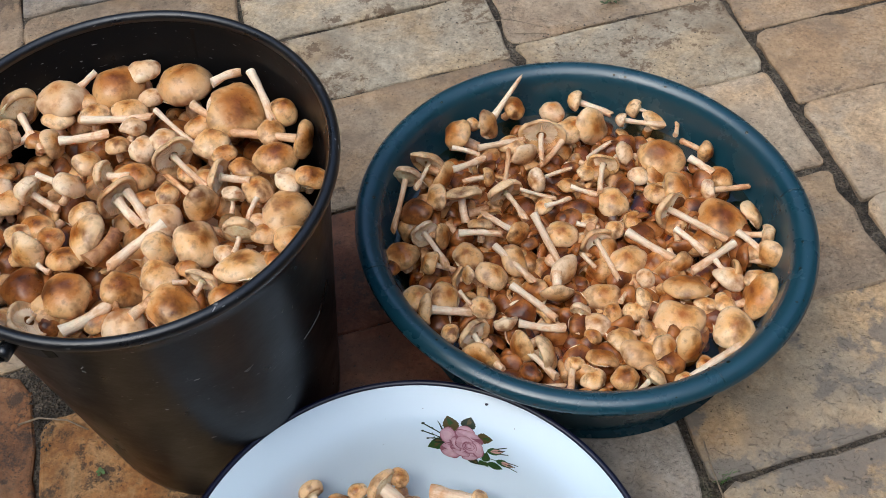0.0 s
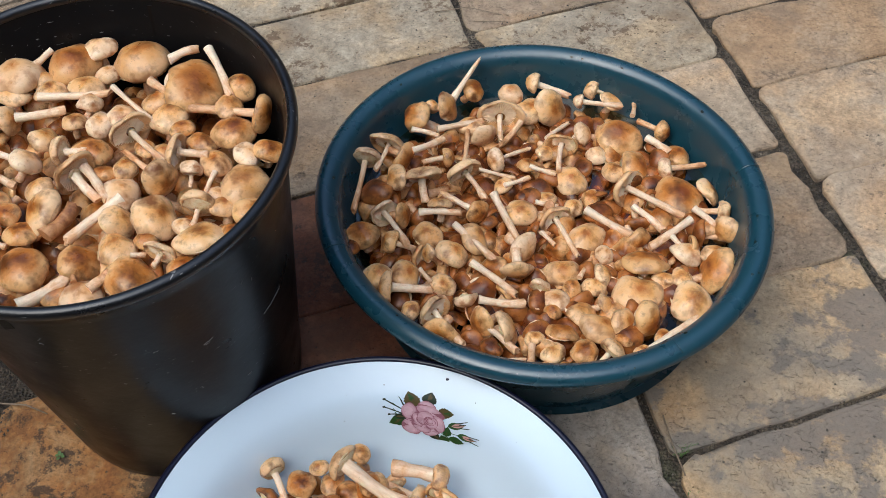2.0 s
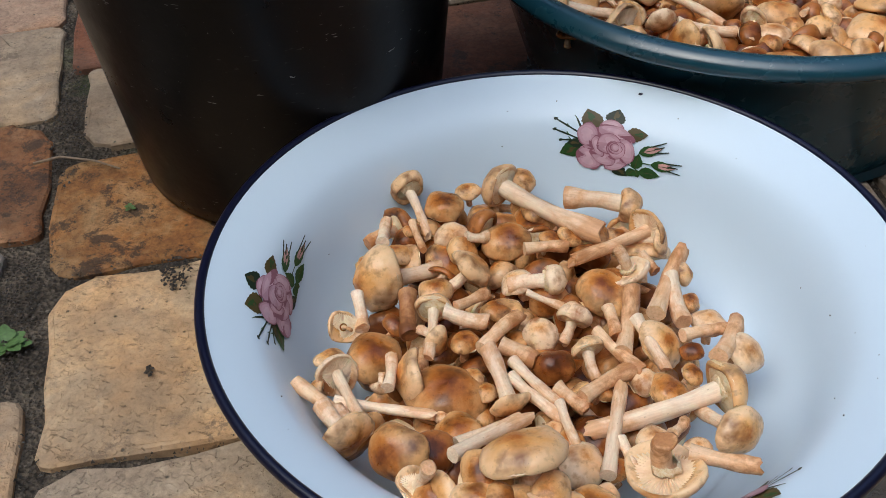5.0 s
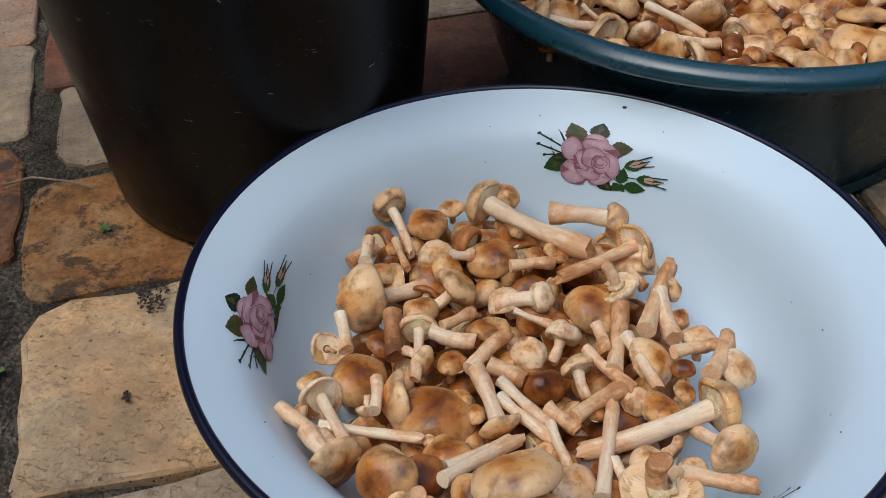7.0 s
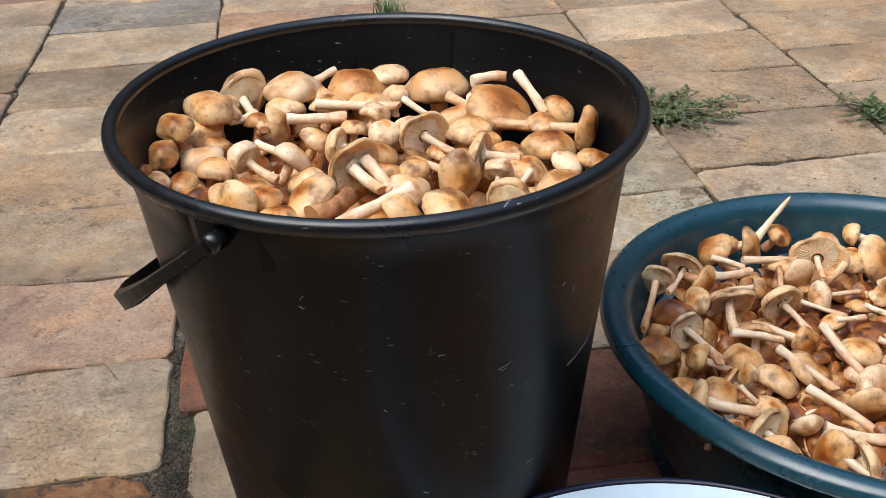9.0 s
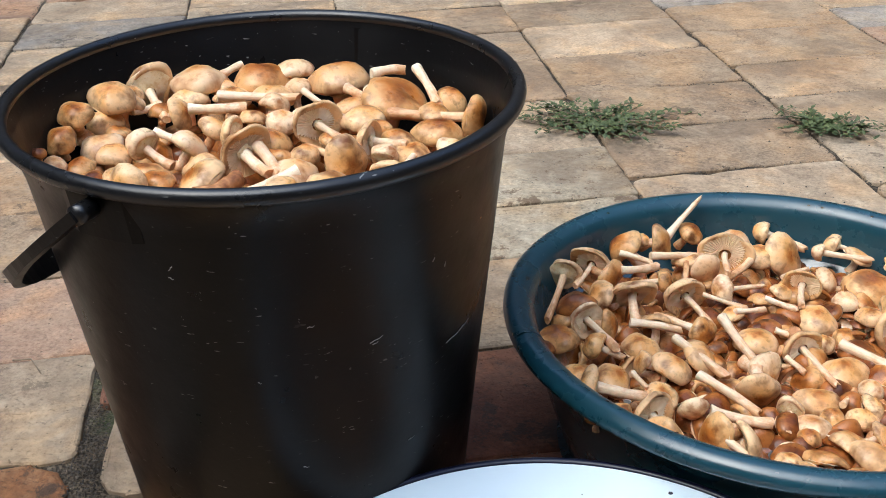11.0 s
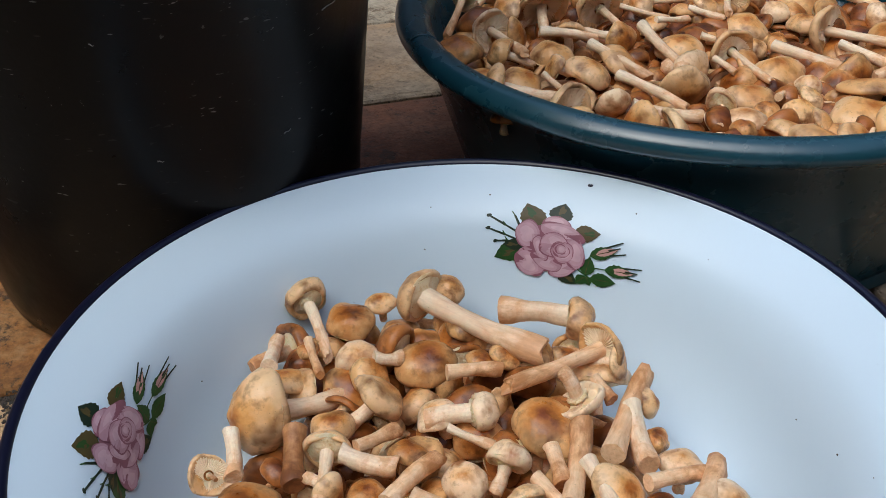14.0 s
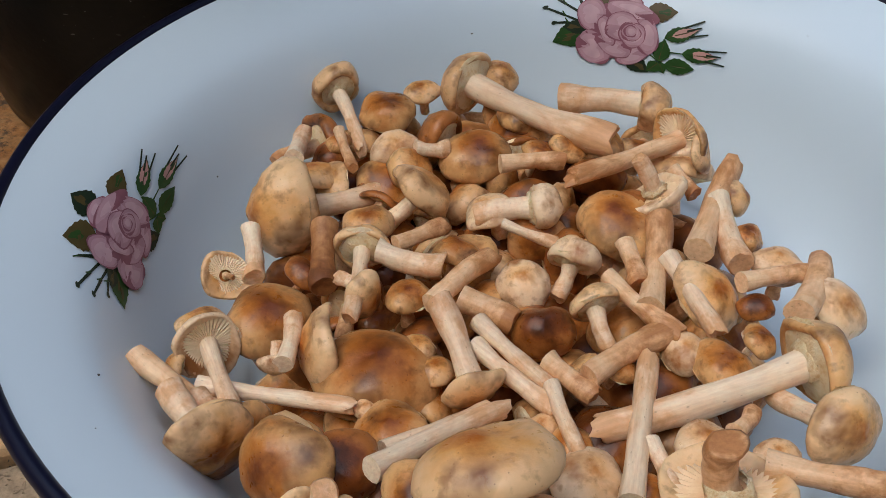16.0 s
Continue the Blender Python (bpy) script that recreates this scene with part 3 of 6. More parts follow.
def rose(bowl, angle, rise, wide, tall):
    p = Print(angle, rise, wide, tall)
    p.parent = bowl
    for pts in ([(-1.2, 0.15), (-1.9, 0.45), (-2.6, 0.75)], [(-1.2, 0.5), (-1.9, 0.95), (-2.55, 1.4)], [(-1.2, 0.05), (-1.8, 0.15), (-2.3, 0.1)], [(-1.3, 0.9), (-1.55, 1.5)]):
        p.line(pts, 0.06, "dark")
        p.line([(pts[1][0], pts[1][1]), (pts[1][0] - 0.12, pts[1][1] + 0.2)], 0.03, "leaf")
    for x, y in ((-2.62, 0.77), (-2.58, 1.43), (-2.3, 0.1)):
        p.petal(x, y, 0.11, 0.08, 30, "dark")
    p.name = "leaf"
    for x, y, ln, w, a, c in ((-0.6, 0.95, 1.35, 0.5, 112, "olive"), (0.2, 1.3, 1.15, 0.45, 82, "dark"), (0.9, 0.9, 1.15, 0.40, 14, "olive"), (-1.0, -0.1, 1.5, 0.5, 206, "leaf"), (-1.0, 0.0, 1.0, 0.3, 183, "dark"), (0.4, -1.1, 1.1, 0.34, -28, "dark")):
        p.leaf(x, y, ln, w, a, c)
        p.petal(x + 0.62 * ln * math.cos(radians(a)), y + 0.62 * ln * math.sin(radians(a)), 0.2 * ln, 0.3 * w, a, "olive" if c != "olive" else "leaf", 0.2)
    for pts in ([(1.1, -0.7), (1.5, -0.95), (1.95, -1.15)], [(1.65, -0.9), (1.72, -0.5), (1.74, -0.05)], [(1.4, -0.55), (2.0, -0.58), (2.5, -0.52)]):
        p.line(pts, 0.035, "leaf")
    for x, y, ln, w, a in ((1.68, -1.05, 0.98, 0.32, 84), (1.9, -1.15, 1.2, 0.33, 5), (1.7, -1.1, 0.62, 0.25, -130), (1.72, -1.1, 0.5, 0.2, -60)):
        p.leaf(x, y, ln, w, a, "leaf")
    p.name = "rosebud"
    for x, y, a, ln in ((1.74, -0.03, 29, 1.45), (2.48, -0.52, 8, 1.5)):
        c, s = math.cos(radians(a)), math.sin(radians(a))
        p.leaf(x, y, ln * 0.9, 0.3, a, "leaf")
        p.leaf(x + 0.3 * c, y + 0.3 * s, ln * 0.72, 0.17, a + 2, "bud")
        for da, far in ((-9, 1.12), (3, 1.0), (11, 1.15)):
            t0, t1 = radians(a + da * 1.3), radians(a + da)
            p.line([(x + 0.62 * ln * math.cos(t0), y + 0.62 * ln * math.sin(t0)), (x + far * ln * math.cos(t1), y + far * ln * math.sin(t1))], 0.045, "dark")
    p.name = "rose"
    p.parent = p.petal(0.05, -0.05, 1.2, 1.15, 0, "deep") or bowl
    tagged(p.parent, "printed pink rose")
    p.name = "petal"
    petals = ((0.17, 1.22, 0.56, 0.40, 0), (-0.95, 0.55, 0.50, 0.72, 8), (-0.80, -0.85, 0.60, 0.74, 30), (0.62, -0.95, 0.62, 0.42, 28), (0.46, 0.82, 0.92, 0.46, -14), (1.08, -0.05, 0.42, 0.78, 14), (-0.07, -0.72, 0.70, 0.38, -24), (-0.38, -0.05, 0.26, 0.62, 20),
              (0.18, 0.18, 0.62, 0.60, 0), (0.58, -0.12, 0.46, 0.52, 10), (0.52, -0.02, 0.32, 0.36, 40), (0.5, 0.02, 0.2, 0.22, 0))
    for k, (x, y, rx, ry, a) in enumerate(petals):
        d = max(0.2, math.hypot(x - 0.2, y))
        ox, oy = (x - 0.2) / d, y / d
        p.petal(x - 0.02 * ox, y - 0.02 * oy, rx + 0.05, ry + 0.05, a, "deep", 0.05)
        p.petal(x, y, rx, ry, a, "outer", 0.05)
        p.petal(x + 0.05 * ox, y + 0.05 * oy, rx * 0.86, ry * 0.84, a, "mid", 0.05)
        p.petal(x + 0.13 * rx * ox, y + 0.13 * ry * oy, rx * 0.6, ry * 0.58, a, "pale", 0.06)


def bowl():
    top = thing("bowl", *W_AT, 0.001, "white enamel bowl with navy rim and printed pink roses", "bowl")
    out = smooth_profile([(0.1794, 0.0864), (0.1678, 0.0794), (0.1556, 0.0706), (0.1460, 0.0566), (0.1354, 0.0322), (0.1243, 0.0135), (0.1122, 0.0047), (0.0990, 0.0010), (0.0005, 0.0010)], 3)
    v, f = lathe(BOWL_IN + out, 144, W_OVAL)
    part("body", mesh_of("bowl_body", v, f, ENAMEL), top)
    ring = [(0.1814 + 0.0028 * math.cos(a), 0.0880 + 0.0030 * math.sin(a)) for a in [2 * math.pi * k / 14 for k in range(14)]]
    v, f = lathe(ring, 144, W_OVAL, 0.0003, 2, closed=True)
    part("rim", mesh_of("bowl_rim", v, f, NAVY), top, "rolled navy blue enamel rim")
    for a, rise, wide, tall in ((88.3, 0.32, 1.20, 0.98), (194.5, 0.62, 1.34, 0.90), (312, 0.4, 1.2, 0.98)):
        rose(top, radians(a), rise, wide, tall)
    rng = random.Random(5)
    for k in range(20):
        a, y, s = rng.uniform(0, 6.28), rng.uniform(-0.03, 0.034), rng.uniform(0.0002, 0.0006)
        c = Vector(on_bowl(a, 0, y, 0.0))
        dv, df = lathe([(s, -s * 0.3), (s * 0.9, s * 0.3), (0.0001, s * 0.6)], 7, wobble=0.12, seed=k)
        part("speck", mesh_of("speck", dv, df, DEBRIS), top, at=Matrix.Translation(c))
    c = Vector(on_bowl(radians(83.2), 0, 0.0410, 0.001))
    dv, df = lathe([(0.0015, -0.0014), (0.0013, -0.0009), (0.0001, -0.0007)], 9, wobble=0.1, seed=3)
    part("chip", mesh_of("chip", dv, df, NAVY), top, "black chip in the enamel by the rim", at=Matrix.Translation(c))
    return top


bucket()
basin()
bowl()

# ---- mushrooms ----
SHAPES = {
    "b": [(0.0005, 0.98), (0.28, 0.95), (0.55, 0.85), (0.79, 0.66), (0.94, 0.42), (1.0, 0.16), (0.975, -0.06), (0.88, -0.20), (0.74, -0.20)],
    "c": [(0.0005, 0.68), (0.27, 0.655), (0.53, 0.58), (0.77, 0.435), (0.93, 0.25), (1.0, 0.07), (0.99, -0.09), (0.92, -0.18), (0.80, -0.15)],
    "f": [(0.0005, 0.44), (0.24, 0.425), (0.52, 0.37), (0.78, 0.25), (0.94, 0.10), (1.01, -0.04), (1.0, -0.14), (0.95, -0.19), (0.86, -0.13)],
}
VARIANTS = 9


def cap_mesh(shape, seed, tone):
    n = 26
    prof = SHAPES[shape] + [(0.6, 0.02), (0.25, 0.10), (0.0005, 0.11)]
    verts, faces = lathe(prof, n)
    rng = random.Random(seed * 13 + ord(shape))
    off = Vector((rng.uniform(0, 50), rng.uniform(0, 50), 0))
    lean, bend, ecc, ph = rng.uniform(-0.12, 0.12), rng.uniform(0.0, 0.14), rng.uniform(0.03, 0.13), rng.uniform(0, 6.28)
    dent = rng.choice((0, 0, 0, 0.3))
    out = []
    for x, y, z in verts:
        r = math.hypot(x, y)
        a = math.atan2(y, x)
        d = noise.noise(Vector((x, y, z)) * 1.3 + off) * 0.16 + noise.noise(Vector((x, y, z)) * 3.1 + off) * 0.035
        k = 1 + d * min(1, r + 0.3) + ecc * math.cos(2 * a + ph)
        zz = z * (1 + d) + lean * x + bend * (x * x - 0.3 * r) * r + 0.07 * r * r * math.sin(3 * a + ph) + dent * min(0.0, math.hypot(x - 0.45, y - 0.2) - 0.45)
        out.append((x * k, y * k, zz))
    return keep_local(mesh_of(f"cap_{shape}", out, faces, CAP[tone]))


def gill_mesh(shape, seed):
    """Radial gills under a cap, as thin ridges."""
    n = 88
    rng = random.Random(seed)
    inner = {"b": 0.10, "c": 0.13, "f": 0.05}[shape]
    verts, faces = [], []
    for r, z, depth in ((0.94, -0.07, 0.01), (0.8, -0.03, 0.032), (0.55, 0.0, 0.05), (0.24, inner - 0.06, 0.035)):
        for i in range(n):
            a = 2 * math.pi * (i + rng.uniform(-0.2, 0.2)) / n
            verts.append((r * math.cos(a), r * math.sin(a), z - depth * (i % 2) + 0.01 * rng.uniform(-1, 1)))
    for j in range(3):
        for i in range(n):
            faces.append((j * n + i, (j + 1) * n + i, (j + 1) * n + (i + 1) % n, j * n + (i + 1) % n))
    return keep_local(mesh_of("gills", verts, faces, GILL, False))


def veil_mesh(shape, seed):
    """The pale skin that still closes the underside of a young cap."""
    prof = [(0.93, -0.05), (0.88, -0.10), (0.72, -0.13), (0.5, -0.17), (0.34, -0.26), (0.2, -0.30)]
    verts, faces = lathe(prof, 24)
    verts = [(x * (1 + 0.12 * noise.noise((x * 2 + seed, y * 2, 1))), y * (1 + 0.12 * noise.noise((x * 2, y * 2 + seed, 5))), z + 0.07 * noise.noise((x * 3 + seed * 4, y * 3, 2))) for x, y, z in verts]
    return keep_local(mesh_of("veil", verts, [f[::-1] for f in faces], VEIL))


def stalk_mesh(seed, tone, point=0.0):
    """A stalk one unit long, hanging from the origin; it swells at both ends, bends and ends in a cut."""
    n, rows = 14, 13
    rng = random.Random(seed)
    bx, by = rng.choice((-1, 1)) * rng.uniform(0.3, 2.0), rng.uniform(-0.8, 0.8)
    swell, rag = rng.uniform(-0.2, 0.2), rng.choice((0.0, 0.5, 1.0))
    verts, faces = [], []
    for j in range(rows):
        t = min(1.0, j / (rows - 2) * 0.985) if j < rows - 1 else 1.0
        r = 1.06 - 0.16 * math.sin(math.pi * min(1, t * 1.25)) + swell * t * t - point * t ** 1.5
        for i in range(n):
            a = 2 * math.pi * i / n
            q = r * (1 + 0.16 * noise.noise((math.cos(a) * 1.1 + seed * 3.7, math.sin(a) * 1.1, t * 4)) + 0.10 * noise.noise((seed * 5.1, 0.3, t * 5))) * (0.86 if j == rows - 1 else 1)
            verts.append((q * math.cos(a) + bx * (t * t - t), q * math.sin(a) + by * (t * t * t - t), -t + ((0.03 * math.cos(a + seed) + rag * 0.07 * noise.noise((i * 1.3, seed * 2.3, 0.7))) * max(0.0, t * 3 - 2))))
    for j in range(rows - 1):
        for i in range(n):
            faces.append((j * n + i, (j + 1) * n + i, (j + 1) * n + (i + 1) % n, j * n + (i + 1) % n))
    # the cut ends, with edges of their own
    for j, z in ((0, 0.0), (rows - 1, -1.0)):
        base = len(verts)
        ring = verts[j * n:(j + 1) * n]
        verts += ring
        cx, cy = sum(v[0] for v in ring) / n, sum(v[1] for v in ring) / n
        verts.append((cx, cy, z * 0.985))
        for i in range(n):
            tri = (base + i, base + (i + 1) % n, base + n)
            faces.append(tri if j == 0 else tri[::-1])
    return keep_local(mesh_of("stalk", verts, faces, STALK[tone]), 7.0)


def ring_mesh(seed):
    """A torn remnant of the veil round the top of a stalk."""
    rng = random.Random(seed)
    prof = [(1.0, 0.1), (1.3, 0.2), (1.5, -0.1), (1.3, -0.5), (1.02, -0.7)]
    verts, faces = lathe(prof, 18)
    verts = [(x * (1 + 0.3 * noise.noise((x * 1.5 + seed, y * 1.5, z * 2))), y * (1 + 0.3 * noise.noise((x * 1.5, y * 1.5 + seed, z * 2))), z + 0.35 * noise.noise((x * 2 + seed, y * 2, z))) for x, y, z in verts]
    return keep_local(mesh_of("ring", verts, faces, VEIL))


CAP_MESH = {(s, k, t): cap_mesh(s, k, t) for s in SHAPES for k in range(VARIANTS) for t in CAP}
GILL_MESH = {(s, k): (veil_mesh if k < {"b": 3, "c": 3, "f": 1}[s] else gill_mesh)(s, k) for s in SHAPES for k in range(4)}
STALK_MESH = {(k, t): stalk_mesh(k, t) for k in range(14) for t in STALK}
TORN_MESH = stalk_mesh(5, "p", 0.85)
RING_MESH = [ring_mesh(k) for k in range(4)]
pick = random.Random(21)
TONE = {"p": "cream", "t": "tan", "n": "honey-brown", "o": "dark-brown"}
FORM = {"b": "rounded button cap", "c": "domed cap", "f": "flat open cap"}
PLACE = {"bucket": "heaped in the black bucket", "basin": "soaking in the teal basin", "bowl": "piled in the enamel bowl"}


def turned(at, axis, spin):
    """A pose at a place with its z along axis, turned about it."""
    q = Vector((0, 0, 1)).rotation_difference(Vector(axis).normalized())
    return Matrix.Translation(at) @ q.to_matrix().to_4x4() @ Matrix.Rotation(spin, 4, "Z")


def mushroom(place, at, r, axis, length, thick, shape, tone):
    """at: the middle of the cap's underside; axis: the way the cap's top faces."""
    ob = thing("mushroom", 0, 0, 0, f"{TONE[tone]} mushroom with {FORM[shape]} {PLACE[place]}", "mushroom", "mushrooms in the " + place)
    ob.matrix_basis = turned(at, axis, pick.uniform(0, 6.28))
    cap = part("cap", CAP_MESH[shape, pick.randrange(VARIANTS), tone], ob, at=Matrix.Diagonal((r, r, r, 1)))
    part("underside", GILL_MESH[shape, 3 if shape == "f" else pick.randrange(3)], cap)
    st = "p" if pick.random() < {"p": 0.9, "t": 0.8, "n": 0.6, "o": 0.5}[tone] else "t"
    part("stalk", STALK_MESH[pick.randrange(14), st], ob, at=Matrix.Translation((0, 0, 0.06 * r)) @ Matrix.Rotation(pick.uniform(0, 6.28), 4, "Z") @ Matrix.Diagonal((thick, thick, length + 0.06 * r, 1)))
    if pick.random() < 0.4:
        part("ring", RING_MESH[pick.randrange(4)], ob, "torn yellowish veil", at=Matrix.Translation((0, 0, -0.12 * r)) @ Matrix.Diagonal((thick * 0.95, thick * 0.95, thick * 0.8, 1)))
    return ob


def stalk(place, a, b, thick, tone, torn=False):
    """A cut stalk without its cap, lying from a to b."""
    a, b = Vector(a), Vector(b)
    ob = tagged(new("mushroom_stalk", TORN_MESH if torn else STALK_MESH[pick.randrange(14), tone]), f"{'pale' if tone == 'p' else 'brownish'} cut mushroom stalk {PLACE[place]}", "mushroom stalk", "stalks in the " + place)
    ob.matrix_basis = turned(a, a - b, pick.uniform(0, 6.28)) @ Matrix.Diagonal((thick, thick, (a - b).length, 1))
    return ob


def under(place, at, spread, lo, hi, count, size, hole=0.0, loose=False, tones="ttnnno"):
    """The rest of the heap, below its top layer: loose pieces, or one mass. Dark tones paint in the gaps' shade."""
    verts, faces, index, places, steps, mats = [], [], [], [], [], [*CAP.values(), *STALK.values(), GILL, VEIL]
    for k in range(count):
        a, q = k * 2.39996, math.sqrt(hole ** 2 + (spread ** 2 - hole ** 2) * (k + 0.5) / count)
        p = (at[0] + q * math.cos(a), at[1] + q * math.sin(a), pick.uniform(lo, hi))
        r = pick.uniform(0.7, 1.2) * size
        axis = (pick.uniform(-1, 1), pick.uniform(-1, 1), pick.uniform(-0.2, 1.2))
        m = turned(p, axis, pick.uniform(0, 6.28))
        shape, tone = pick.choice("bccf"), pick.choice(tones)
        sh, ln = r * 0.3, r * pick.uniform(1.2, 2.0)
        if loose:
            mushroom(place, p, r, axis, ln, sh, shape, tone)
            continue
        for me, sc in ((CAP_MESH[shape, pick.randrange(VARIANTS), tone], (r, r, r, 1)), (GILL_MESH[shape, 3], (r, r, r, 1)), (STALK_MESH[pick.randrange(14), "t"], (sh, sh, ln, 1))):
            t = m @ Matrix.Diagonal(sc)
            o = len(verts)
            verts += [tuple(t @ v.co) for v in me.vertices]
            places += [tuple(a.vector) for a in me.attributes["local"].data]
            steps += [k * 1.7] * len(me.vertices)
            faces += [tuple(o + i for i in f.vertices) for f in me.polygons]
            index += [mats.index(me.materials[0])] * len(me.polygons)
    if loose:
        return None
    ob = new("mushroom_heap", keep_local(mesh_of("mushroom_heap", verts, faces, mats, True, index), 1.0, places, steps))
    return tagged(ob, f"deeper layer of brown mushrooms, darkened for the shade in the gaps, {PLACE[place]}", "mushrooms", kind="stuff")


# lower layers: brown tones picked extra dark, as painted shade between the top mushrooms
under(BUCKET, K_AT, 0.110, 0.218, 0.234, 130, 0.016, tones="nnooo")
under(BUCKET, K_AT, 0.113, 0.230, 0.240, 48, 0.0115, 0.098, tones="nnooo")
for turn, lean, size in ((128, 0.115, 0.0125), (139, 0.112, 0.0115), (150, 0.118, 0.0135), (161, 0.112, 0.0120), (171, 0.119, 0.0110), (181, 0.115, 0.0140), (192, 0.119, 0.0115), (203, 0.114, 0.0130), (214, 0.119, 0.0110), (225, 0.113, 0.0130)):
    c, s = math.cos(radians(turn)), math.sin(radians(turn))
    mushroom(BUCKET, (K_AT[0] + lean * c, K_AT[1] + lean * s, 0.246 + 0.004 * math.sin(turn)), size, (0.45 * c, 0.45 * s, 0.8), size * 1.6, size * 0.3, "cbc"[turn % 3], "tnpnt"[turn % 5])
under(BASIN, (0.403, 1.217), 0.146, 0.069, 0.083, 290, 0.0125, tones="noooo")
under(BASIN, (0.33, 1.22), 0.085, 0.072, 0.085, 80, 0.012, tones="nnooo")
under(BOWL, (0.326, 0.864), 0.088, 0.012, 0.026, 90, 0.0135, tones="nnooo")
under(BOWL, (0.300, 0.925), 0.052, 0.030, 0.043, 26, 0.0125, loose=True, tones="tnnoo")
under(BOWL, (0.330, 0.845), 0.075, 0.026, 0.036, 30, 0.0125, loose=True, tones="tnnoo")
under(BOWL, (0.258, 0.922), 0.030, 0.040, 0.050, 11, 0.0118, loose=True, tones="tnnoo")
under(BOWL, (0.350, 0.935), 0.034, 0.030, 0.042, 12, 0.0115, loose=True)
# mushrooms in the bucket
mushroom(BUCKET, (-0.0214, 1.1265, 0.2730), 0.0180, (-0.71, 0.68, 0.17), 0.0444, 0.0033, "c", "t")
mushroom(BUCKET, (0.0098, 1.1428, 0.2727), 0.0198, (-0.19, 0.05, 0.98), 0.0257, 0.0055, "c", "p")
mushroom(BUCKET, (0.0098, 1.1281, 0.2675), 0.0130, (0.02, 0.22, 0.97), 0.0169, 0.0036, "c", "t")
mushroom(BUCKET, (0.0457, 1.1650, 0.2698), 0.0209, (0.08, -0.03, 1.00), 0.0272, 0.0059, "c", "n")
stalk(BUCKET, (0.0284, 1.1691, 0.2813), (0.0168, 1.1526, 0.2760), 0.0028, "p")
mushroom(BUCKET, (0.0614, 1.1801, 0.2746), 0.0130, (-0.07, 0.11, 0.99), 0.0169, 0.0036, "c", "p")
mushroom(BUCKET, (0.0988, 1.1745, 0.2705), 0.0237, (-0.09, 0.15, 0.98), 0.0308, 0.0066, "c", "t")
stalk(BUCKET, (0.1253, 1.1701, 0.2814), (0.1427, 1.1860, 0.2806), 0.0038, "p")
mushroom(BUCKET, (0.1488, 1.1550, 0.2718), 0.0242, (0.39, 0.06, 0.92), 0.0314, 0.0068, "f", "n")
stalk(BUCKET, (0.1521, 1.1850, 0.2835), (0.1814, 1.1444, 0.2748), 0.0035, "p")
mushroom(BUCKET, (0.1848, 1.1579, 0.2698), 0.0113, (0.28, 0.07, 0.96), 0.0146, 0.0032, "b", "n")
mushroom(BUCKET, (0.0777, 1.1556, 0.2707), 0.0091, (0.02, 0.22, 0.97), 0.0118, 0.0025, "b", "p")
mushroom(BUCKET, (0.0378, 1.1345, 0.2688), 0.0119, (0.15, 0.24, 0.96), 0.0155, 0.0033, "c", "t")
stalk(BUCKET, (0.0343, 1.1236, 0.2749), (0.0870, 1.1368, 0.2737), 0.0032, "p")
mushroom(BUCKET, (0.0654, 1.1417, 0.2692), 0.0136, (0.02, 0.22, 0.97), 0.0177, 0.0038, "c", "t")
stalk(BUCKET, (0.0890, 1.1403, 0.2772), (0.1371, 1.1112, 0.2702), 0.0022, "p")
stalk(BUCKET, (0.1161, 1.1491, 0.2785), (0.1388, 1.1404, 0.2743), 0.0035, "t")
mushroom(BUCKET, (0.1249, 1.1353, 0.2688), 0.0119, (-0.10, 0.19, 0.98), 0.0154, 0.0033, "c", "t")
mushroom(BUCKET, (0.1383, 1.1232, 0.2660), 0.0152, (0.04, 0.14, 0.99), 0.0197, 0.0042, "c", "t")
mushroom(BUCKET, (0.2104, 1.1311, 0.2739), 0.0131, (1.00, -0.03, 0.06), 0.0588, 0.0034, "f", "n")
mushroom(BUCKET, (0.1911, 1.1165, 0.2649), 0.0156, (0.17, 0.07, 0.98), 0.0203, 0.0044, "c", "n")
mushroom(BUCKET, (0.1814, 1.1376, 0.2695), 0.0116, (0.28, 0.25, 0.93), 0.0150, 0.0032, "c", "t")
mushroom(BUCKET, (0.0743, 1.1241, 0.2706), 0.0094, (0.21, 0.55, 0.81), 0.0096, 0.0027, "b", "p")
mushroom(BUCKET, (0.0872, 1.1101, 0.2630), 0.0110, (0.06, 0.06, 1.00), 0.0143, 0.0031, "b", "p")
mushroom(BUCKET, (0.1019, 1.1195, 0.2666), 0.0119, (0.16, 0.16, 0.97), 0.0154, 0.0033, "c", "p")
mushroom(BUCKET, (0.1158, 1.1033, 0.2701), 0.0165, (-0.82, 0.57, -0.00), 0.0432, 0.0024, "f", "t")
stalk(BUCKET, (0.0238, 1.1028, 0.2720), (0.0579, 1.1171, 0.2710), 0.0038, "p")
mushroom(BUCKET, (0.0163, 1.1032, 0.2673), 0.0119, (0.88, 0.22, 0.42), 0.0154, 0.0033, "f", "t")
mushroom(BUCKET, (0.0489, 1.0910, 0.2633), 0.0120, (0.42, 0.39, 0.82), 0.0156, 0.0034, "c", "t")
mushroom(BUCKET, (0.0694, 1.0798, 0.2668), 0.0118, (-1.00, -0.03, -0.03), 0.0213, 0.0033, "c", "t")
mushroom(BUCKET, (0.0892, 1.0846, 0.2609), 0.0143, (0.16, 0.16, 0.97), 0.0186, 0.0040, "c", "n")
mushroom(BUCKET, (0.1707, 1.1031, 0.2645), 0.0114, (0.02, 0.22, 0.97), 0.0148, 0.0032, "c", "n")
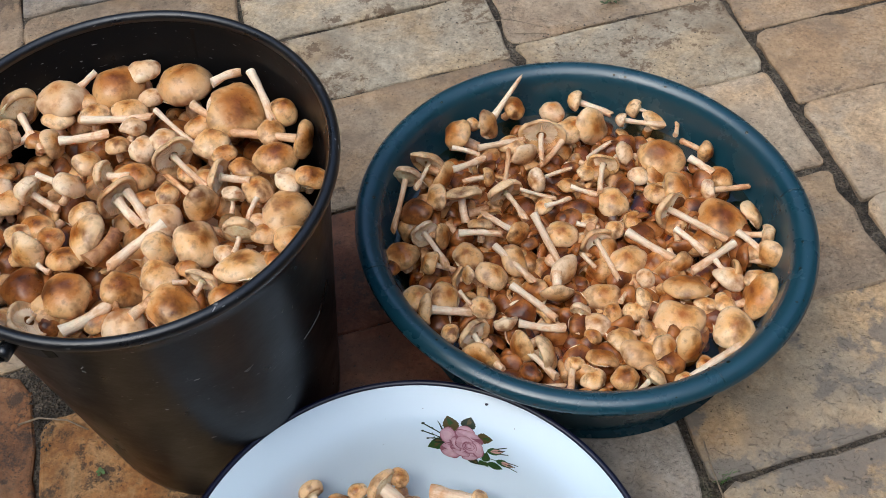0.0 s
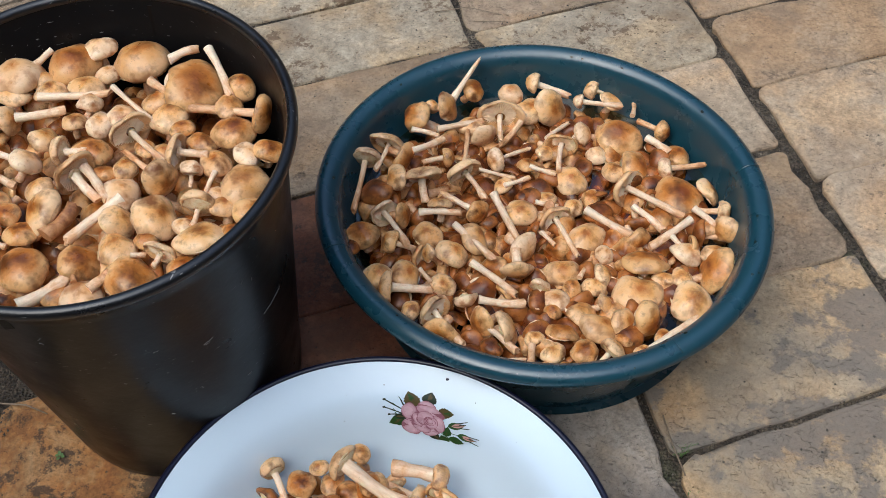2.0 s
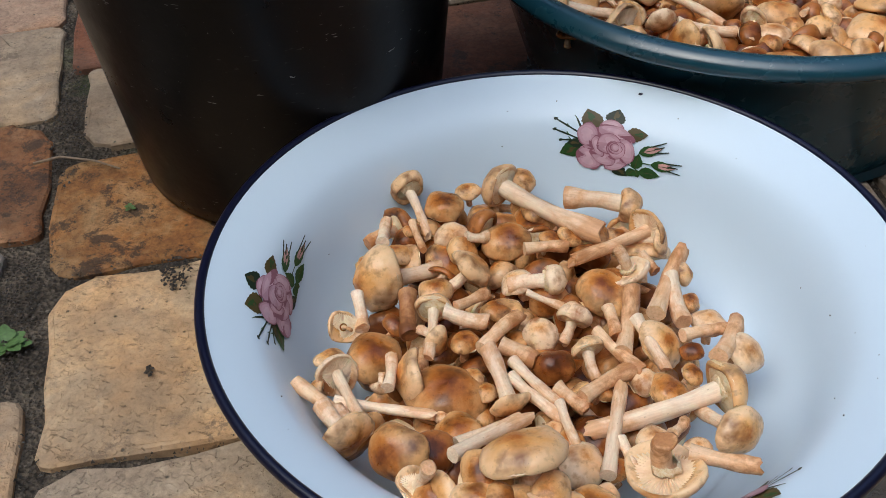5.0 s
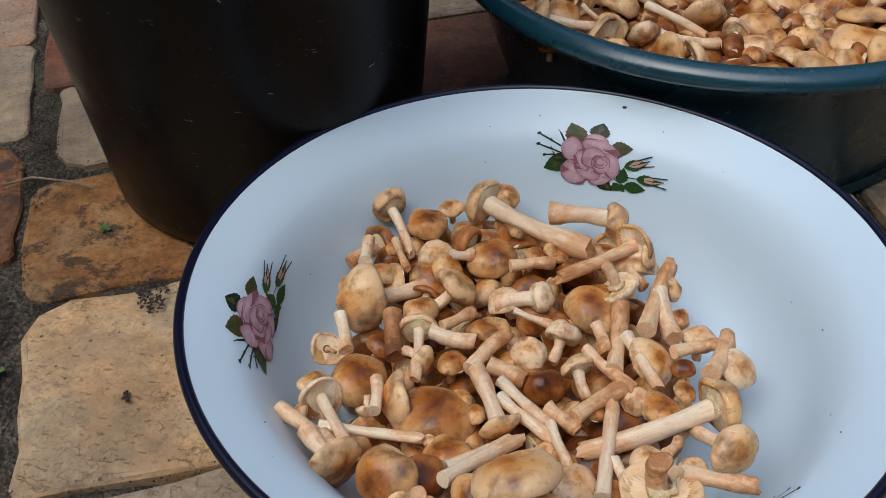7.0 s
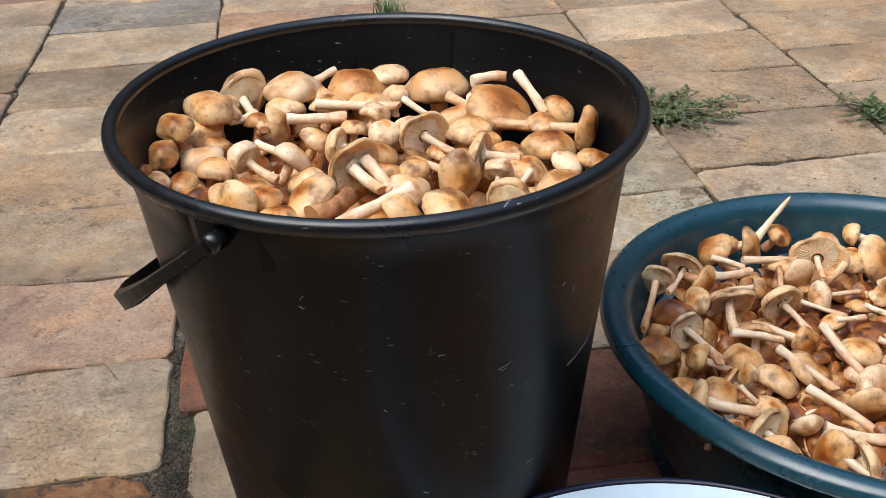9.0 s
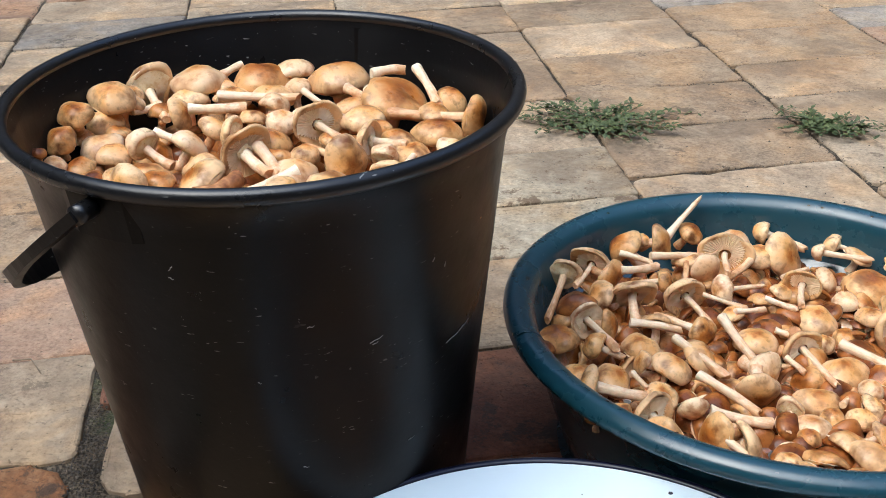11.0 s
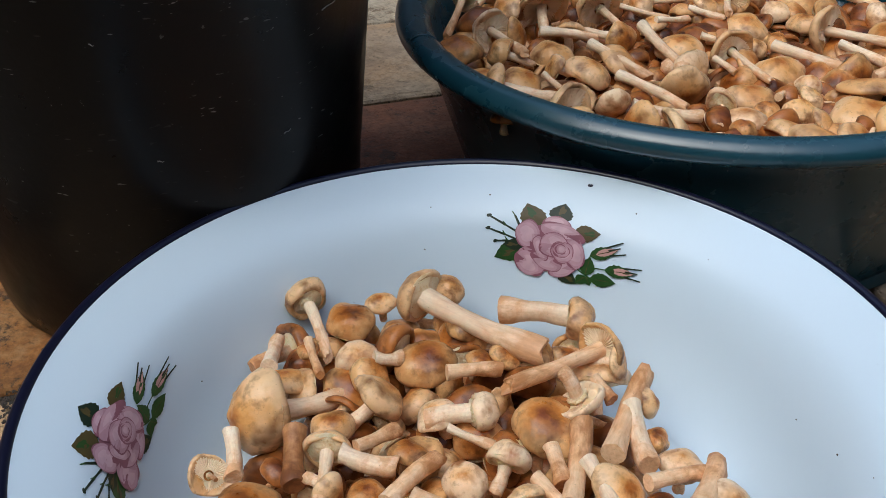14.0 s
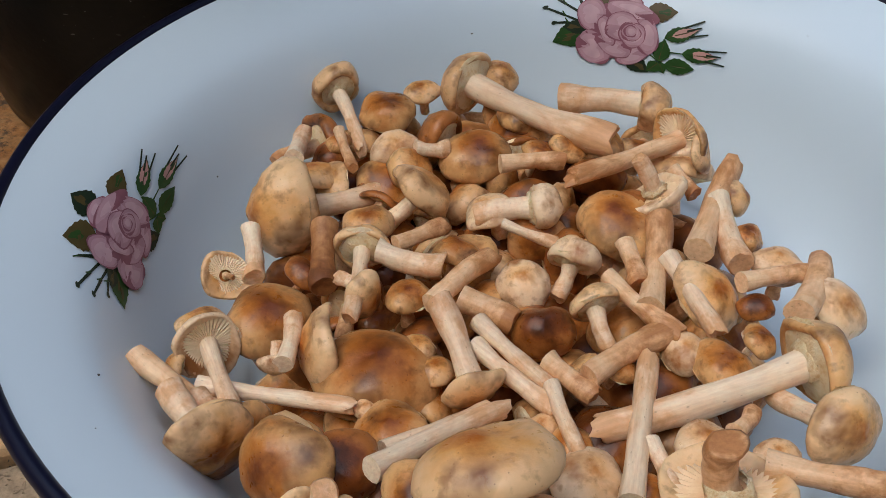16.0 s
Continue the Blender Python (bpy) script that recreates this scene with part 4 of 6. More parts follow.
mushroom(BUCKET, (0.1564, 1.0895, 0.2681), 0.0139, (-1.00, -0.04, -0.01), 0.0251, 0.0032, "f", "t")
mushroom(BUCKET, (0.1463, 1.0895, 0.2611), 0.0097, (0.02, 0.22, 0.97), 0.0127, 0.0027, "b", "t")
mushroom(BUCKET, (0.1866, 1.0873, 0.2619), 0.0120, (0.06, 0.06, 1.00), 0.0156, 0.0034, "c", "t")
mushroom(BUCKET, (0.2070, 1.0976, 0.2639), 0.0112, (0.39, 0.06, 0.92), 0.0145, 0.0031, "c", "p")
mushroom(BUCKET, (0.2229, 1.1036, 0.2644), 0.0120, (0.28, 0.07, 0.96), 0.0156, 0.0033, "c", "n")
mushroom(BUCKET, (0.2115, 1.0730, 0.2579), 0.0183, (0.17, 0.07, 0.98), 0.0238, 0.0051, "c", "t")
mushroom(BUCKET, (0.1713, 1.0758, 0.2647), 0.0083, (-0.07, 0.78, 0.62), 0.0114, 0.0019, "b", "p")
stalk(BUCKET, (0.1908, 1.0759, 0.2682), (0.1881, 1.0588, 0.2628), 0.0020, "p")
mushroom(BUCKET, (0.1854, 1.0481, 0.2621), 0.0134, (-0.03, 0.97, 0.22), 0.0172, 0.0020, "c", "t")
mushroom(BUCKET, (0.2035, 1.0526, 0.2577), 0.0105, (0.02, 0.22, 0.97), 0.0136, 0.0029, "c", "t")
mushroom(BUCKET, (0.2258, 1.0472, 0.2560), 0.0151, (0.51, 0.11, 0.85), 0.0197, 0.0042, "c", "n")
mushroom(BUCKET, (0.1504, 1.0665, 0.2643), 0.0146, (0.81, -0.57, 0.12), 0.0526, 0.0025, "c", "t")
mushroom(BUCKET, (0.1206, 1.0736, 0.2588), 0.0098, (0.02, 0.22, 0.97), 0.0127, 0.0027, "b", "t")
mushroom(BUCKET, (0.0166, 1.0587, 0.2627), 0.0112, (-0.91, 0.26, 0.31), 0.0264, 0.0029, "b", "p")
stalk(BUCKET, (0.0182, 1.0713, 0.2676), (0.0415, 1.0679, 0.2641), 0.0027, "p")
mushroom(BUCKET, (0.0419, 1.0698, 0.2601), 0.0128, (0.42, 0.39, 0.82), 0.0167, 0.0036, "c", "p")
mushroom(BUCKET, (0.0624, 1.0488, 0.2567), 0.0126, (-0.38, 0.13, 0.92), 0.0163, 0.0035, "c", "t")
mushroom(BUCKET, (0.0855, 1.0628, 0.2644), 0.0172, (-0.79, 0.60, 0.07), 0.0344, 0.0039, "f", "t")
stalk(BUCKET, (0.0929, 1.0669, 0.2670), (0.1197, 1.0433, 0.2607), 0.0040, "p")
stalk(BUCKET, (0.1293, 1.0458, 0.2640), (0.1001, 1.0080, 0.2557), 0.0039, "p")
mushroom(BUCKET, (0.1242, 1.0540, 0.2567), 0.0147, (0.28, 0.16, 0.95), 0.0191, 0.0041, "c", "p")
mushroom(BUCKET, (0.1291, 1.0297, 0.2543), 0.0140, (0.63, 0.14, 0.76), 0.0182, 0.0039, "c", "t")
mushroom(BUCKET, (0.1541, 1.0373, 0.2540), 0.0180, (0.59, 0.01, 0.81), 0.0234, 0.0050, "c", "t")
mushroom(BUCKET, (0.0316, 1.0325, 0.2538), 0.0136, (-0.07, 0.11, 0.99), 0.0176, 0.0038, "c", "n")
mushroom(BUCKET, (0.0356, 1.0114, 0.2562), 0.0151, (-0.25, -0.95, 0.21), 0.0361, 0.0037, "c", "t")
mushroom(BUCKET, (0.0728, 1.0298, 0.2533), 0.0179, (-0.67, -0.14, 0.73), 0.0233, 0.0050, "c", "t")
mushroom(BUCKET, (0.0624, 1.0108, 0.2513), 0.0123, (0.02, 0.22, 0.97), 0.0160, 0.0035, "c", "n")
stalk(BUCKET, (0.0845, 1.0081, 0.2587), (0.0956, 1.0369, 0.2598), 0.0059, "n")
mushroom(BUCKET, (0.1963, 1.0222, 0.2578), 0.0183, (-0.05, 0.41, 0.91), 0.0161, 0.0028, "f", "t")
mushroom(BUCKET, (0.1716, 1.0071, 0.2567), 0.0116, (0.13, 0.99, 0.06), 0.0123, 0.0024, "f", "t")
mushroom(BUCKET, (0.1893, 1.0015, 0.2501), 0.0115, (0.06, 0.06, 1.00), 0.0149, 0.0032, "c", "n")
mushroom(BUCKET, (0.1364, 1.0082, 0.2501), 0.0147, (0.03, 0.19, 0.98), 0.0191, 0.0041, "c", "t")
stalk(BUCKET, (0.1514, 1.0012, 0.2578), (0.1608, 1.0046, 0.2552), 0.0020, "p")
mushroom(BUCKET, (0.0405, 0.9854, 0.2460), 0.0171, (-0.04, 0.02, 1.00), 0.0222, 0.0048, "c", "o")
mushroom(BUCKET, (0.0734, 0.9854, 0.2455), 0.0188, (-0.07, 0.11, 0.99), 0.0244, 0.0053, "c", "n")
stalk(BUCKET, (0.0487, 1.0000, 0.2576), (0.0584, 0.9971, 0.2542), 0.0019, "p")
mushroom(BUCKET, (0.1129, 0.9940, 0.2482), 0.0156, (0.40, 0.14, 0.91), 0.0202, 0.0044, "c", "n")
stalk(BUCKET, (0.0864, 0.9529, 0.2510), (0.1123, 0.9817, 0.2520), 0.0049, "p")
mushroom(BUCKET, (0.0595, 0.9578, 0.2503), 0.0158, (-0.65, -0.35, -0.67), 0.0085, 0.0017, "f", "t")
mushroom(BUCKET, (0.1261, 0.9655, 0.2398), 0.0169, (0.17, 0.07, 0.98), 0.0219, 0.0047, "b", "p")
mushroom(BUCKET, (0.1530, 0.9868, 0.2462), 0.0192, (0.40, 0.14, 0.91), 0.0249, 0.0054, "c", "n")
stalk(BUCKET, (0.1316, 0.9711, 0.2536), (0.1419, 0.9863, 0.2527), 0.0042, "t")
mushroom(BUCKET, (0.0274, 1.1437, 0.2687), 0.0097, (0.02, 0.22, 0.97), 0.0127, 0.0027, "b", "t")
mushroom(BUCKET, (-0.0017, 1.0496, 0.2564), 0.0130, (0.04, 0.14, 0.99), 0.0170, 0.0037, "c", "t")
mushroom(BUCKET, (-0.0120, 1.0731, 0.2607), 0.0101, (0.02, 0.22, 0.97), 0.0131, 0.0028, "c", "n")
mushroom(BUCKET, (0.0375, 0.9577, 0.2445), 0.0101, (0.02, 0.22, 0.97), 0.0132, 0.0028, "c", "t")
mushroom(BUCKET, (-0.0209, 1.0973, 0.2730), 0.0127, (0.02, 0.22, 0.97), 0.0165, 0.0035, "c", "t")
stalk(BUCKET, (0.1191, 0.9752, 0.2541), (0.1125, 0.9866, 0.2527), 0.0024, "n")
mushroom(BUCKET, (0.1504, 0.9628, 0.2459), 0.0079, (0.02, 0.22, 0.97), 0.0103, 0.0022, "c", "p")
mushroom(BUCKET, (0.0668, 1.1095, 0.2659), 0.0098, (0.02, 0.22, 0.97), 0.0127, 0.0027, "c", "t")
mushroom(BUCKET, (0.1298, 1.0927, 0.2639), 0.0085, (0.02, 0.22, 0.97), 0.0111, 0.0024, "c", "n")
mushroom(BUCKET, (0.1521, 1.1133, 0.2665), 0.0094, (0.02, 0.22, 0.97), 0.0122, 0.0026, "c", "n")
mushroom(BUCKET, (0.1055, 1.0666, 0.2602), 0.0094, (-0.02, 0.39, 0.92), 0.0122, 0.0026, "c", "n")
mushroom(BUCKET, (0.0001, 1.1057, 0.2652), 0.0102, (0.02, 0.22, 0.97), 0.0132, 0.0028, "c", "n")
stalk(BUCKET, (-0.0122, 1.0927, 0.2706), (-0.0016, 1.1097, 0.2700), 0.0028, "p")
mushroom(BUCKET, (0.1054, 0.9683, 0.2459), 0.0106, (0.02, 0.22, 0.97), 0.0138, 0.0030, "c", "n")
mushroom(BUCKET, (0.2161, 1.0317, 0.2553), 0.0087, (0.02, 0.22, 0.97), 0.0113, 0.0024, "c", "n")
mushroom(BUCKET, (0.1780, 1.0329, 0.2557), 0.0081, (0.02, 0.22, 0.97), 0.0105, 0.0023, "c", "p")
mushroom(BUCKET, (0.1553, 1.0181, 0.2534), 0.0089, (0.02, 0.22, 0.97), 0.0116, 0.0025, "c", "n")
mushroom(BUCKET, (0.1947, 1.0609, 0.2598), 0.0073, (0.02, 0.22, 0.97), 0.0095, 0.0021, "c", "p")
mushroom(BUCKET, (-0.0224, 1.0869, 0.2793), 0.0149, (0.13, -0.27, 0.95), 0.0194, 0.0042, "c", "t")
mushroom(BUCKET, (-0.0267, 1.0537, 0.2799), 0.0115, (0.13, -0.27, 0.95), 0.0150, 0.0032, "c", "n")
mushroom(BUCKET, (-0.0249, 1.0788, 0.2641), 0.0112, (0.35, -0.13, 0.93), 0.0146, 0.0031, "b", "t")
mushroom(BUCKET, (-0.0240, 1.0335, 0.2696), 0.0100, (0.13, -0.27, 0.95), 0.0129, 0.0028, "b", "n")
mushroom(BUCKET, (-0.0113, 1.0544, 0.2591), 0.0127, (0.13, -0.27, 0.95), 0.0164, 0.0035, "c", "p")
mushroom(BUCKET, (-0.0281, 1.0588, 0.2625), 0.0080, (0.10, -0.19, 0.98), 0.0104, 0.0022, "c", "n")
mushroom(BUCKET, (-0.0185, 1.0155, 0.2618), 0.0088, (0.10, -0.19, 0.98), 0.0115, 0.0025, "c", "p")
mushroom(BUCKET, (-0.0091, 1.0263, 0.2558), 0.0109, (-0.21, -0.18, 0.96), 0.0141, 0.0030, "c", "n")
mushroom(BUCKET, (-0.0191, 1.0049, 0.2747), 0.0053, (0.10, -0.19, 0.98), 0.0069, 0.0015, "c", "o")
mushroom(BUCKET, (-0.0216, 1.1033, 0.2757), 0.0097, (0.10, -0.19, 0.98), 0.0125, 0.0027, "c", "t")
mushroom(BUCKET, (0.0238, 1.0234, 0.2552), 0.0112, (0.10, -0.19, 0.98), 0.0146, 0.0031, "c", "t")
mushroom(BUCKET, (0.0067, 1.0164, 0.2553), 0.0078, (0.10, -0.19, 0.98), 0.0101, 0.0022, "c", "o")
mushroom(BUCKET, (0.0471, 1.0236, 0.2555), 0.0103, (0.10, -0.19, 0.98), 0.0134, 0.0029, "c", "n")
# mushrooms in the basin
stalk(BASIN, (0.3035, 1.3330, 0.1000), (0.3268, 1.3707, 0.1257), 0.0038, "p", True)
mushroom(BASIN, (0.2779, 1.3086, 0.1029), 0.0170, (-0.74, -0.06, 0.67), 0.0222, 0.0048, "c", "n")
mushroom(BASIN, (0.2879, 1.3248, 0.1032), 0.0059, (0.39, 0.06, 0.92), 0.0077, 0.0017, "b", "t")
mushroom(BASIN, (0.3032, 1.3256, 0.1037), 0.0145, (0.91, -0.16, 0.39), 0.0188, 0.0041, "f", "t")
mushroom(BASIN, (0.3224, 1.3539, 0.1002), 0.0125, (0.60, 0.06, 0.79), 0.0163, 0.0035, "c", "n")
mushroom(BASIN, (0.3579, 1.3581, 0.0938), 0.0120, (0.17, 0.07, 0.98), 0.0156, 0.0034, "b", "p")
mushroom(BASIN, (0.3810, 1.3716, 0.1000), 0.0099, (-0.96, 0.13, 0.23), 0.0346, 0.0033, "b", "t")
stalk(BASIN, (0.3004, 1.2910, 0.1081), (0.3398, 1.3130, 0.1018), 0.0032, "p")
mushroom(BASIN, (0.3284, 1.3070, 0.0977), 0.0127, (0.02, 0.22, 0.97), 0.0165, 0.0036, "c", "t")
mushroom(BASIN, (0.3428, 1.2960, 0.1000), 0.0136, (0.61, -0.78, -0.09), 0.0177, 0.0038, "f", "p")
mushroom(BASIN, (0.3544, 1.3214, 0.1017), 0.0203, (-0.19, 0.98, -0.06), 0.0341, 0.0027, "f", "t")
stalk(BASIN, (0.3747, 1.3172, 0.1014), (0.3589, 1.2849, 0.0991), 0.0032, "t")
mushroom(BASIN, (0.3783, 1.3397, 0.0928), 0.0151, (0.17, 0.07, 0.98), 0.0196, 0.0042, "c", "t")
mushroom(BASIN, (0.3987, 1.3468, 0.0944), 0.0184, (0.76, -0.49, 0.43), 0.0239, 0.0052, "f", "t")
mushroom(BASIN, (0.2594, 1.2659, 0.1072), 0.0177, (0.23, 0.96, 0.17), 0.0292, 0.0021, "f", "t")
mushroom(BASIN, (0.2766, 1.2545, 0.1050), 0.0139, (0.90, -0.43, -0.00), 0.0181, 0.0039, "f", "n")
stalk(BASIN, (0.2825, 1.2607, 0.1090), (0.3079, 1.2844, 0.1041), 0.0034, "p")
stalk(BASIN, (0.2771, 1.2857, 0.1100), (0.3035, 1.2854, 0.1046), 0.0026, "p")
mushroom(BASIN, (0.2422, 1.2480, 0.1065), 0.0135, (-0.02, 0.99, 0.15), 0.0584, 0.0028, "c", "p")
mushroom(BASIN, (0.2594, 1.2133, 0.0992), 0.0151, (-0.29, -0.01, 0.96), 0.0197, 0.0042, "c", "o")
mushroom(BASIN, (0.2973, 1.2350, 0.1043), 0.0178, (-0.29, 0.83, 0.47), 0.0250, 0.0036, "f", "t")
mushroom(BASIN, (0.2747, 1.2319, 0.1014), 0.0122, (-0.61, -0.33, 0.72), 0.0159, 0.0034, "c", "t")
mushroom(BASIN, (0.3139, 1.2609, 0.1032), 0.0082, (0.95, 0.29, 0.13), 0.0213, 0.0026, "b", "n")
mushroom(BASIN, (0.3333, 1.2482, 0.1013), 0.0174, (-0.69, 0.67, 0.28), 0.0331, 0.0026, "f", "t")
stalk(BASIN, (0.3319, 1.2557, 0.1039), (0.3272, 1.3002, 0.1027), 0.0023, "t")
stalk(BASIN, (0.3464, 1.2525, 0.1023), (0.3799, 1.2518, 0.0960), 0.0018, "p")
mushroom(BASIN, (0.3610, 1.2693, 0.0991), 0.0103, (-0.76, -0.64, 0.13), 0.0338, 0.0021, "b", "p")
mushroom(BASIN, (0.3874, 1.2713, 0.0917), 0.0103, (0.13, 0.41, 0.90), 0.0134, 0.0029, "c", "n")
mushroom(BASIN, (0.2735, 1.1864, 0.1060), 0.0139, (-0.65, 0.76, -0.02), 0.0418, 0.0027, "f", "p")
mushroom(BASIN, (0.2894, 1.1890, 0.1025), 0.0119, (0.98, 0.01, 0.20), 0.0154, 0.0033, "f", "n")
mushroom(BASIN, (0.2590, 1.1639, 0.0992), 0.0147, (-0.15, -0.02, 0.99), 0.0191, 0.0041, "c", "n")
mushroom(BASIN, (0.3146, 1.1745, 0.0962), 0.0132, (0.10, -0.11, 0.99), 0.0171, 0.0037, "c", "t")
stalk(BASIN, (0.3034, 1.1916, 0.1057), (0.3394, 1.2015, 0.0991), 0.0032, "p")
mushroom(BASIN, (0.3519, 1.2060, 0.0984), 0.0114, (0.86, -0.50, 0.11), 0.0402, 0.0032, "c", "n")
mushroom(BASIN, (0.3187, 1.2092, 0.0987), 0.0120, (-0.09, 0.64, 0.76), 0.0156, 0.0034, "f", "t")
mushroom(BASIN, (0.3381, 1.1594, 0.0939), 0.0140, (0.41, 0.19, 0.89), 0.0182, 0.0039, "c", "t")
mushroom(BASIN, (0.2883, 1.1565, 0.1043), 0.0097, (-0.93, -0.08, 0.36), 0.0196, 0.0027, "b", "n")
stalk(BASIN, (0.3361, 1.1856, 0.1024), (0.3755, 1.1576, 0.0954), 0.0032, "p")
mushroom(BASIN, (0.3538, 1.1787, 0.0928), 0.0147, (0.65, 0.21, 0.73), 0.0191, 0.0041, "c", "t")
mushroom(BASIN, (0.2826, 1.1216, 0.0994), 0.0133, (-0.01, -0.06, 1.00), 0.0173, 0.0037, "c", "t")
mushroom(BASIN, (0.3043, 1.1279, 0.0971), 0.0143, (0.39, 0.06, 0.92), 0.0185, 0.0040, "c", "t")
mushroom(BASIN, (0.2946, 1.1091, 0.1043), 0.0122, (-0.95, -0.24, 0.21), 0.0371, 0.0040, "c", "t")
mushroom(BASIN, (0.3380, 1.1244, 0.0948), 0.0104, (0.12, -0.20, 0.97), 0.0135, 0.0029, "c", "t")
stalk(BASIN, (0.3166, 1.1322, 0.1043), (0.3290, 1.1227, 0.1001), 0.0019, "p")
mushroom(BASIN, (0.3192, 1.1526, 0.0996), 0.0087, (-0.80, -0.44, 0.40), 0.0113, 0.0024, "f", "t")
stalk(BASIN, (0.3579, 1.1481, 0.1002), (0.4000, 1.1253, 0.0930), 0.0033, "p")
mushroom(BASIN, (0.3596, 1.1112, 0.0994), 0.0117, (0.26, -0.77, -0.59), 0.0047, 0.0021, "c", "p")
mushroom(BASIN, (0.3761, 1.0930, 0.0943), 0.0148, (-0.77, -0.63, 0.11), 0.0193, 0.0041, "f", "n")
mushroom(BASIN, (0.3370, 1.0935, 0.1003), 0.0158, (-0.73, 0.69, 0.04), 0.0401, 0.0026, "f", "t")
mushroom(BASIN, (0.3459, 1.0740, 0.0969), 0.0156, (-0.13, -0.97, 0.21), 0.0203, 0.0044, "f", "n")
mushroom(BASIN, (0.3164, 1.0931, 0.0958), 0.0084, (-0.04, 0.02, 1.00), 0.0109, 0.0023, "b", "t")
mushroom(BASIN, (0.3730, 1.0637, 0.0902), 0.0082, (0.10, -0.11, 0.99), 0.0107, 0.0023, "b", "o")
mushroom(BASIN, (0.3877, 1.0718, 0.0902), 0.0092, (0.06, 0.06, 1.00), 0.0119, 0.0026, "c", "o")
stalk(BASIN, (0.3806, 1.0879, 0.0979), (0.4087, 1.0706, 0.0921), 0.0028, "p")
mushroom(BASIN, (0.3968, 1.0917, 0.0912), 0.0167, (0.89, 0.31, 0.34), 0.0217, 0.0047, "f", "t")
stalk(BASIN, (0.3820, 1.0539, 0.0978), (0.4165, 1.0645, 0.0913), 0.0020, "p")
mushroom(BASIN, (0.3972, 1.1514, 0.0930), 0.0153, (0.19, -0.93, -0.30), 0.0199, 0.0043, "f", "t")
stalk(BASIN, (0.3636, 1.2274, 0.0999), (0.3947, 1.1804, 0.0935), 0.0035, "p")
mushroom(BASIN, (0.3895, 1.2176, 0.0883), 0.0145, (0.08, -0.03, 1.00), 0.0188, 0.0041, "c", "t")
mushroom(BASIN, (0.3980, 1.1782, 0.0914), 0.0146, (0.79, -0.61, 0.09), 0.0190, 0.0041, "c", "p")
stalk(BASIN, (0.3706, 1.1123, 0.0989), (0.4081, 1.1187, 0.0922), 0.0035, "p")
mushroom(BASIN, (0.4209, 1.0877, 0.0853), 0.0083, (0.06, 0.06, 1.00), 0.0108, 0.0023, "b", "t")
stalk(BASIN, (0.4198, 1.0783, 0.0940), (0.4213, 1.0567, 0.0909), 0.0032, "t")
mushroom(BASIN, (0.4183, 1.1370, 0.0918), 0.0095, (0.02, 0.98, 0.21), 0.0206, 0.0024, "c", "p")
mushroom(BASIN, (0.4378, 1.3760, 0.0947), 0.0099, (-0.96, 0.22, 0.16), 0.0328, 0.0022, "b", "t")
mushroom(BASIN, (0.4265, 1.3581, 0.0956), 0.0076, (-1.00, -0.03, 0.06), 0.0383, 0.0025, "b", "p")
mushroom(BASIN, (0.4548, 1.3688, 0.0906), 0.0132, (0.41, 0.23, 0.88), 0.0171, 0.0037, "f", "t")
stalk(BASIN, (0.4763, 1.3453, 0.0958), (0.4754, 1.3680, 0.0934), 0.0025, "t")
mushroom(BASIN, (0.4660, 1.3252, 0.0840), 0.0219, (0.09, -0.08, 0.99), 0.0285, 0.0061, "c", "n")
mushroom(BASIN, (0.4317, 1.3209, 0.0891), 0.0123, (0.79, -0.01, 0.61), 0.0159, 0.0034, "c", "p")
mushroom(BASIN, (0.5032, 1.3321, 0.0931), 0.0097, (0.88, -0.46, 0.07), 0.0238, 0.0027, "b", "n")
stalk(BASIN, (0.4916, 1.3197, 0.0950), (0.5132, 1.3066, 0.0916), 0.0037, "p")
mushroom(BASIN, (0.5215, 1.3060, 0.0866), 0.0127, (0.15, 0.24, 0.96), 0.0165, 0.0036, "c", "n")
mushroom(BASIN, (0.4474, 1.2984, 0.0852), 0.0095, (0.10, -0.11, 0.99), 0.0123, 0.0026, "b", "p")
mushroom(BASIN, (0.4155, 1.3002, 0.0949), 0.0137, (-0.05, 1.00, -0.05), 0.0351, 0.0026, "f", "n")
mushroom(BASIN, (0.4286, 1.2646, 0.0854), 0.0154, (0.10, -0.11, 0.99), 0.0201, 0.0043, "c", "t")
mushroom(BASIN, (0.4839, 1.2871, 0.0854), 0.0172, (0.57, -0.02, 0.82), 0.0224, 0.0048, "c", "n")
mushroom(BASIN, (0.4653, 1.2803, 0.0862), 0.0109, (-0.04, 0.02, 1.00), 0.0142, 0.0031, "c", "t")
mushroom(BASIN, (0.5139, 1.2870, 0.0919), 0.0094, (-0.95, -0.30, 0.02), 0.0340, 0.0029, "b", "p")
mushroom(BASIN, (0.4793, 1.2590, 0.0912), 0.0180, (-0.87, 0.49, -0.06), 0.0591, 0.0031, "f", "t")
mushroom(BASIN, (0.5254, 1.2567, 0.0815), 0.0236, (0.17, 0.11, 0.98), 0.0307, 0.0066, "c", "n")
mushroom(BASIN, (0.5510, 1.2675, 0.0881), 0.0140, (0.77, 0.21, 0.60), 0.0181, 0.0039, "f", "t")
mushroom(BASIN, (0.4487, 1.2455, 0.0837), 0.0092, (0.08, -0.03, 1.00), 0.0119, 0.0026, "b", "n")
mushroom(BASIN, (0.4344, 1.2324, 0.0840), 0.0091, (0.04, 0.14, 0.99), 0.0118, 0.0025, "b", "t")
mushroom(BASIN, (0.5628, 1.2450, 0.0904), 0.0092, (0.99, -0.00, 0.12), 0.0253, 0.0031, "b", "t")
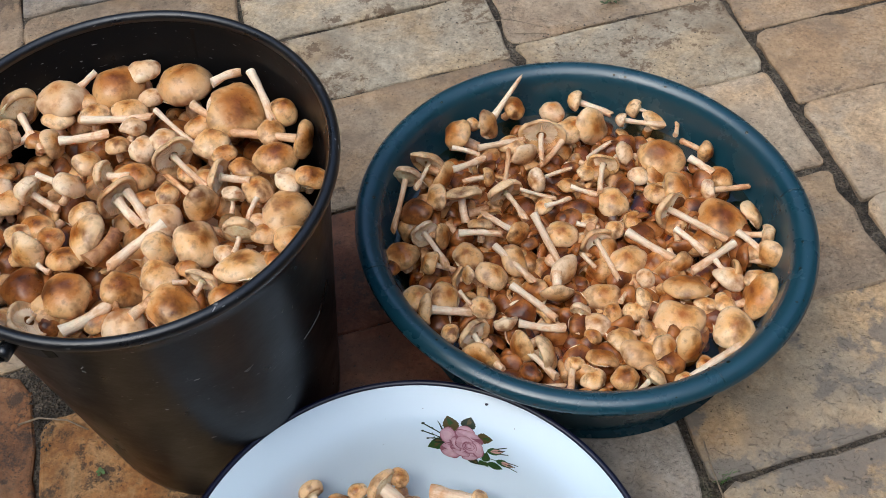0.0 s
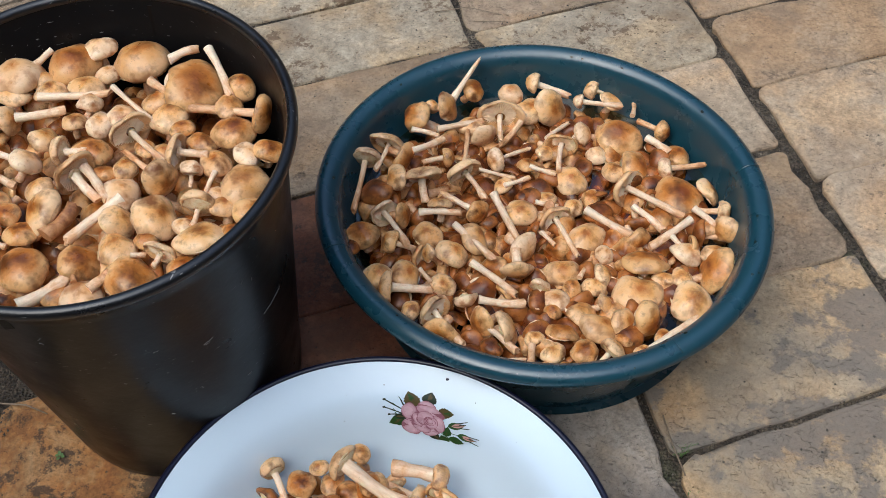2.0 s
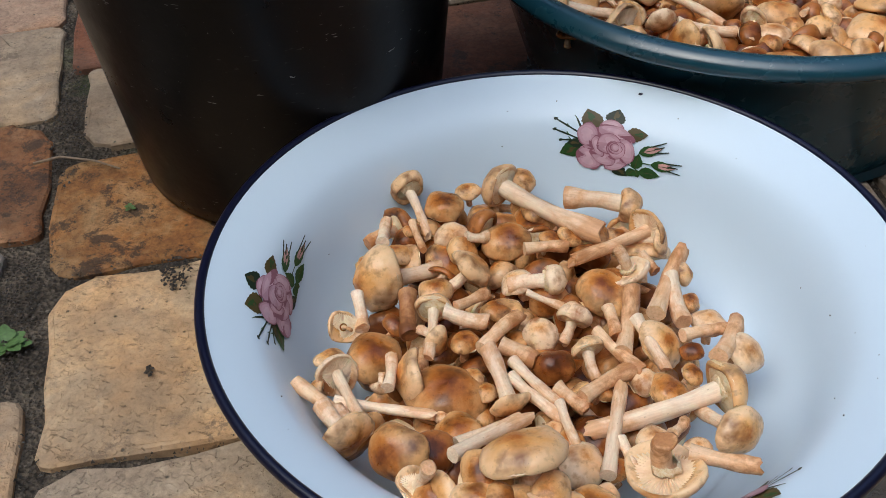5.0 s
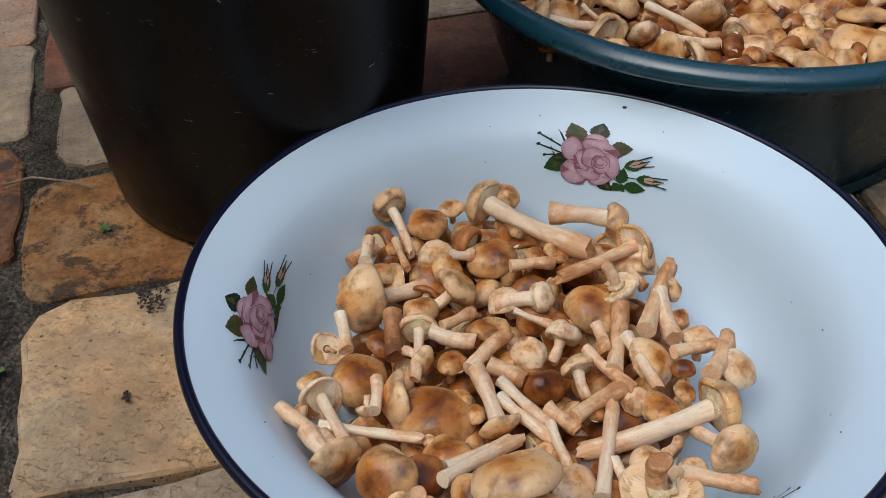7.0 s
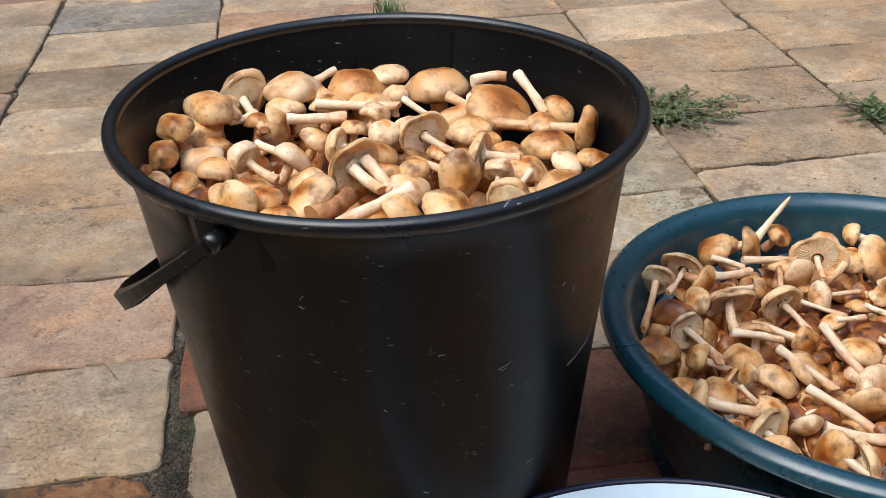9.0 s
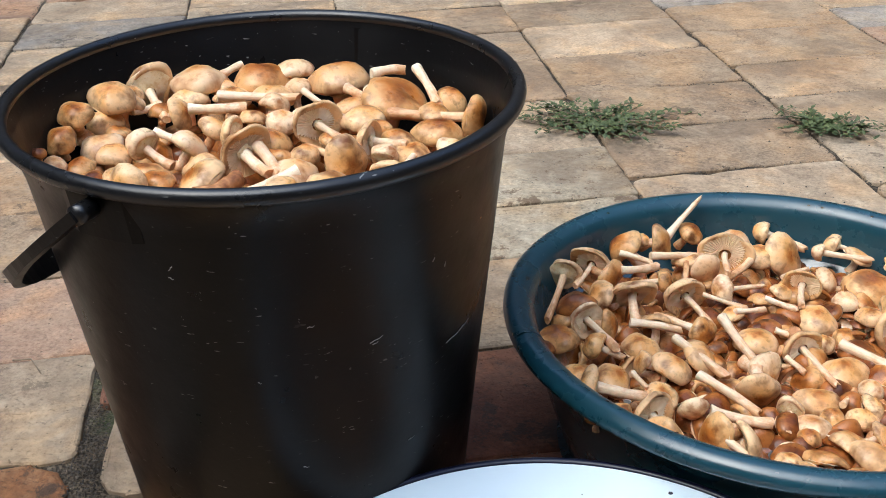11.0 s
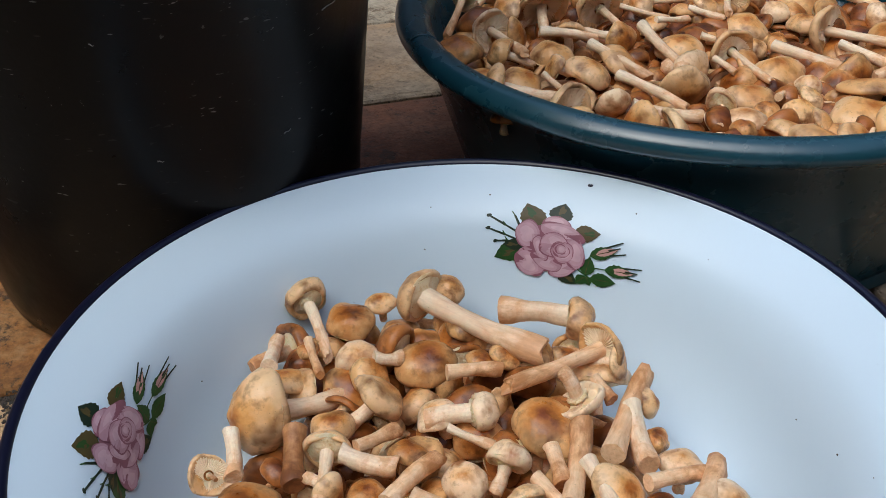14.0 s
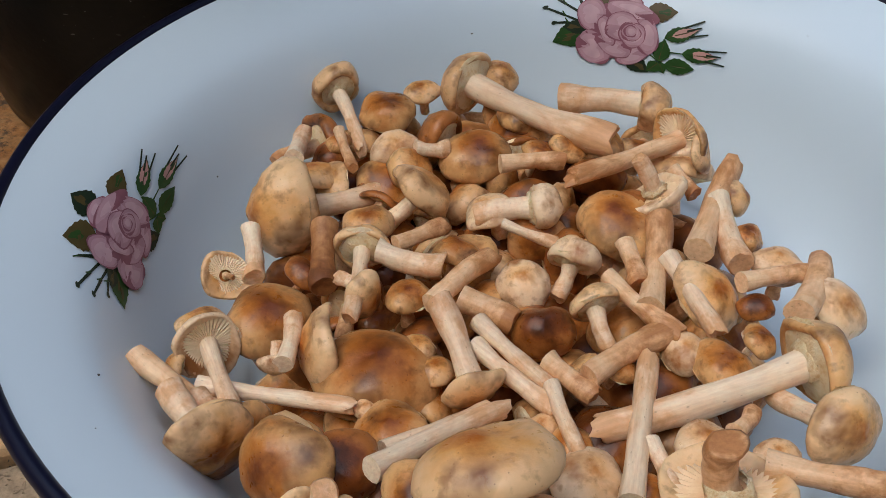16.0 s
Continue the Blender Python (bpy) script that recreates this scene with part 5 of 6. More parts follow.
stalk(BASIN, (0.5396, 1.2423, 0.0927), (0.5599, 1.2265, 0.0892), 0.0033, "p")
mushroom(BASIN, (0.5690, 1.2269, 0.0869), 0.0136, (-0.66, -0.70, 0.27), 0.0177, 0.0038, "c", "t")
stalk(BASIN, (0.4462, 1.2275, 0.0922), (0.4901, 1.2058, 0.0890), 0.0037, "p")
mushroom(BASIN, (0.4929, 1.2031, 0.0880), 0.0124, (0.60, -0.80, -0.01), 0.0161, 0.0035, "c", "n")
stalk(BASIN, (0.4868, 1.2371, 0.0925), (0.5155, 1.2162, 0.0890), 0.0030, "p")
stalk(BASIN, (0.5380, 1.2298, 0.0923), (0.5052, 1.1961, 0.0890), 0.0035, "p")
mushroom(BASIN, (0.4499, 1.2008, 0.0828), 0.0163, (0.12, -0.20, 0.97), 0.0212, 0.0046, "c", "t")
mushroom(BASIN, (0.4212, 1.2133, 0.0919), 0.0155, (-0.54, 0.84, 0.02), 0.0448, 0.0027, "f", "t")
stalk(BASIN, (0.4111, 1.1945, 0.0949), (0.4248, 1.1846, 0.0905), 0.0022, "p")
mushroom(BASIN, (0.4677, 1.1855, 0.0832), 0.0088, (0.10, -0.11, 0.99), 0.0115, 0.0025, "b", "p")
mushroom(BASIN, (0.5038, 1.1812, 0.0853), 0.0206, (0.02, 0.58, 0.81), 0.0267, 0.0058, "f", "n")
stalk(BASIN, (0.5228, 1.2090, 0.0920), (0.5319, 1.1994, 0.0890), 0.0025, "p")
mushroom(BASIN, (0.5361, 1.1965, 0.0842), 0.0134, (0.42, 0.31, 0.85), 0.0174, 0.0037, "c", "p")
mushroom(BASIN, (0.5618, 1.1823, 0.0857), 0.0196, (-0.67, -0.14, 0.73), 0.0255, 0.0055, "f", "n")
mushroom(BASIN, (0.5596, 1.1978, 0.0845), 0.0119, (0.41, 0.23, 0.88), 0.0155, 0.0033, "c", "t")
mushroom(BASIN, (0.4340, 1.1604, 0.0840), 0.0140, (0.08, -0.03, 1.00), 0.0182, 0.0039, "c", "t")
mushroom(BASIN, (0.4442, 1.1446, 0.0833), 0.0086, (0.06, 0.06, 1.00), 0.0112, 0.0024, "b", "n")
stalk(BASIN, (0.4496, 1.1519, 0.0920), (0.4573, 1.1760, 0.0890), 0.0024, "t")
mushroom(BASIN, (0.4623, 1.1494, 0.0827), 0.0096, (0.06, 0.06, 1.00), 0.0125, 0.0027, "b", "t")
mushroom(BASIN, (0.4679, 1.1620, 0.0859), 0.0106, (0.77, 0.21, 0.60), 0.0138, 0.0030, "c", "t")
mushroom(BASIN, (0.4994, 1.1482, 0.0814), 0.0201, (0.10, -0.11, 0.99), 0.0261, 0.0056, "c", "t")
mushroom(BASIN, (0.5439, 1.1458, 0.0821), 0.0182, (0.11, -0.15, 0.98), 0.0237, 0.0051, "c", "t")
mushroom(BASIN, (0.5190, 1.1648, 0.0827), 0.0097, (0.06, 0.06, 1.00), 0.0126, 0.0027, "b", "t")
mushroom(BASIN, (0.5337, 1.1689, 0.0847), 0.0102, (0.16, 0.16, 0.97), 0.0133, 0.0029, "c", "t")
mushroom(BASIN, (0.4321, 1.1299, 0.0848), 0.0123, (0.03, 0.19, 0.98), 0.0160, 0.0035, "c", "p")
mushroom(BASIN, (0.4551, 1.1206, 0.0859), 0.0151, (0.28, 0.44, 0.85), 0.0196, 0.0042, "f", "t")
mushroom(BASIN, (0.4736, 1.1314, 0.0866), 0.0095, (0.87, 0.18, 0.46), 0.0123, 0.0027, "c", "t")
mushroom(BASIN, (0.5086, 1.1219, 0.0866), 0.0170, (0.80, -0.54, 0.25), 0.0220, 0.0047, "c", "n")
mushroom(BASIN, (0.4718, 1.1073, 0.0832), 0.0173, (0.42, 0.36, 0.83), 0.0225, 0.0048, "c", "t")
mushroom(BASIN, (0.4900, 1.1160, 0.0850), 0.0132, (0.71, -0.14, 0.69), 0.0171, 0.0037, "c", "t")
stalk(BASIN, (0.5140, 1.0893, 0.0920), (0.5515, 1.1290, 0.0890), 0.0037, "p")
mushroom(BASIN, (0.4314, 1.1178, 0.0847), 0.0075, (0.06, 0.06, 1.00), 0.0098, 0.0021, "b", "n")
mushroom(BASIN, (0.4424, 1.0983, 0.0862), 0.0135, (0.03, 0.52, 0.85), 0.0175, 0.0038, "f", "n")
mushroom(BASIN, (0.4369, 1.0781, 0.0848), 0.0106, (0.06, 0.06, 1.00), 0.0137, 0.0030, "c", "t")
mushroom(BASIN, (0.4625, 1.0828, 0.0842), 0.0115, (0.06, 0.06, 1.00), 0.0150, 0.0032, "c", "n")
mushroom(BASIN, (0.4842, 1.0852, 0.0892), 0.0125, (0.57, 0.75, 0.34), 0.0205, 0.0028, "c", "t")
mushroom(BASIN, (0.5082, 1.0893, 0.0837), 0.0079, (0.06, 0.06, 1.00), 0.0102, 0.0022, "b", "t")
stalk(BASIN, (0.4575, 1.0599, 0.0920), (0.4918, 1.0704, 0.0890), 0.0018, "p")
mushroom(BASIN, (0.4325, 1.0612, 0.0850), 0.0068, (0.06, 0.06, 1.00), 0.0089, 0.0019, "b", "n")
mushroom(BASIN, (0.4500, 1.0648, 0.0842), 0.0068, (0.06, 0.06, 1.00), 0.0089, 0.0019, "b", "n")
mushroom(BASIN, (0.4010, 1.2903, 0.0912), 0.0094, (0.41, 0.23, 0.88), 0.0122, 0.0026, "c", "t")
stalk(BASIN, (0.4006, 1.3025, 0.0984), (0.4181, 1.3289, 0.0945), 0.0024, "p")
stalk(BASIN, (0.3904, 1.2663, 0.0984), (0.4138, 1.2645, 0.0930), 0.0023, "p")
mushroom(BASIN, (0.4100, 1.2362, 0.0886), 0.0091, (0.02, 0.22, 0.97), 0.0118, 0.0025, "c", "t")
stalk(BASIN, (0.4014, 1.2268, 0.0961), (0.4214, 1.2276, 0.0911), 0.0023, "p")
mushroom(BASIN, (0.3695, 1.2429, 0.0930), 0.0091, (-0.34, 0.06, 0.94), 0.0119, 0.0026, "c", "t")
stalk(BASIN, (0.3717, 1.2390, 0.0994), (0.3920, 1.2560, 0.0949), 0.0023, "p")
mushroom(BASIN, (0.5526, 1.2269, 0.0853), 0.0091, (0.02, 0.22, 0.97), 0.0118, 0.0025, "c", "t")
mushroom(BASIN, (0.2521, 1.1472, 0.1011), 0.0087, (0.06, 0.06, 1.00), 0.0114, 0.0024, "c", "o")
mushroom(BASIN, (0.3044, 1.0819, 0.0991), 0.0074, (0.06, 0.06, 1.00), 0.0096, 0.0021, "c", "o")
mushroom(BASIN, (0.4930, 1.1012, 0.0853), 0.0084, (0.02, 0.22, 0.97), 0.0109, 0.0023, "c", "n")
mushroom(BASIN, (0.5238, 1.1066, 0.0853), 0.0084, (0.02, 0.22, 0.97), 0.0109, 0.0024, "c", "n")
# mushrooms in the bowl
mushroom(BOWL, (0.2319, 0.9525, 0.0563), 0.0105, (-0.55, 0.81, 0.19), 0.0384, 0.0032, "b", "t")
mushroom(BOWL, (0.2557, 0.9467, 0.0510), 0.0116, (0.09, -0.16, 0.98), 0.0151, 0.0033, "c", "n")
stalk(BOWL, (0.2433, 0.9237, 0.0565), (0.2562, 0.9034, 0.0537), 0.0023, "t")
mushroom(BOWL, (0.2666, 0.9627, 0.0526), 0.0075, (-0.08, -0.03, 1.00), 0.0098, 0.0021, "c", "t")
mushroom(BOWL, (0.2862, 0.9678, 0.0573), 0.0136, (-0.91, 0.42, 0.01), 0.0724, 0.0056, "c", "t")
mushroom(BOWL, (0.2960, 0.9796, 0.0523), 0.0081, (0.43, 0.05, 0.90), 0.0105, 0.0023, "b", "t")
mushroom(BOWL, (0.2674, 0.9211, 0.0499), 0.0097, (0.21, -0.22, 0.95), 0.0126, 0.0027, "b", "p")
stalk(BOWL, (0.2783, 0.9153, 0.0588), (0.2894, 0.9216, 0.0557), 0.0030, "p")
mushroom(BOWL, (0.2998, 0.9256, 0.0496), 0.0138, (0.20, -0.13, 0.97), 0.0180, 0.0039, "c", "n")
mushroom(BOWL, (0.3094, 0.9570, 0.0502), 0.0099, (0.30, 0.05, 0.95), 0.0128, 0.0028, "c", "n")
mushroom(BOWL, (0.3608, 0.9703, 0.0532), 0.0102, (0.99, -0.09, 0.10), 0.0374, 0.0057, "b", "t")
mushroom(BOWL, (0.3764, 0.9496, 0.0533), 0.0133, (0.63, 0.77, -0.12), 0.0556, 0.0039, "f", "n")
mushroom(BOWL, (0.3847, 0.9451, 0.0503), 0.0100, (0.99, 0.07, 0.12), 0.0130, 0.0028, "f", "t")
stalk(BOWL, (0.2315, 0.9034, 0.0549), (0.2258, 0.9278, 0.0506), 0.0038, "p")
mushroom(BOWL, (0.2409, 0.8999, 0.0497), 0.0116, (-0.04, 0.31, 0.95), 0.0151, 0.0032, "f", "t")
mushroom(BOWL, (0.2405, 0.8799, 0.0503), 0.0170, (-0.72, -0.67, 0.15), 0.0411, 0.0052, "b", "t")
mushroom(BOWL, (0.2860, 0.8941, 0.0528), 0.0132, (0.66, 0.54, 0.53), 0.0179, 0.0036, "c", "t")
mushroom(BOWL, (0.3124, 0.8939, 0.0494), 0.0097, (-0.36, -0.09, 0.93), 0.0126, 0.0027, "f", "p")
mushroom(BOWL, (0.3310, 0.8965, 0.0518), 0.0092, (0.94, 0.33, 0.07), 0.0233, 0.0046, "b", "p")
stalk(BOWL, (0.3124, 0.9143, 0.0565), (0.3355, 0.9252, 0.0536), 0.0036, "t")
stalk(BOWL, (0.3209, 0.8827, 0.0536), (0.3412, 0.8799, 0.0497), 0.0020, "p")
mushroom(BOWL, (0.3608, 0.8990, 0.0453), 0.0154, (-0.07, -0.07, 1.00), 0.0201, 0.0043, "c", "n")
mushroom(BOWL, (0.3720, 0.9127, 0.0524), 0.0124, (0.48, -0.13, -0.87), 0.0161, 0.0035, "f", "p")
stalk(BOWL, (0.3904, 0.8806, 0.0546), (0.3981, 0.9399, 0.0505), 0.0049, "t")
stalk(BOWL, (0.3763, 0.9265, 0.0548), (0.3860, 0.9174, 0.0510), 0.0028, "t")
mushroom(BOWL, (0.3992, 0.9234, 0.0465), 0.0068, (0.86, 0.04, 0.51), 0.0088, 0.0019, "b", "t")
mushroom(BOWL, (0.4065, 0.9020, 0.0443), 0.0063, (0.05, 0.01, 1.00), 0.0082, 0.0018, "b", "n")
stalk(BOWL, (0.3943, 0.9143, 0.0533), (0.4055, 0.8827, 0.0497), 0.0042, "p")
mushroom(BOWL, (0.2741, 0.8613, 0.0515), 0.0100, (-0.21, 0.98, 0.01), 0.0373, 0.0031, "c", "t")
stalk(BOWL, (0.2813, 0.8589, 0.0533), (0.3052, 0.8588, 0.0503), 0.0043, "p")
mushroom(BOWL, (0.2811, 0.8403, 0.0486), 0.0091, (0.92, -0.38, -0.11), 0.0119, 0.0026, "c", "t")
stalk(BOWL, (0.2579, 0.8673, 0.0535), (0.2669, 0.8404, 0.0489), 0.0049, "n")
mushroom(BOWL, (0.2704, 0.8779, 0.0476), 0.0096, (0.05, 0.01, 1.00), 0.0125, 0.0027, "c", "t")
stalk(BOWL, (0.2299, 0.8626, 0.0511), (0.2405, 0.8404, 0.0480), 0.0035, "p")
mushroom(BOWL, (0.2304, 0.8383, 0.0489), 0.0090, (-0.55, 0.61, -0.57), 0.0172, 0.0010, "f", "t")
mushroom(BOWL, (0.2509, 0.8269, 0.0416), 0.0155, (0.19, -0.08, 0.98), 0.0201, 0.0043, "c", "n")
mushroom(BOWL, (0.2292, 0.8182, 0.0452), 0.0083, (-0.19, 0.26, 0.95), 0.0108, 0.0023, "f", "t")
mushroom(BOWL, (0.2388, 0.8059, 0.0479), 0.0119, (-0.61, 0.77, -0.19), 0.0501, 0.0031, "f", "p")
mushroom(BOWL, (0.2446, 0.7796, 0.0456), 0.0088, (-0.70, -0.71, 0.04), 0.0114, 0.0025, "f", "t")
stalk(BOWL, (0.2238, 0.7864, 0.0584), (0.2596, 0.7715, 0.0467), 0.0042, "t")
mushroom(BOWL, (0.2629, 0.7699, 0.0467), 0.0148, (0.78, -0.46, -0.42), 0.0192, 0.0041, "f", "n")
stalk(BOWL, (0.2442, 0.7869, 0.0494), (0.2950, 0.7921, 0.0467), 0.0032, "p")
mushroom(BOWL, (0.2975, 0.7941, 0.0435), 0.0041, (0.09, -0.16, 0.98), 0.0053, 0.0011, "b", "p")
mushroom(BOWL, (0.2844, 0.7685, 0.0417), 0.0134, (0.11, -0.24, 0.96), 0.0174, 0.0038, "c", "n")
stalk(BOWL, (0.2671, 0.8019, 0.0492), (0.2611, 0.8253, 0.0476), 0.0033, "p")
mushroom(BOWL, (0.2630, 0.8047, 0.0460), 0.0058, (0.22, -0.85, -0.47), 0.0075, 0.0016, "c", "p")
mushroom(BOWL, (0.2746, 0.8152, 0.0455), 0.0155, (-0.88, -0.44, 0.20), 0.0201, 0.0043, "f", "t")
mushroom(BOWL, (0.2950, 0.8109, 0.0396), 0.0202, (0.12, -0.01, 0.99), 0.0263, 0.0057, "c", "n")
mushroom(BOWL, (0.3083, 0.7877, 0.0413), 0.0126, (-0.07, -0.07, 1.00), 0.0163, 0.0035, "c", "n")
mushroom(BOWL, (0.2954, 0.7715, 0.0435), 0.0045, (0.05, 0.01, 1.00), 0.0058, 0.0012, "b", "p")
stalk(BOWL, (0.3108, 0.7741, 0.0498), (0.3374, 0.8014, 0.0454), 0.0039, "p")
mushroom(BOWL, (0.3417, 0.7792, 0.0430), 0.0189, (-0.01, 0.51, 0.86), 0.0246, 0.0053, "f", "t")
mushroom(BOWL, (0.3440, 0.7704, 0.0430), 0.0099, (0.01, 0.14, 0.99), 0.0129, 0.0028, "c", "t")
stalk(BOWL, (0.3434, 0.7749, 0.0500), (0.3464, 0.7694, 0.0474), 0.0041, "p")
mushroom(BOWL, (0.3093, 0.7669, 0.0420), 0.0121, (0.06, -0.02, 1.00), 0.0157, 0.0034, "c", "o")
stalk(BOWL, (0.3075, 0.8367, 0.0521), (0.3202, 0.8683, 0.0501), 0.0041, "t")
mushroom(BOWL, (0.3289, 0.8078, 0.0466), 0.0111, (0.55, -0.72, -0.43), 0.0328, 0.0043, "f", "t")
stalk(BOWL, (0.3254, 0.8240, 0.0498), (0.3562, 0.8046, 0.0470), 0.0034, "p")
stalk(BOWL, (0.3239, 0.8336, 0.0511), (0.3537, 0.8129, 0.0470), 0.0033, "p")
stalk(BOWL, (0.3529, 0.8124, 0.0499), (0.3672, 0.7871, 0.0480), 0.0029, "p")
mushroom(BOWL, (0.3335, 0.8606, 0.0434), 0.0096, (-0.01, -0.19, 0.98), 0.0125, 0.0027, "b", "p")
mushroom(BOWL, (0.3482, 0.8726, 0.0493), 0.0090, (0.18, 0.88, 0.44), 0.0152, 0.0034, "b", "p")
mushroom(BOWL, (0.3443, 0.8408, 0.0423), 0.0100, (0.11, -0.24, 0.96), 0.0129, 0.0028, "b", "o")
mushroom(BOWL, (0.3600, 0.8507, 0.0501), 0.0090, (-0.46, 0.82, 0.33), 0.0176, 0.0033, "c", "t")
stalk(BOWL, (0.3621, 0.8626, 0.0534), (0.3888, 0.8423, 0.0496), 0.0032, "t")
stalk(BOWL, (0.3781, 0.8502, 0.0530), (0.3749, 0.8990, 0.0519), 0.0044, "t")
stalk(BOWL, (0.3652, 0.8800, 0.0544), (0.3728, 0.8627, 0.0510), 0.0034, "t")
stalk(BOWL, (0.3810, 0.8749, 0.0550), (0.4010, 0.8461, 0.0498), 0.0035, "p")
mushroom(BOWL, (0.3947, 0.8665, 0.0464), 0.0125, (0.62, -0.12, 0.78), 0.0162, 0.0035, "c", "t")
stalk(BOWL, (0.4060, 0.8695, 0.0529), (0.4290, 0.8871, 0.0463), 0.0036, "t")
mushroom(BOWL, (0.4117, 0.8648, 0.0466), 0.0061, (0.05, 0.01, 1.00), 0.0079, 0.0017, "c", "o")
mushroom(BOWL, (0.4181, 0.8909, 0.0431), 0.0095, (0.01, 0.14, 0.99), 0.0123, 0.0027, "c", "p")
stalk(BOWL, (0.4253, 0.8592, 0.0521), (0.4322, 0.8956, 0.0452), 0.0052, "t")
mushroom(BOWL, (0.4387, 0.8719, 0.0452), 0.0114, (0.66, -0.24, 0.72), 0.0148, 0.0032, "f", "p")
mushroom(BOWL, (0.4302, 0.8392, 0.0510), 0.0157, (0.84, 0.55, 0.05), 0.0728, 0.0054, "c", "n")
mushroom(BOWL, (0.3904, 0.8402, 0.0444), 0.0076, (0.11, -0.24, 0.96), 0.0099, 0.0021, "b", "p")
mushroom(BOWL, (0.4035, 0.8352, 0.0452), 0.0105, (0.17, 0.09, 0.98), 0.0136, 0.0029, "c", "n")
stalk(BOWL, (0.3638, 0.8171, 0.0509), (0.3856, 0.8439, 0.0496), 0.0041, "t")
stalk(BOWL, (0.3497, 0.8219, 0.0502), (0.3666, 0.8121, 0.0480), 0.0037, "t")
stalk(BOWL, (0.3161, 0.8414, 0.0522), (0.3357, 0.8381, 0.0483), 0.0049, "t")
stalk(BOWL, (0.3837, 0.7713, 0.0527), (0.3807, 0.8304, 0.0489), 0.0038, "p")
mushroom(BOWL, (0.3702, 0.7813, 0.0437), 0.0120, (0.31, 0.02, 0.95), 0.0156, 0.0034, "c", "p")
stalk(BOWL, (0.3855, 0.7949, 0.0522), (0.3943, 0.7800, 0.0504), 0.0029, "p")
mushroom(BOWL, (0.4090, 0.7792, 0.0543), 0.0184, (0.14, -0.13, -0.98), 0.0181, 0.0051, "f", "t")
mushroom(BOWL, (0.4381, 0.8114, 0.0535), 0.0133, (0.66, -0.65, 0.37), 0.0286, 0.0037, "c", "t")
stalk(BOWL, (0.4179, 0.7911, 0.0558), (0.4497, 0.7893, 0.0571), 0.0042, "t")
mushroom(BOWL, (0.4010, 0.8013, 0.0462), 0.0089, (0.06, -0.02, 1.00), 0.0116, 0.0025, "c", "p")
stalk(BOWL, (0.4088, 0.8022, 0.0539), (0.4136, 0.8146, 0.0506), 0.0028, "t")
mushroom(BOWL, (0.4216, 0.7997, 0.0496), 0.0062, (0.05, 0.01, 1.00), 0.0080, 0.0017, "c", "p")
mushroom(BOWL, (0.2961, 0.8440, 0.0460), 0.0082, (0.01, 0.14, 0.99), 0.0106, 0.0023, "c", "n")
mushroom(BOWL, (0.3068, 0.8698, 0.0469), 0.0085, (0.13, 0.29, 0.95), 0.0110, 0.0024, "c", "n")
stalk(BOWL, (0.2864, 0.8629, 0.0536), (0.2995, 0.8792, 0.0513), 0.0031, "t")
mushroom(BOWL, (0.3064, 0.8228, 0.0447), 0.0060, (0.05, 0.01, 1.00), 0.0077, 0.0017, "c", "t")
mushroom(BOWL, (0.3627, 0.7944, 0.0442), 0.0072, (0.05, 0.01, 1.00), 0.0094, 0.0020, "c", "n")
mushroom(BOWL, (0.3529, 0.7989, 0.0438), 0.0056, (0.02, 0.09, 1.00), 0.0072, 0.0016, "c", "p")
mushroom(BOWL, (0.3144, 0.8151, 0.0434), 0.0066, (0.02, 0.09, 1.00), 0.0086, 0.0018, "c", "t")
mushroom(BOWL, (0.3860, 0.7794, 0.0465), 0.0066, (0.05, 0.01, 1.00), 0.0086, 0.0018, "c", "n")
mushroom(BOWL, (0.2434, 0.9227, 0.0506), 0.0055, (0.05, 0.01, 1.00), 0.0072, 0.0015, "c", "n")
mushroom(BOWL, (0.3344, 0.9364, 0.0508), 0.0076, (0.43, 0.14, 0.89), 0.0099, 0.0021, "c", "n")
mushroom(BOWL, (0.3243, 0.9305, 0.0507), 0.0076, (0.43, 0.14, 0.89), 0.0099, 0.0021, "c", "n")
mushroom(BOWL, (0.3488, 0.9438, 0.0505), 0.0077, (0.43, 0.14, 0.89), 0.0100, 0.0022, "c", "t")
mushroom(BOWL, (0.4136, 0.8485, 0.0468), 0.0064, (0.43, 0.14, 0.89), 0.0084, 0.0018, "c", "n")
mushroom(BOWL, (0.2560, 0.8482, 0.0461), 0.0069, (0.43, 0.14, 0.89), 0.0089, 0.0019, "c", "o")
mushroom(BOWL, (0.3717, 0.8270, 0.0458), 0.0062, (0.43, 0.14, 0.89), 0.0080, 0.0017, "c", "n")
mushroom(BOWL, (0.3371, 0.8211, 0.0433), 0.0073, (0.43, 0.14, 0.89), 0.0095, 0.0020, "c", "o")
mushroom(BOWL, (0.2269, 0.8874, 0.0478), 0.0075, (0.43, 0.14, 0.89), 0.0098, 0.0021, "c", "n")
mushroom(BOWL, (0.2307, 0.7963, 0.0447), 0.0054, (-0.60, -0.35, 0.71), 0.0070, 0.0015, "c", "t")
mushroom(BOWL, (0.2612, 0.7626, 0.0567), 0.0145, (0.82, -0.55, -0.17), 0.0223, 0.0044, "f", "t")
mushroom(BOWL, (0.2877, 0.7581, 0.0572), 0.0160, (-0.41, -0.75, 0.53), 0.0229, 0.0048, "c", "n")
mushroom(BOWL, (0.3031, 0.7385, 0.0613), 0.0098, (-0.34, 0.11, -0.93), 0.0188, 0.0032, "f", "t")
mushroom(BOWL, (0.3152, 0.7352, 0.0636), 0.0103, (-0.75, -0.54, 0.37), 0.0172, 0.0031, "f", "t")
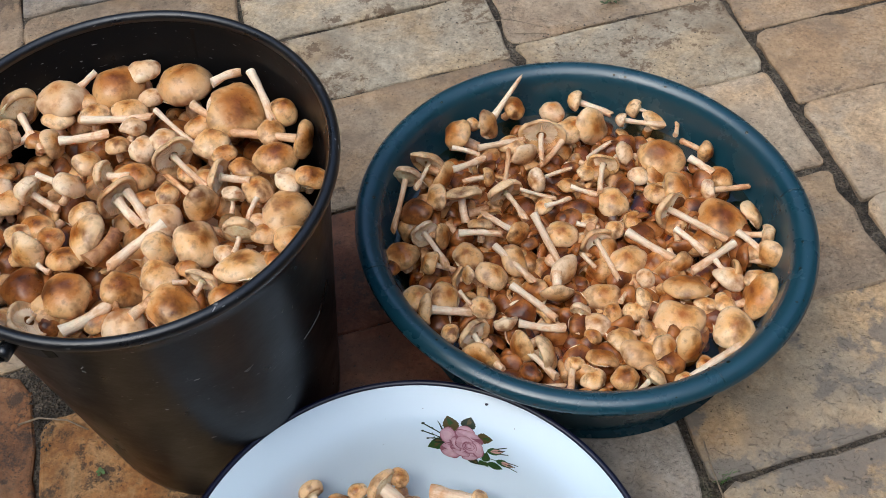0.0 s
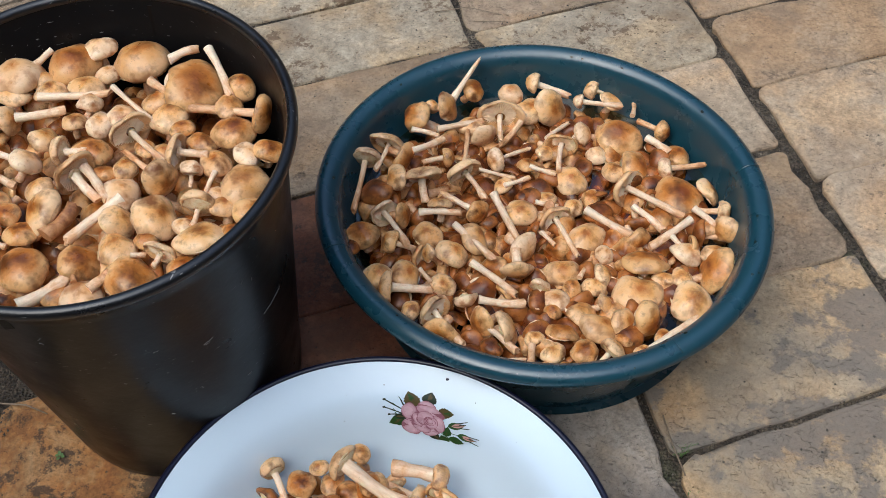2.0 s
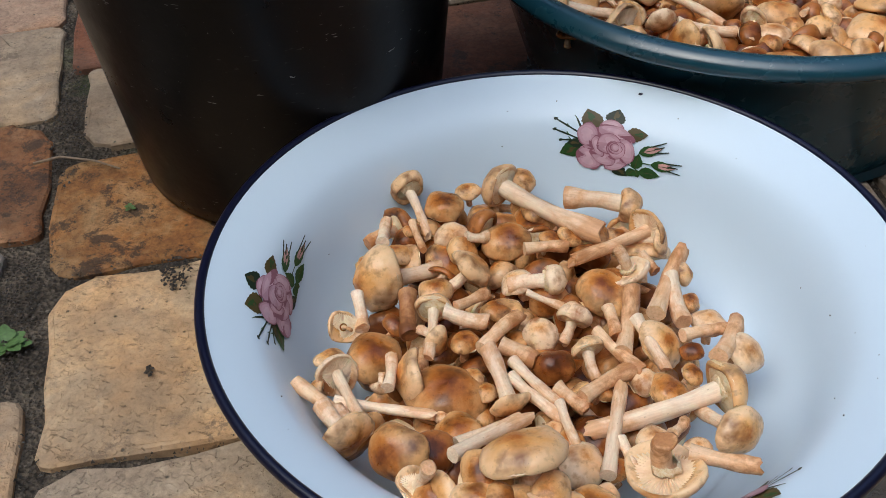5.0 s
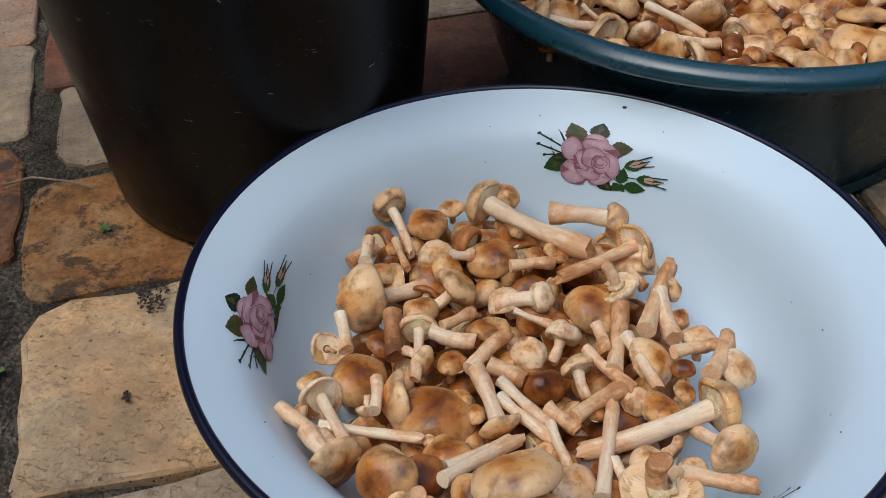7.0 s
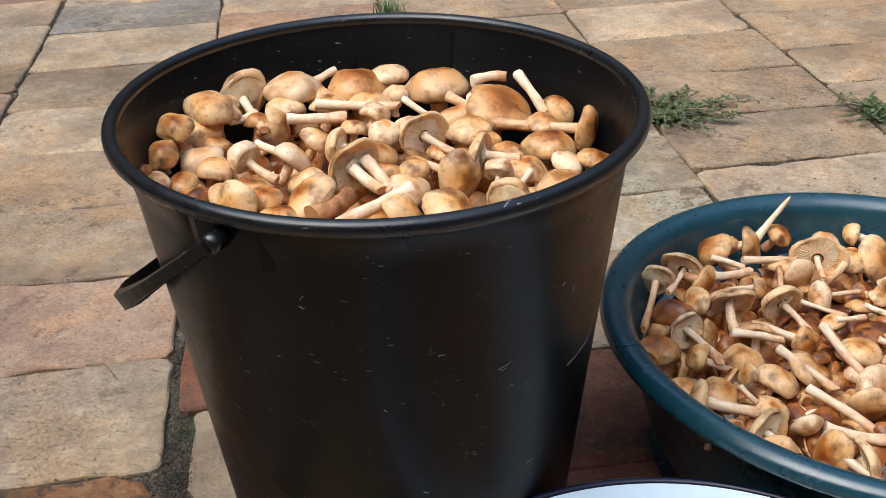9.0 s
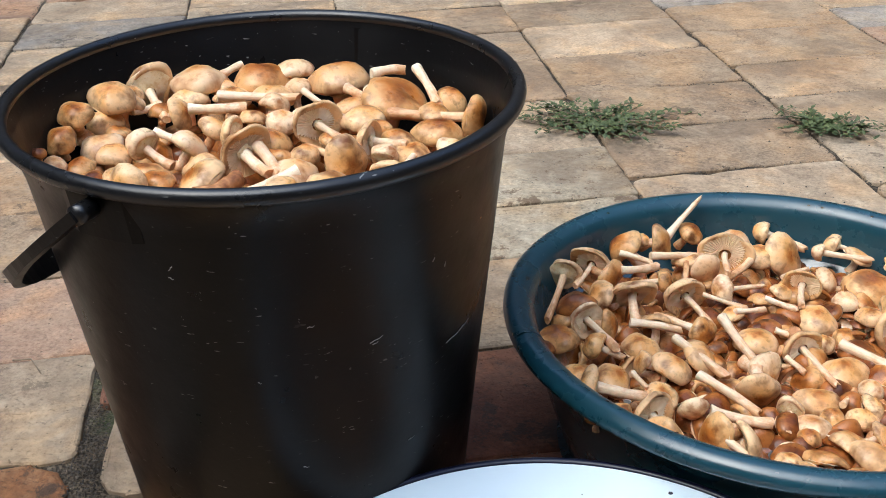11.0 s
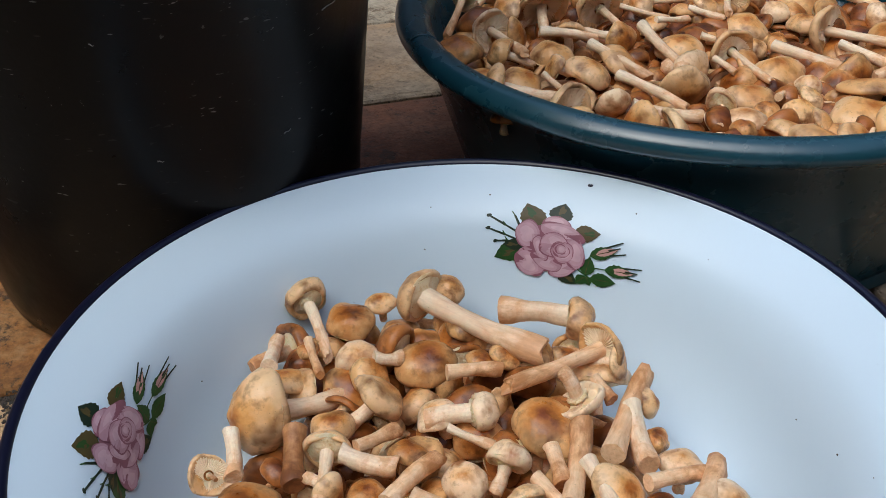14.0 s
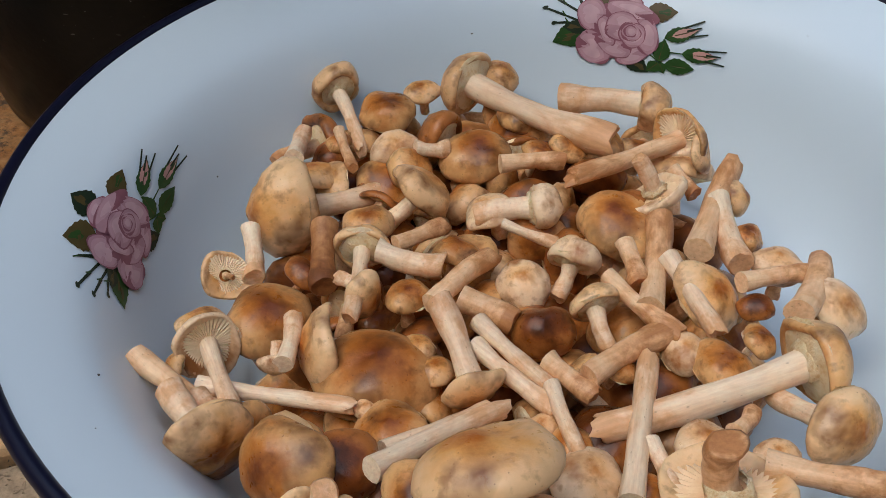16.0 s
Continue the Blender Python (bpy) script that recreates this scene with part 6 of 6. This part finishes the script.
mushroom(BOWL, (0.3323, 0.7313, 0.0679), 0.0117, (0.08, -0.14, 0.99), 0.0188, 0.0035, "c", "t")
stalk(BOWL, (0.3216, 0.7329, 0.0678), (0.3650, 0.7369, 0.0720), 0.0028, "p")
mushroom(BOWL, (0.3019, 0.7619, 0.0537), 0.0119, (0.19, -0.61, 0.77), 0.0219, 0.0036, "c", "o")
stalk(BOWL, (0.3148, 0.7547, 0.0670), (0.3408, 0.7978, 0.0509), 0.0036, "p")
mushroom(BOWL, (0.3477, 0.7534, 0.0808), 0.0186, (-0.31, 0.29, 0.90), 0.0158, 0.0048, "f", "t")
mushroom(BOWL, (0.3852, 0.7607, 0.0510), 0.0058, (0.13, -0.35, 0.93), 0.0086, 0.0028, "b", "p")
mushroom(BOWL, (0.3624, 0.7417, 0.0692), 0.0101, (0.13, -0.35, 0.93), 0.0168, 0.0030, "c", "t")
mushroom(BOWL, (0.3809, 0.7432, 0.0615), 0.0146, (0.02, 0.11, 0.99), 0.0195, 0.0044, "f", "n")
mushroom(BOWL, (0.3332, 0.7437, 0.0685), 0.0127, (0.13, -0.35, 0.93), 0.0201, 0.0038, "c", "n")
mushroom(BOWL, (0.3439, 0.7315, 0.0700), 0.0094, (0.69, -0.10, 0.72), 0.0204, 0.0028, "c", "n")
mushroom(BOWL, (0.4062, 0.7534, 0.0466), 0.0114, (0.13, -0.35, 0.93), 0.0200, 0.0034, "c", "n")
mushroom(BOWL, (0.3747, 0.7386, 0.0612), 0.0123, (0.13, -0.35, 0.93), 0.0164, 0.0037, "c", "t")
mushroom(BOWL, (0.3504, 0.7330, 0.0655), 0.0112, (0.13, -0.35, 0.93), 0.0209, 0.0033, "c", "t")
stalk(BOWL, (0.3917, 0.7438, 0.0568), (0.4103, 0.7547, 0.0489), 0.0034, "p")
mushroom(BOWL, (0.3128, 0.7344, 0.0598), 0.0097, (-0.13, -0.58, 0.81), 0.0161, 0.0029, "c", "n")

GRIT = leaf_material("soil_grit", (0.02, 0.016, 0.011), (0.15, 0.12, 0.085))


# ---- plants and litter in the joints ----
def foliage(name, x, y, spread, runs, leaves, size, label, mat, flat=0.35, seed=0):
    """A low weed: runners that spread over the pavers, set with small leaves."""
    rng = random.Random(seed)
    top = thing(name, x, y, -0.002, label, "weed", "weeds in the joints")
    sv, sf, lv, lf = [], [], [], []
    for k in range(runs):
        a, ln = rng.uniform(0, 6.28), spread * rng.uniform(0.35, 1.0)
        ca, sa = math.cos(a) * (1.25 if name == "weed" else 1), math.sin(a) * 0.75
        pts, bend, rise = [], rng.uniform(-0.6, 0.6), rng.uniform(0.3, 1.0) * flat
        for i in range(7):
            t = i / 6
            pts.append((ln * t * (ca - bend * t * sa), ln * t * (sa + bend * t * ca), 0.003 + rise * ln * t * (1.15 - t) + 0.004 * t))
        v, f = tube(pts, 0.0009, 5, taper=0.5)
        sf += [tuple(len(sv) + i for i in q) for q in f]
        sv += [tuple(p) for p in v]
        for _ in range(leaves):
            t = rng.uniform(0.15, 1.0)
            i = min(5, int(t * 6))
            g = t * 6 - i
            p = Vector(pts[i]).lerp(Vector(pts[i + 1]), g)
            b = rng.uniform(0, 6.28)
            d = Vector((math.cos(b), math.sin(b), rng.uniform(-0.1, 0.9))).normalized()
            sd = d.cross(Vector((0, 0, 1))).normalized()
            s = size * rng.uniform(0.6, 1.3)
            o = len(lv)
            tip = Vector((0, 0, -0.12 * s))
            lv += [tuple(q) for q in (p, p + d * s * 0.5 + sd * s * 0.24, p + d * s * 0.55 + Vector((0, 0, 0.05 * s)), p + d * s * 0.5 - sd * s * 0.24, p + d * s + tip)]
            lf += [(o, o + 2, o + 1), (o, o + 3, o + 2), (o + 1, o + 2, o + 4), (o + 2, o + 3, o + 4)]
    tagged(part("stem", mesh_of("stem", sv, sf, TWIG), top), kind="stuff")
    tagged(part("foliage", mesh_of("foliage", lv, lf, mat, False), top), kind="stuff")
    return top


foliage("weed", 0.1489, 1.8221, 0.098, 60, 22, 0.0100, "straggling grey-green weed spreading from a paver joint", LEAF, 0.4, 3)
foliage("weed", 0.4233, 1.8840, 0.064, 36, 20, 0.0095, "small grey-green weed in a paver joint", LEAF, 0.4, 4)
foliage("weed", 0.0802, 1.8132, 0.06, 12, 8, 0.007, "thin trailing weed with dry runners on the pavers", LEAF, 0.2, 6)
foliage("weed", 0.3835, 1.6368, 0.02, 6, 5, 0.006, "tiny weed sprouting between two pavers", LEAF, 0.4, 9)


def rosette(x, y, r, count, seed, label):
    """A young plant with a whorl of rounded leaves."""
    rng = random.Random(seed)
    top = thing("seedling", x, y, -0.004, label, "plant")
    for k in range(count):
        a = k * 2.4 + rng.uniform(-0.3, 0.3)
        d, s = Vector((math.cos(a), math.sin(a), 0)), Vector((-math.sin(a), math.cos(a), 0))
        ln, w, up = r * rng.uniform(0.7, 1.05) * (1 - 0.4 * k / count), r * 0.19, rng.uniform(0.15, 0.35) + 0.5 * k / count
        v, f = [], []
        for i in range(7):
            t = i / 6
            wd = w * (0.25 + 1.1 * math.sin(math.pi * min(1, t * 1.02) ** 1.5)) if t > 0.25 else w * 0.18
            z = 0.004 + ln * up * t * (1.25 - 0.75 * t)
            for q in (-1, 0, 1):
                v.append(tuple(d * (ln * t) + s * (wd * q) + Vector((0, 0, z - 0.12 * wd * (1 - abs(q))))))
        for i in range(6):
            for q in range(2):
                f.append((i * 3 + q, i * 3 + q + 1, i * 3 + q + 4, i * 3 + q + 3))
        part("leaf", mesh_of("leaf", v, f, GREEN), top)
    return top


rosette(0.0149, 0.8228, 0.0165, 14, 2, "small bright green seedling rooted in the soil joint")
rosette(0.0252, 0.9609, 0.006, 5, 7, "tiny green sprout beside the orange paver")


def tuft(x, y, n, h, seed, label):
    """A tuft of grass blades."""
    rng = random.Random(seed)
    v, f = [], []
    for _ in range(n):
        a, ln, b = rng.uniform(0, 6.28), h * rng.uniform(0.5, 1.0), rng.uniform(0.3, 1.1)
        o = len(v)
        px, py = rng.gauss(0, 0.22 * h), rng.gauss(0, 0.22 * h)
        for i in range(5):
            t = i / 4
            wd = 0.0011 * (1 - t * 0.9)
            cx, cy, z = px + math.cos(a) * b * ln * t * t * 0.8, py + math.sin(a) * b * ln * t * t * 0.8, ln * t * (1 - 0.3 * b * t)
            v += [(cx - math.sin(a) * wd, cy + math.cos(a) * wd, z), (cx + math.sin(a) * wd, cy - math.cos(a) * wd, z)]
        f += [(o + 2 * i, o + 2 * i + 1, o + 2 * i + 3, o + 2 * i + 2) for i in range(4)]
    ob = new("grass_tuft", mesh_of("grass", v, f, GREEN))
    ob.matrix_basis = pose(x, y, -0.006)
    return tagged(ob, label, "grass", kind="stuff")


tuft(-0.3379, 2.1339, 90, 0.05, 1, "fresh green grass tuft growing in a far joint")
tuft(0.6211, 2.0401, 70, 0.04, 2, "green grass tuft in a joint between tan pavers")
tuft(0.5515, 1.0557, 26, 0.012, 3, "short green moss and grass in a joint")
tuft(0.5650, 1.0156, 18, 0.010, 4, "short green moss and grass in a joint")


def twig(name, pts, r, label, mat=None):
    v, f = tube(pts, r, 6, taper=0.6)
    return tagged(new(name, mesh_of(name, v, f, mat or TWIG)), label, name)


twig("root", [(-0.0686, 0.9902, 0.002), (-0.0506, 0.9988, 0.005), (-0.0251, 1.0023, 0.003), (-0.0012, 0.9965, 0.004)], 0.0011, "thin dry root lying across the soil joint")
twig("root", [(-0.2206, 1.1486, 0.002), (-0.2052, 1.1540, 0.003), (-0.1833, 1.1383, 0.002)], 0.0008, "thin pale dry root on the red paver")
twig("twig", [(0.5299, 1.0960, -0.002), (0.5394, 1.0656, 0.002), (0.5558, 1.0306, 0.0)], 0.0011, "thin brown twig lying in the joint")
twig("root", [(0.2337, 1.5782, 0.002), (0.2699, 1.5899, 0.003), (0.3120, 1.5831, 0.002), (0.3176, 1.5723, 0.002), (0.2812, 1.5671, 0.002)], 0.0006, "thin curled dry root on a cream paver")


def crumbs(x, y, spread, n, lo, hi, seed, label, name="soil_crumbs", wide=1.0):
    """A patch of loose crumbs."""
    rng = random.Random(seed)
    v, f = [], []
    for _ in range(n):
        s, a, q = rng.uniform(lo, hi), rng.uniform(0, 6.28), spread * math.sqrt(rng.random())
        o = len(v)
        w = V * (q * math.cos(a) * 1.7) + U * (q * math.sin(a) * wide)
        cx, cy = x + w.x, y + w.y
        for dx, dy, dz in ((1, 0, 0), (0, 1, 0), (-1, 0, 0), (0, -1, 0), (0, 0, 0.8), (0, 0, -0.5)):
            v.append((cx + dx * s * rng.uniform(0.6, 1.3), cy + dy * s * rng.uniform(0.6, 1.3), 0.001 + dz * s + s * 0.3))
        f += [(o + i, o + (i + 1) % 4, o + 4) for i in range(4)] + [(o + (i + 1) % 4, o + i, o + 5) for i in range(4)]
    return tagged(new(name, mesh_of(name, v, f, DEBRIS, False)), label, "soil crumbs", kind="stuff")


crumbs(0.0879, 0.9049, 0.010, 150, 0.0005, 0.0016, 1, "clump of black soil crumbs lying on the joint")
crumbs(0.1118, 0.8223, 0.003, 14, 0.0008, 0.0018, 2, "dark crumb stuck on the cream paver")
crumbs(0.2290, 1.5620, 0.05, 50, 0.0005, 0.0014, 3, "scattered dark dirt crumbs on the pavers")
crumbs(0.4472, 1.5931, 0.06, 60, 0.0005, 0.0014, 4, "scattered dark dirt crumbs on the pavers")
crumbs(0.3768, 1.8560, 0.15, 50, 0.0006, 0.0016, 5, "scattered dark dirt crumbs on the pavers")
crumbs(-0.0707, 1.0452, 0.05, 420, 0.0004, 0.0013, 6, "loose soil crumbs in the wide joint", wide=0.25)
crumbs(0.0099, 0.8410, 0.035, 300, 0.0004, 0.0013, 7, "loose soil crumbs round the seedling", wide=0.35)

# ---- unseen dark walls, added all round to block light from the low sky ----
blocker = Mat("sky_blocker", 0.9)
pco = blocker.coords(False)
blocker.colour(blocker.ramp(blocker.noise(pco, 1.5, 6, 0.6), (0.3, (0.07, 0.06, 0.05)), (0.7, (0.12, 0.10, 0.08))))
BLOCKER = blocker.bump(blocker.noise(pco, 40.0, 5, 0.6), 0.3, 0.004).m
for name, x, y, sx, sy in (("wall_north", 0.3, 4.6, 6.4, 0.25), ("wall_south", 0.3, -2.1, 6.4, 0.25), ("wall_west", -2.9, 1.25, 0.25, 6.45), ("wall_east", 3.5, 1.25, 0.25, 6.45)):
    bm = bmesh.new()
    bmesh.ops.create_cube(bm, size=1.0, matrix=Matrix.Translation((x, y, 1.75)) @ Matrix.Diagonal((sx, sy, 3.6, 1)))
    me = bpy.data.meshes.new(name)
    bm.to_mesh(me)
    bm.free()
    me.materials.append(BLOCKER)
    tagged(new(name, me), "unseen plain brown wall added to block low sky light", "wall", kind="structure")

# ---- pavement: old fired brick pavers in straight strips, each strip with its own joints ----
pavement = thing("pavement", 0.3, 1.2, 0.0, "old sand-coloured brick pavers with soil joints", "pavement", kind="structure")
lay = random.Random(12)


def paver(u0, u1, v0, v1, kind, skew=(0, 0, 0, 0), drop=0.0):
    """One paver between two lines along each way; skew shifts its four corners along v."""
    g = 0.0016 if v0 < 1.3 else 0.0010
    gu = g if u1 < 0.7 else g - 0.0022
    if v0 > 1.15:
        u0, u1 = u0 - 0.0022, u1 + 0.0022
    if u0 > 0.6:
        u0, u1 = u0 - 0.0012, u1 + 0.0012
    u0, u1, v0, v1 = u0 + gu, u1 - gu, v0 + g, v1 - g
    worn = v0 < 1.2 and u0 < 0.5
    quad = [(u0, v0 + skew[0]), (u1, v0 + skew[1]), (u1, v1 + skew[2]), (u0, v1 + skew[3])]
    pts = []
    for i in range(4):
        a, b, c = quad[i - 1], quad[i], quad[(i + 1) % 4]
        la, lc = math.dist(a, b), math.dist(c, b)
        cut = lay.uniform(0.003, 0.009) if lay.random() < 0.8 else lay.uniform(0.010, 0.022)
        cut *= 1.9 if worn else 1.0
        p = (b[0] + (a[0] - b[0]) * cut / la, b[1] + (a[1] - b[1]) * cut / la)
        q = (b[0] + (c[0] - b[0]) * cut / lc, b[1] + (c[1] - b[1]) * cut / lc)
        m = (b[0] * 0.35 + (p[0] + q[0]) * 0.325, b[1] * 0.35 + (p[1] + q[1]) * 0.325)
        pts += [p, m, q]
        m = 8 if lc > 0.18 else 4
        ph = lay.uniform(0, 50)
        for t in [(j + 1) / (m + 1) for j in range(m)]:
            t += lay.uniform(-0.03, 0.03)
            e = (b[0] + (c[0] - b[0]) * t, b[1] + (c[1] - b[1]) * t)
            w = (0.0075 if worn else 0.0035) * noise.noise((t * lc * 22, ph, 0)) + lay.uniform(-0.0011, 0.0005) - (lay.uniform(0.002, 0.005) if lay.random() < 0.07 else 0)
            w *= 1 if i in (1, 2) else -1
            pts.append((e[0] + w * (lc < 0.18), e[1] + w * (lc >= 0.18)))
    cu, cv = (u0 + u1) / 2, (v0 + v1) / 2
    tilt = (lay.uniform(-0.008, 0.008), lay.uniform(-0.012, 0.012))
    h = lay.uniform(-0.0015, 0.0) - drop
    n = len(pts)
    verts = []
    for shrink, z in ((0.0042, 0.0), (0.0016, -0.0006), (0.0, -0.0024), (-0.001, -0.03)):
        for u, v in pts:
            du, dv = u - cu, v - cv
            k = 1 - shrink / math.hypot(du, dv)
            ku, kv = cu + du * k, cv + dv * (1 - shrink / max(0.03, abs(dv)) * (abs(dv) > 0.03))
            w = U * (ku - cu) + V * (kv - cv)
            verts.append((w.x, w.y, z + (tilt[0] * du + tilt[1] * dv if z > -0.02 else 0) + h + lay.uniform(-0.0004, 0.0004)))
    faces = [tuple(range(n))]
    for j in range(3):
        faces += [(j * n + i, (j + 1) * n + i, (j + 1) * n + (i + 1) % n, j * n + (i + 1) % n) for i in range(n)]
    ob = part("paver", mesh_of("paver", verts, faces, BRICK[kind], False), pavement)
    w = U * cu + V * cv
    ob.matrix_basis = pose(w.x - 0.3, w.y - 1.2, 0)


# each strip: its two edges, and the joints between its pavers where they are not at the usual spacing
STRIPS = [
    (-0.914, -0.665, [0.678], ""),
    (-0.649, -0.400, [0.729], ""),
    (-0.384, -0.135, [0.688], ""),
    (-0.119, 0.136, [0.660, 0.804, 0.952, 1.102, 1.255, 1.406, 1.560, 1.722, 1.828, 1.953, 2.141], ""),
    (0.143, 0.409, [0.544, 0.680, 0.825, 0.971, 1.124, 1.277, 1.436, 1.596, 1.752, 1.912, 2.086], "tan grey rust cream pink tan tan cream tan cream"),
    (0.413, 0.671, [0.479, 0.618, 0.780, 0.917, 1.042, 1.183, 1.337, 1.494, 1.654, 1.817, 1.983], "cream straw orange cream red red tan grey grey tan"),
    (0.677, 0.957, [0.493, 0.635, 0.774, 0.919, 1.068, 1.230, 1.347, 1.494, 1.671, 1.839, 1.999, 2.162], "grey grey red red tan grimy grimy cream tan tan tan"),
    (0.966, 1.215, [0.409, 0.545, 0.679, 0.822, 0.969, 1.115, 1.250, 1.393, 1.538, 1.687, 1.849, 2.006, 2.159], "tan stained stained tan cream grimy cream tan tan tan cream tan"),
    (1.226, 1.480, [0.527, 0.656, 0.787, 0.920, 1.056, 1.177, 1.326, 1.486, 1.611, 1.753, 1.917, 2.071], "tan tan cream cream tan tan cream tan tan tan tan"),
    (1.490, 1.735, [0.597, 0.726, 0.868, 1.003, 1.152, 1.303, 1.446, 1.547, 1.683, 1.880, 1.997], ""),
    (1.751, 2.000, [0.716], ""),
    (2.016, 2.265, [0.656], ""),
    (2.281, 2.531, [0.696], ""),
]
for u0, u1, joints, kinds in STRIPS:
    joints, kinds = list(joints), kinds.split()
    while joints[-1] < 2.9:
        joints.append(joints[-1] + lay.uniform(0.141, 0.155))
    below = []
    while joints[0] > 0.15:
        joints.insert(0, joints[0] - lay.uniform(0.141, 0.155))
        below.append(0)
    for i, (a, b) in enumerate(zip(joints, joints[1:])):
        k = i - len(below)
        kind = kinds[k] if 0 <= k < len(kinds) else lay.choice(("tan", "tan", "cream", "cream", "tan", "grey", "pink"))
        e0, e1 = u0, u1
        if abs(u0 - 0.143) < 0.01 and abs(a - 0.680) < 0.01:
            e1 = u1 - 0.022
        if abs(u0 - 0.413) < 0.01 and abs(a - 0.917) < 0.01:
            e0, a = u0 + 0.014, a + 0.010
        s = [lay.uniform(-0.004, 0.004) for _ in range(4)]
        paver(e0 + lay.uniform(-0.002, 0.003), e1 + lay.uniform(-0.003, 0.002), a, b, kind, s)


def grit():
    """Loose soil, sand and moss crumbs lying in the joints."""
    rng = random.Random(31)
    v, f = [], []
    for u0, u1, joints, kinds in STRIPS[3:10]:
        spots = [(u1 + rng.gauss(0.003, 0.0035), rng.uniform(0.5, 2.4)) for _ in range(1300)]
        spots += [(rng.uniform(u0, u1), rng.choice(joints) + rng.gauss(0, 0.0022)) for _ in range(900)]
        for u, w in spots:
            p, s, o = U * u + V * w, rng.uniform(0.0005, 0.0019) * rng.uniform(0.5, 1.0), len(v)
            for dx, dy, dz in ((1, 0, 0), (-0.5, 0.87, 0), (-0.5, -0.87, 0), (0, 0, 0.8)):
                v.append((p.x + dx * s * rng.uniform(0.6, 1.4), p.y + dy * s * rng.uniform(0.6, 1.4), -0.0032 + dz * s + rng.uniform(0, 0.0012)))
            f += [(o, o + 1, o + 3), (o + 1, o + 2, o + 3), (o + 2, o, o + 3)]
    return tagged(new("joint_grit", mesh_of("joint_grit", v, f, GRIT, False)), "loose soil grit and moss crumbs in the paver joints", "grit", kind="stuff")


grit()
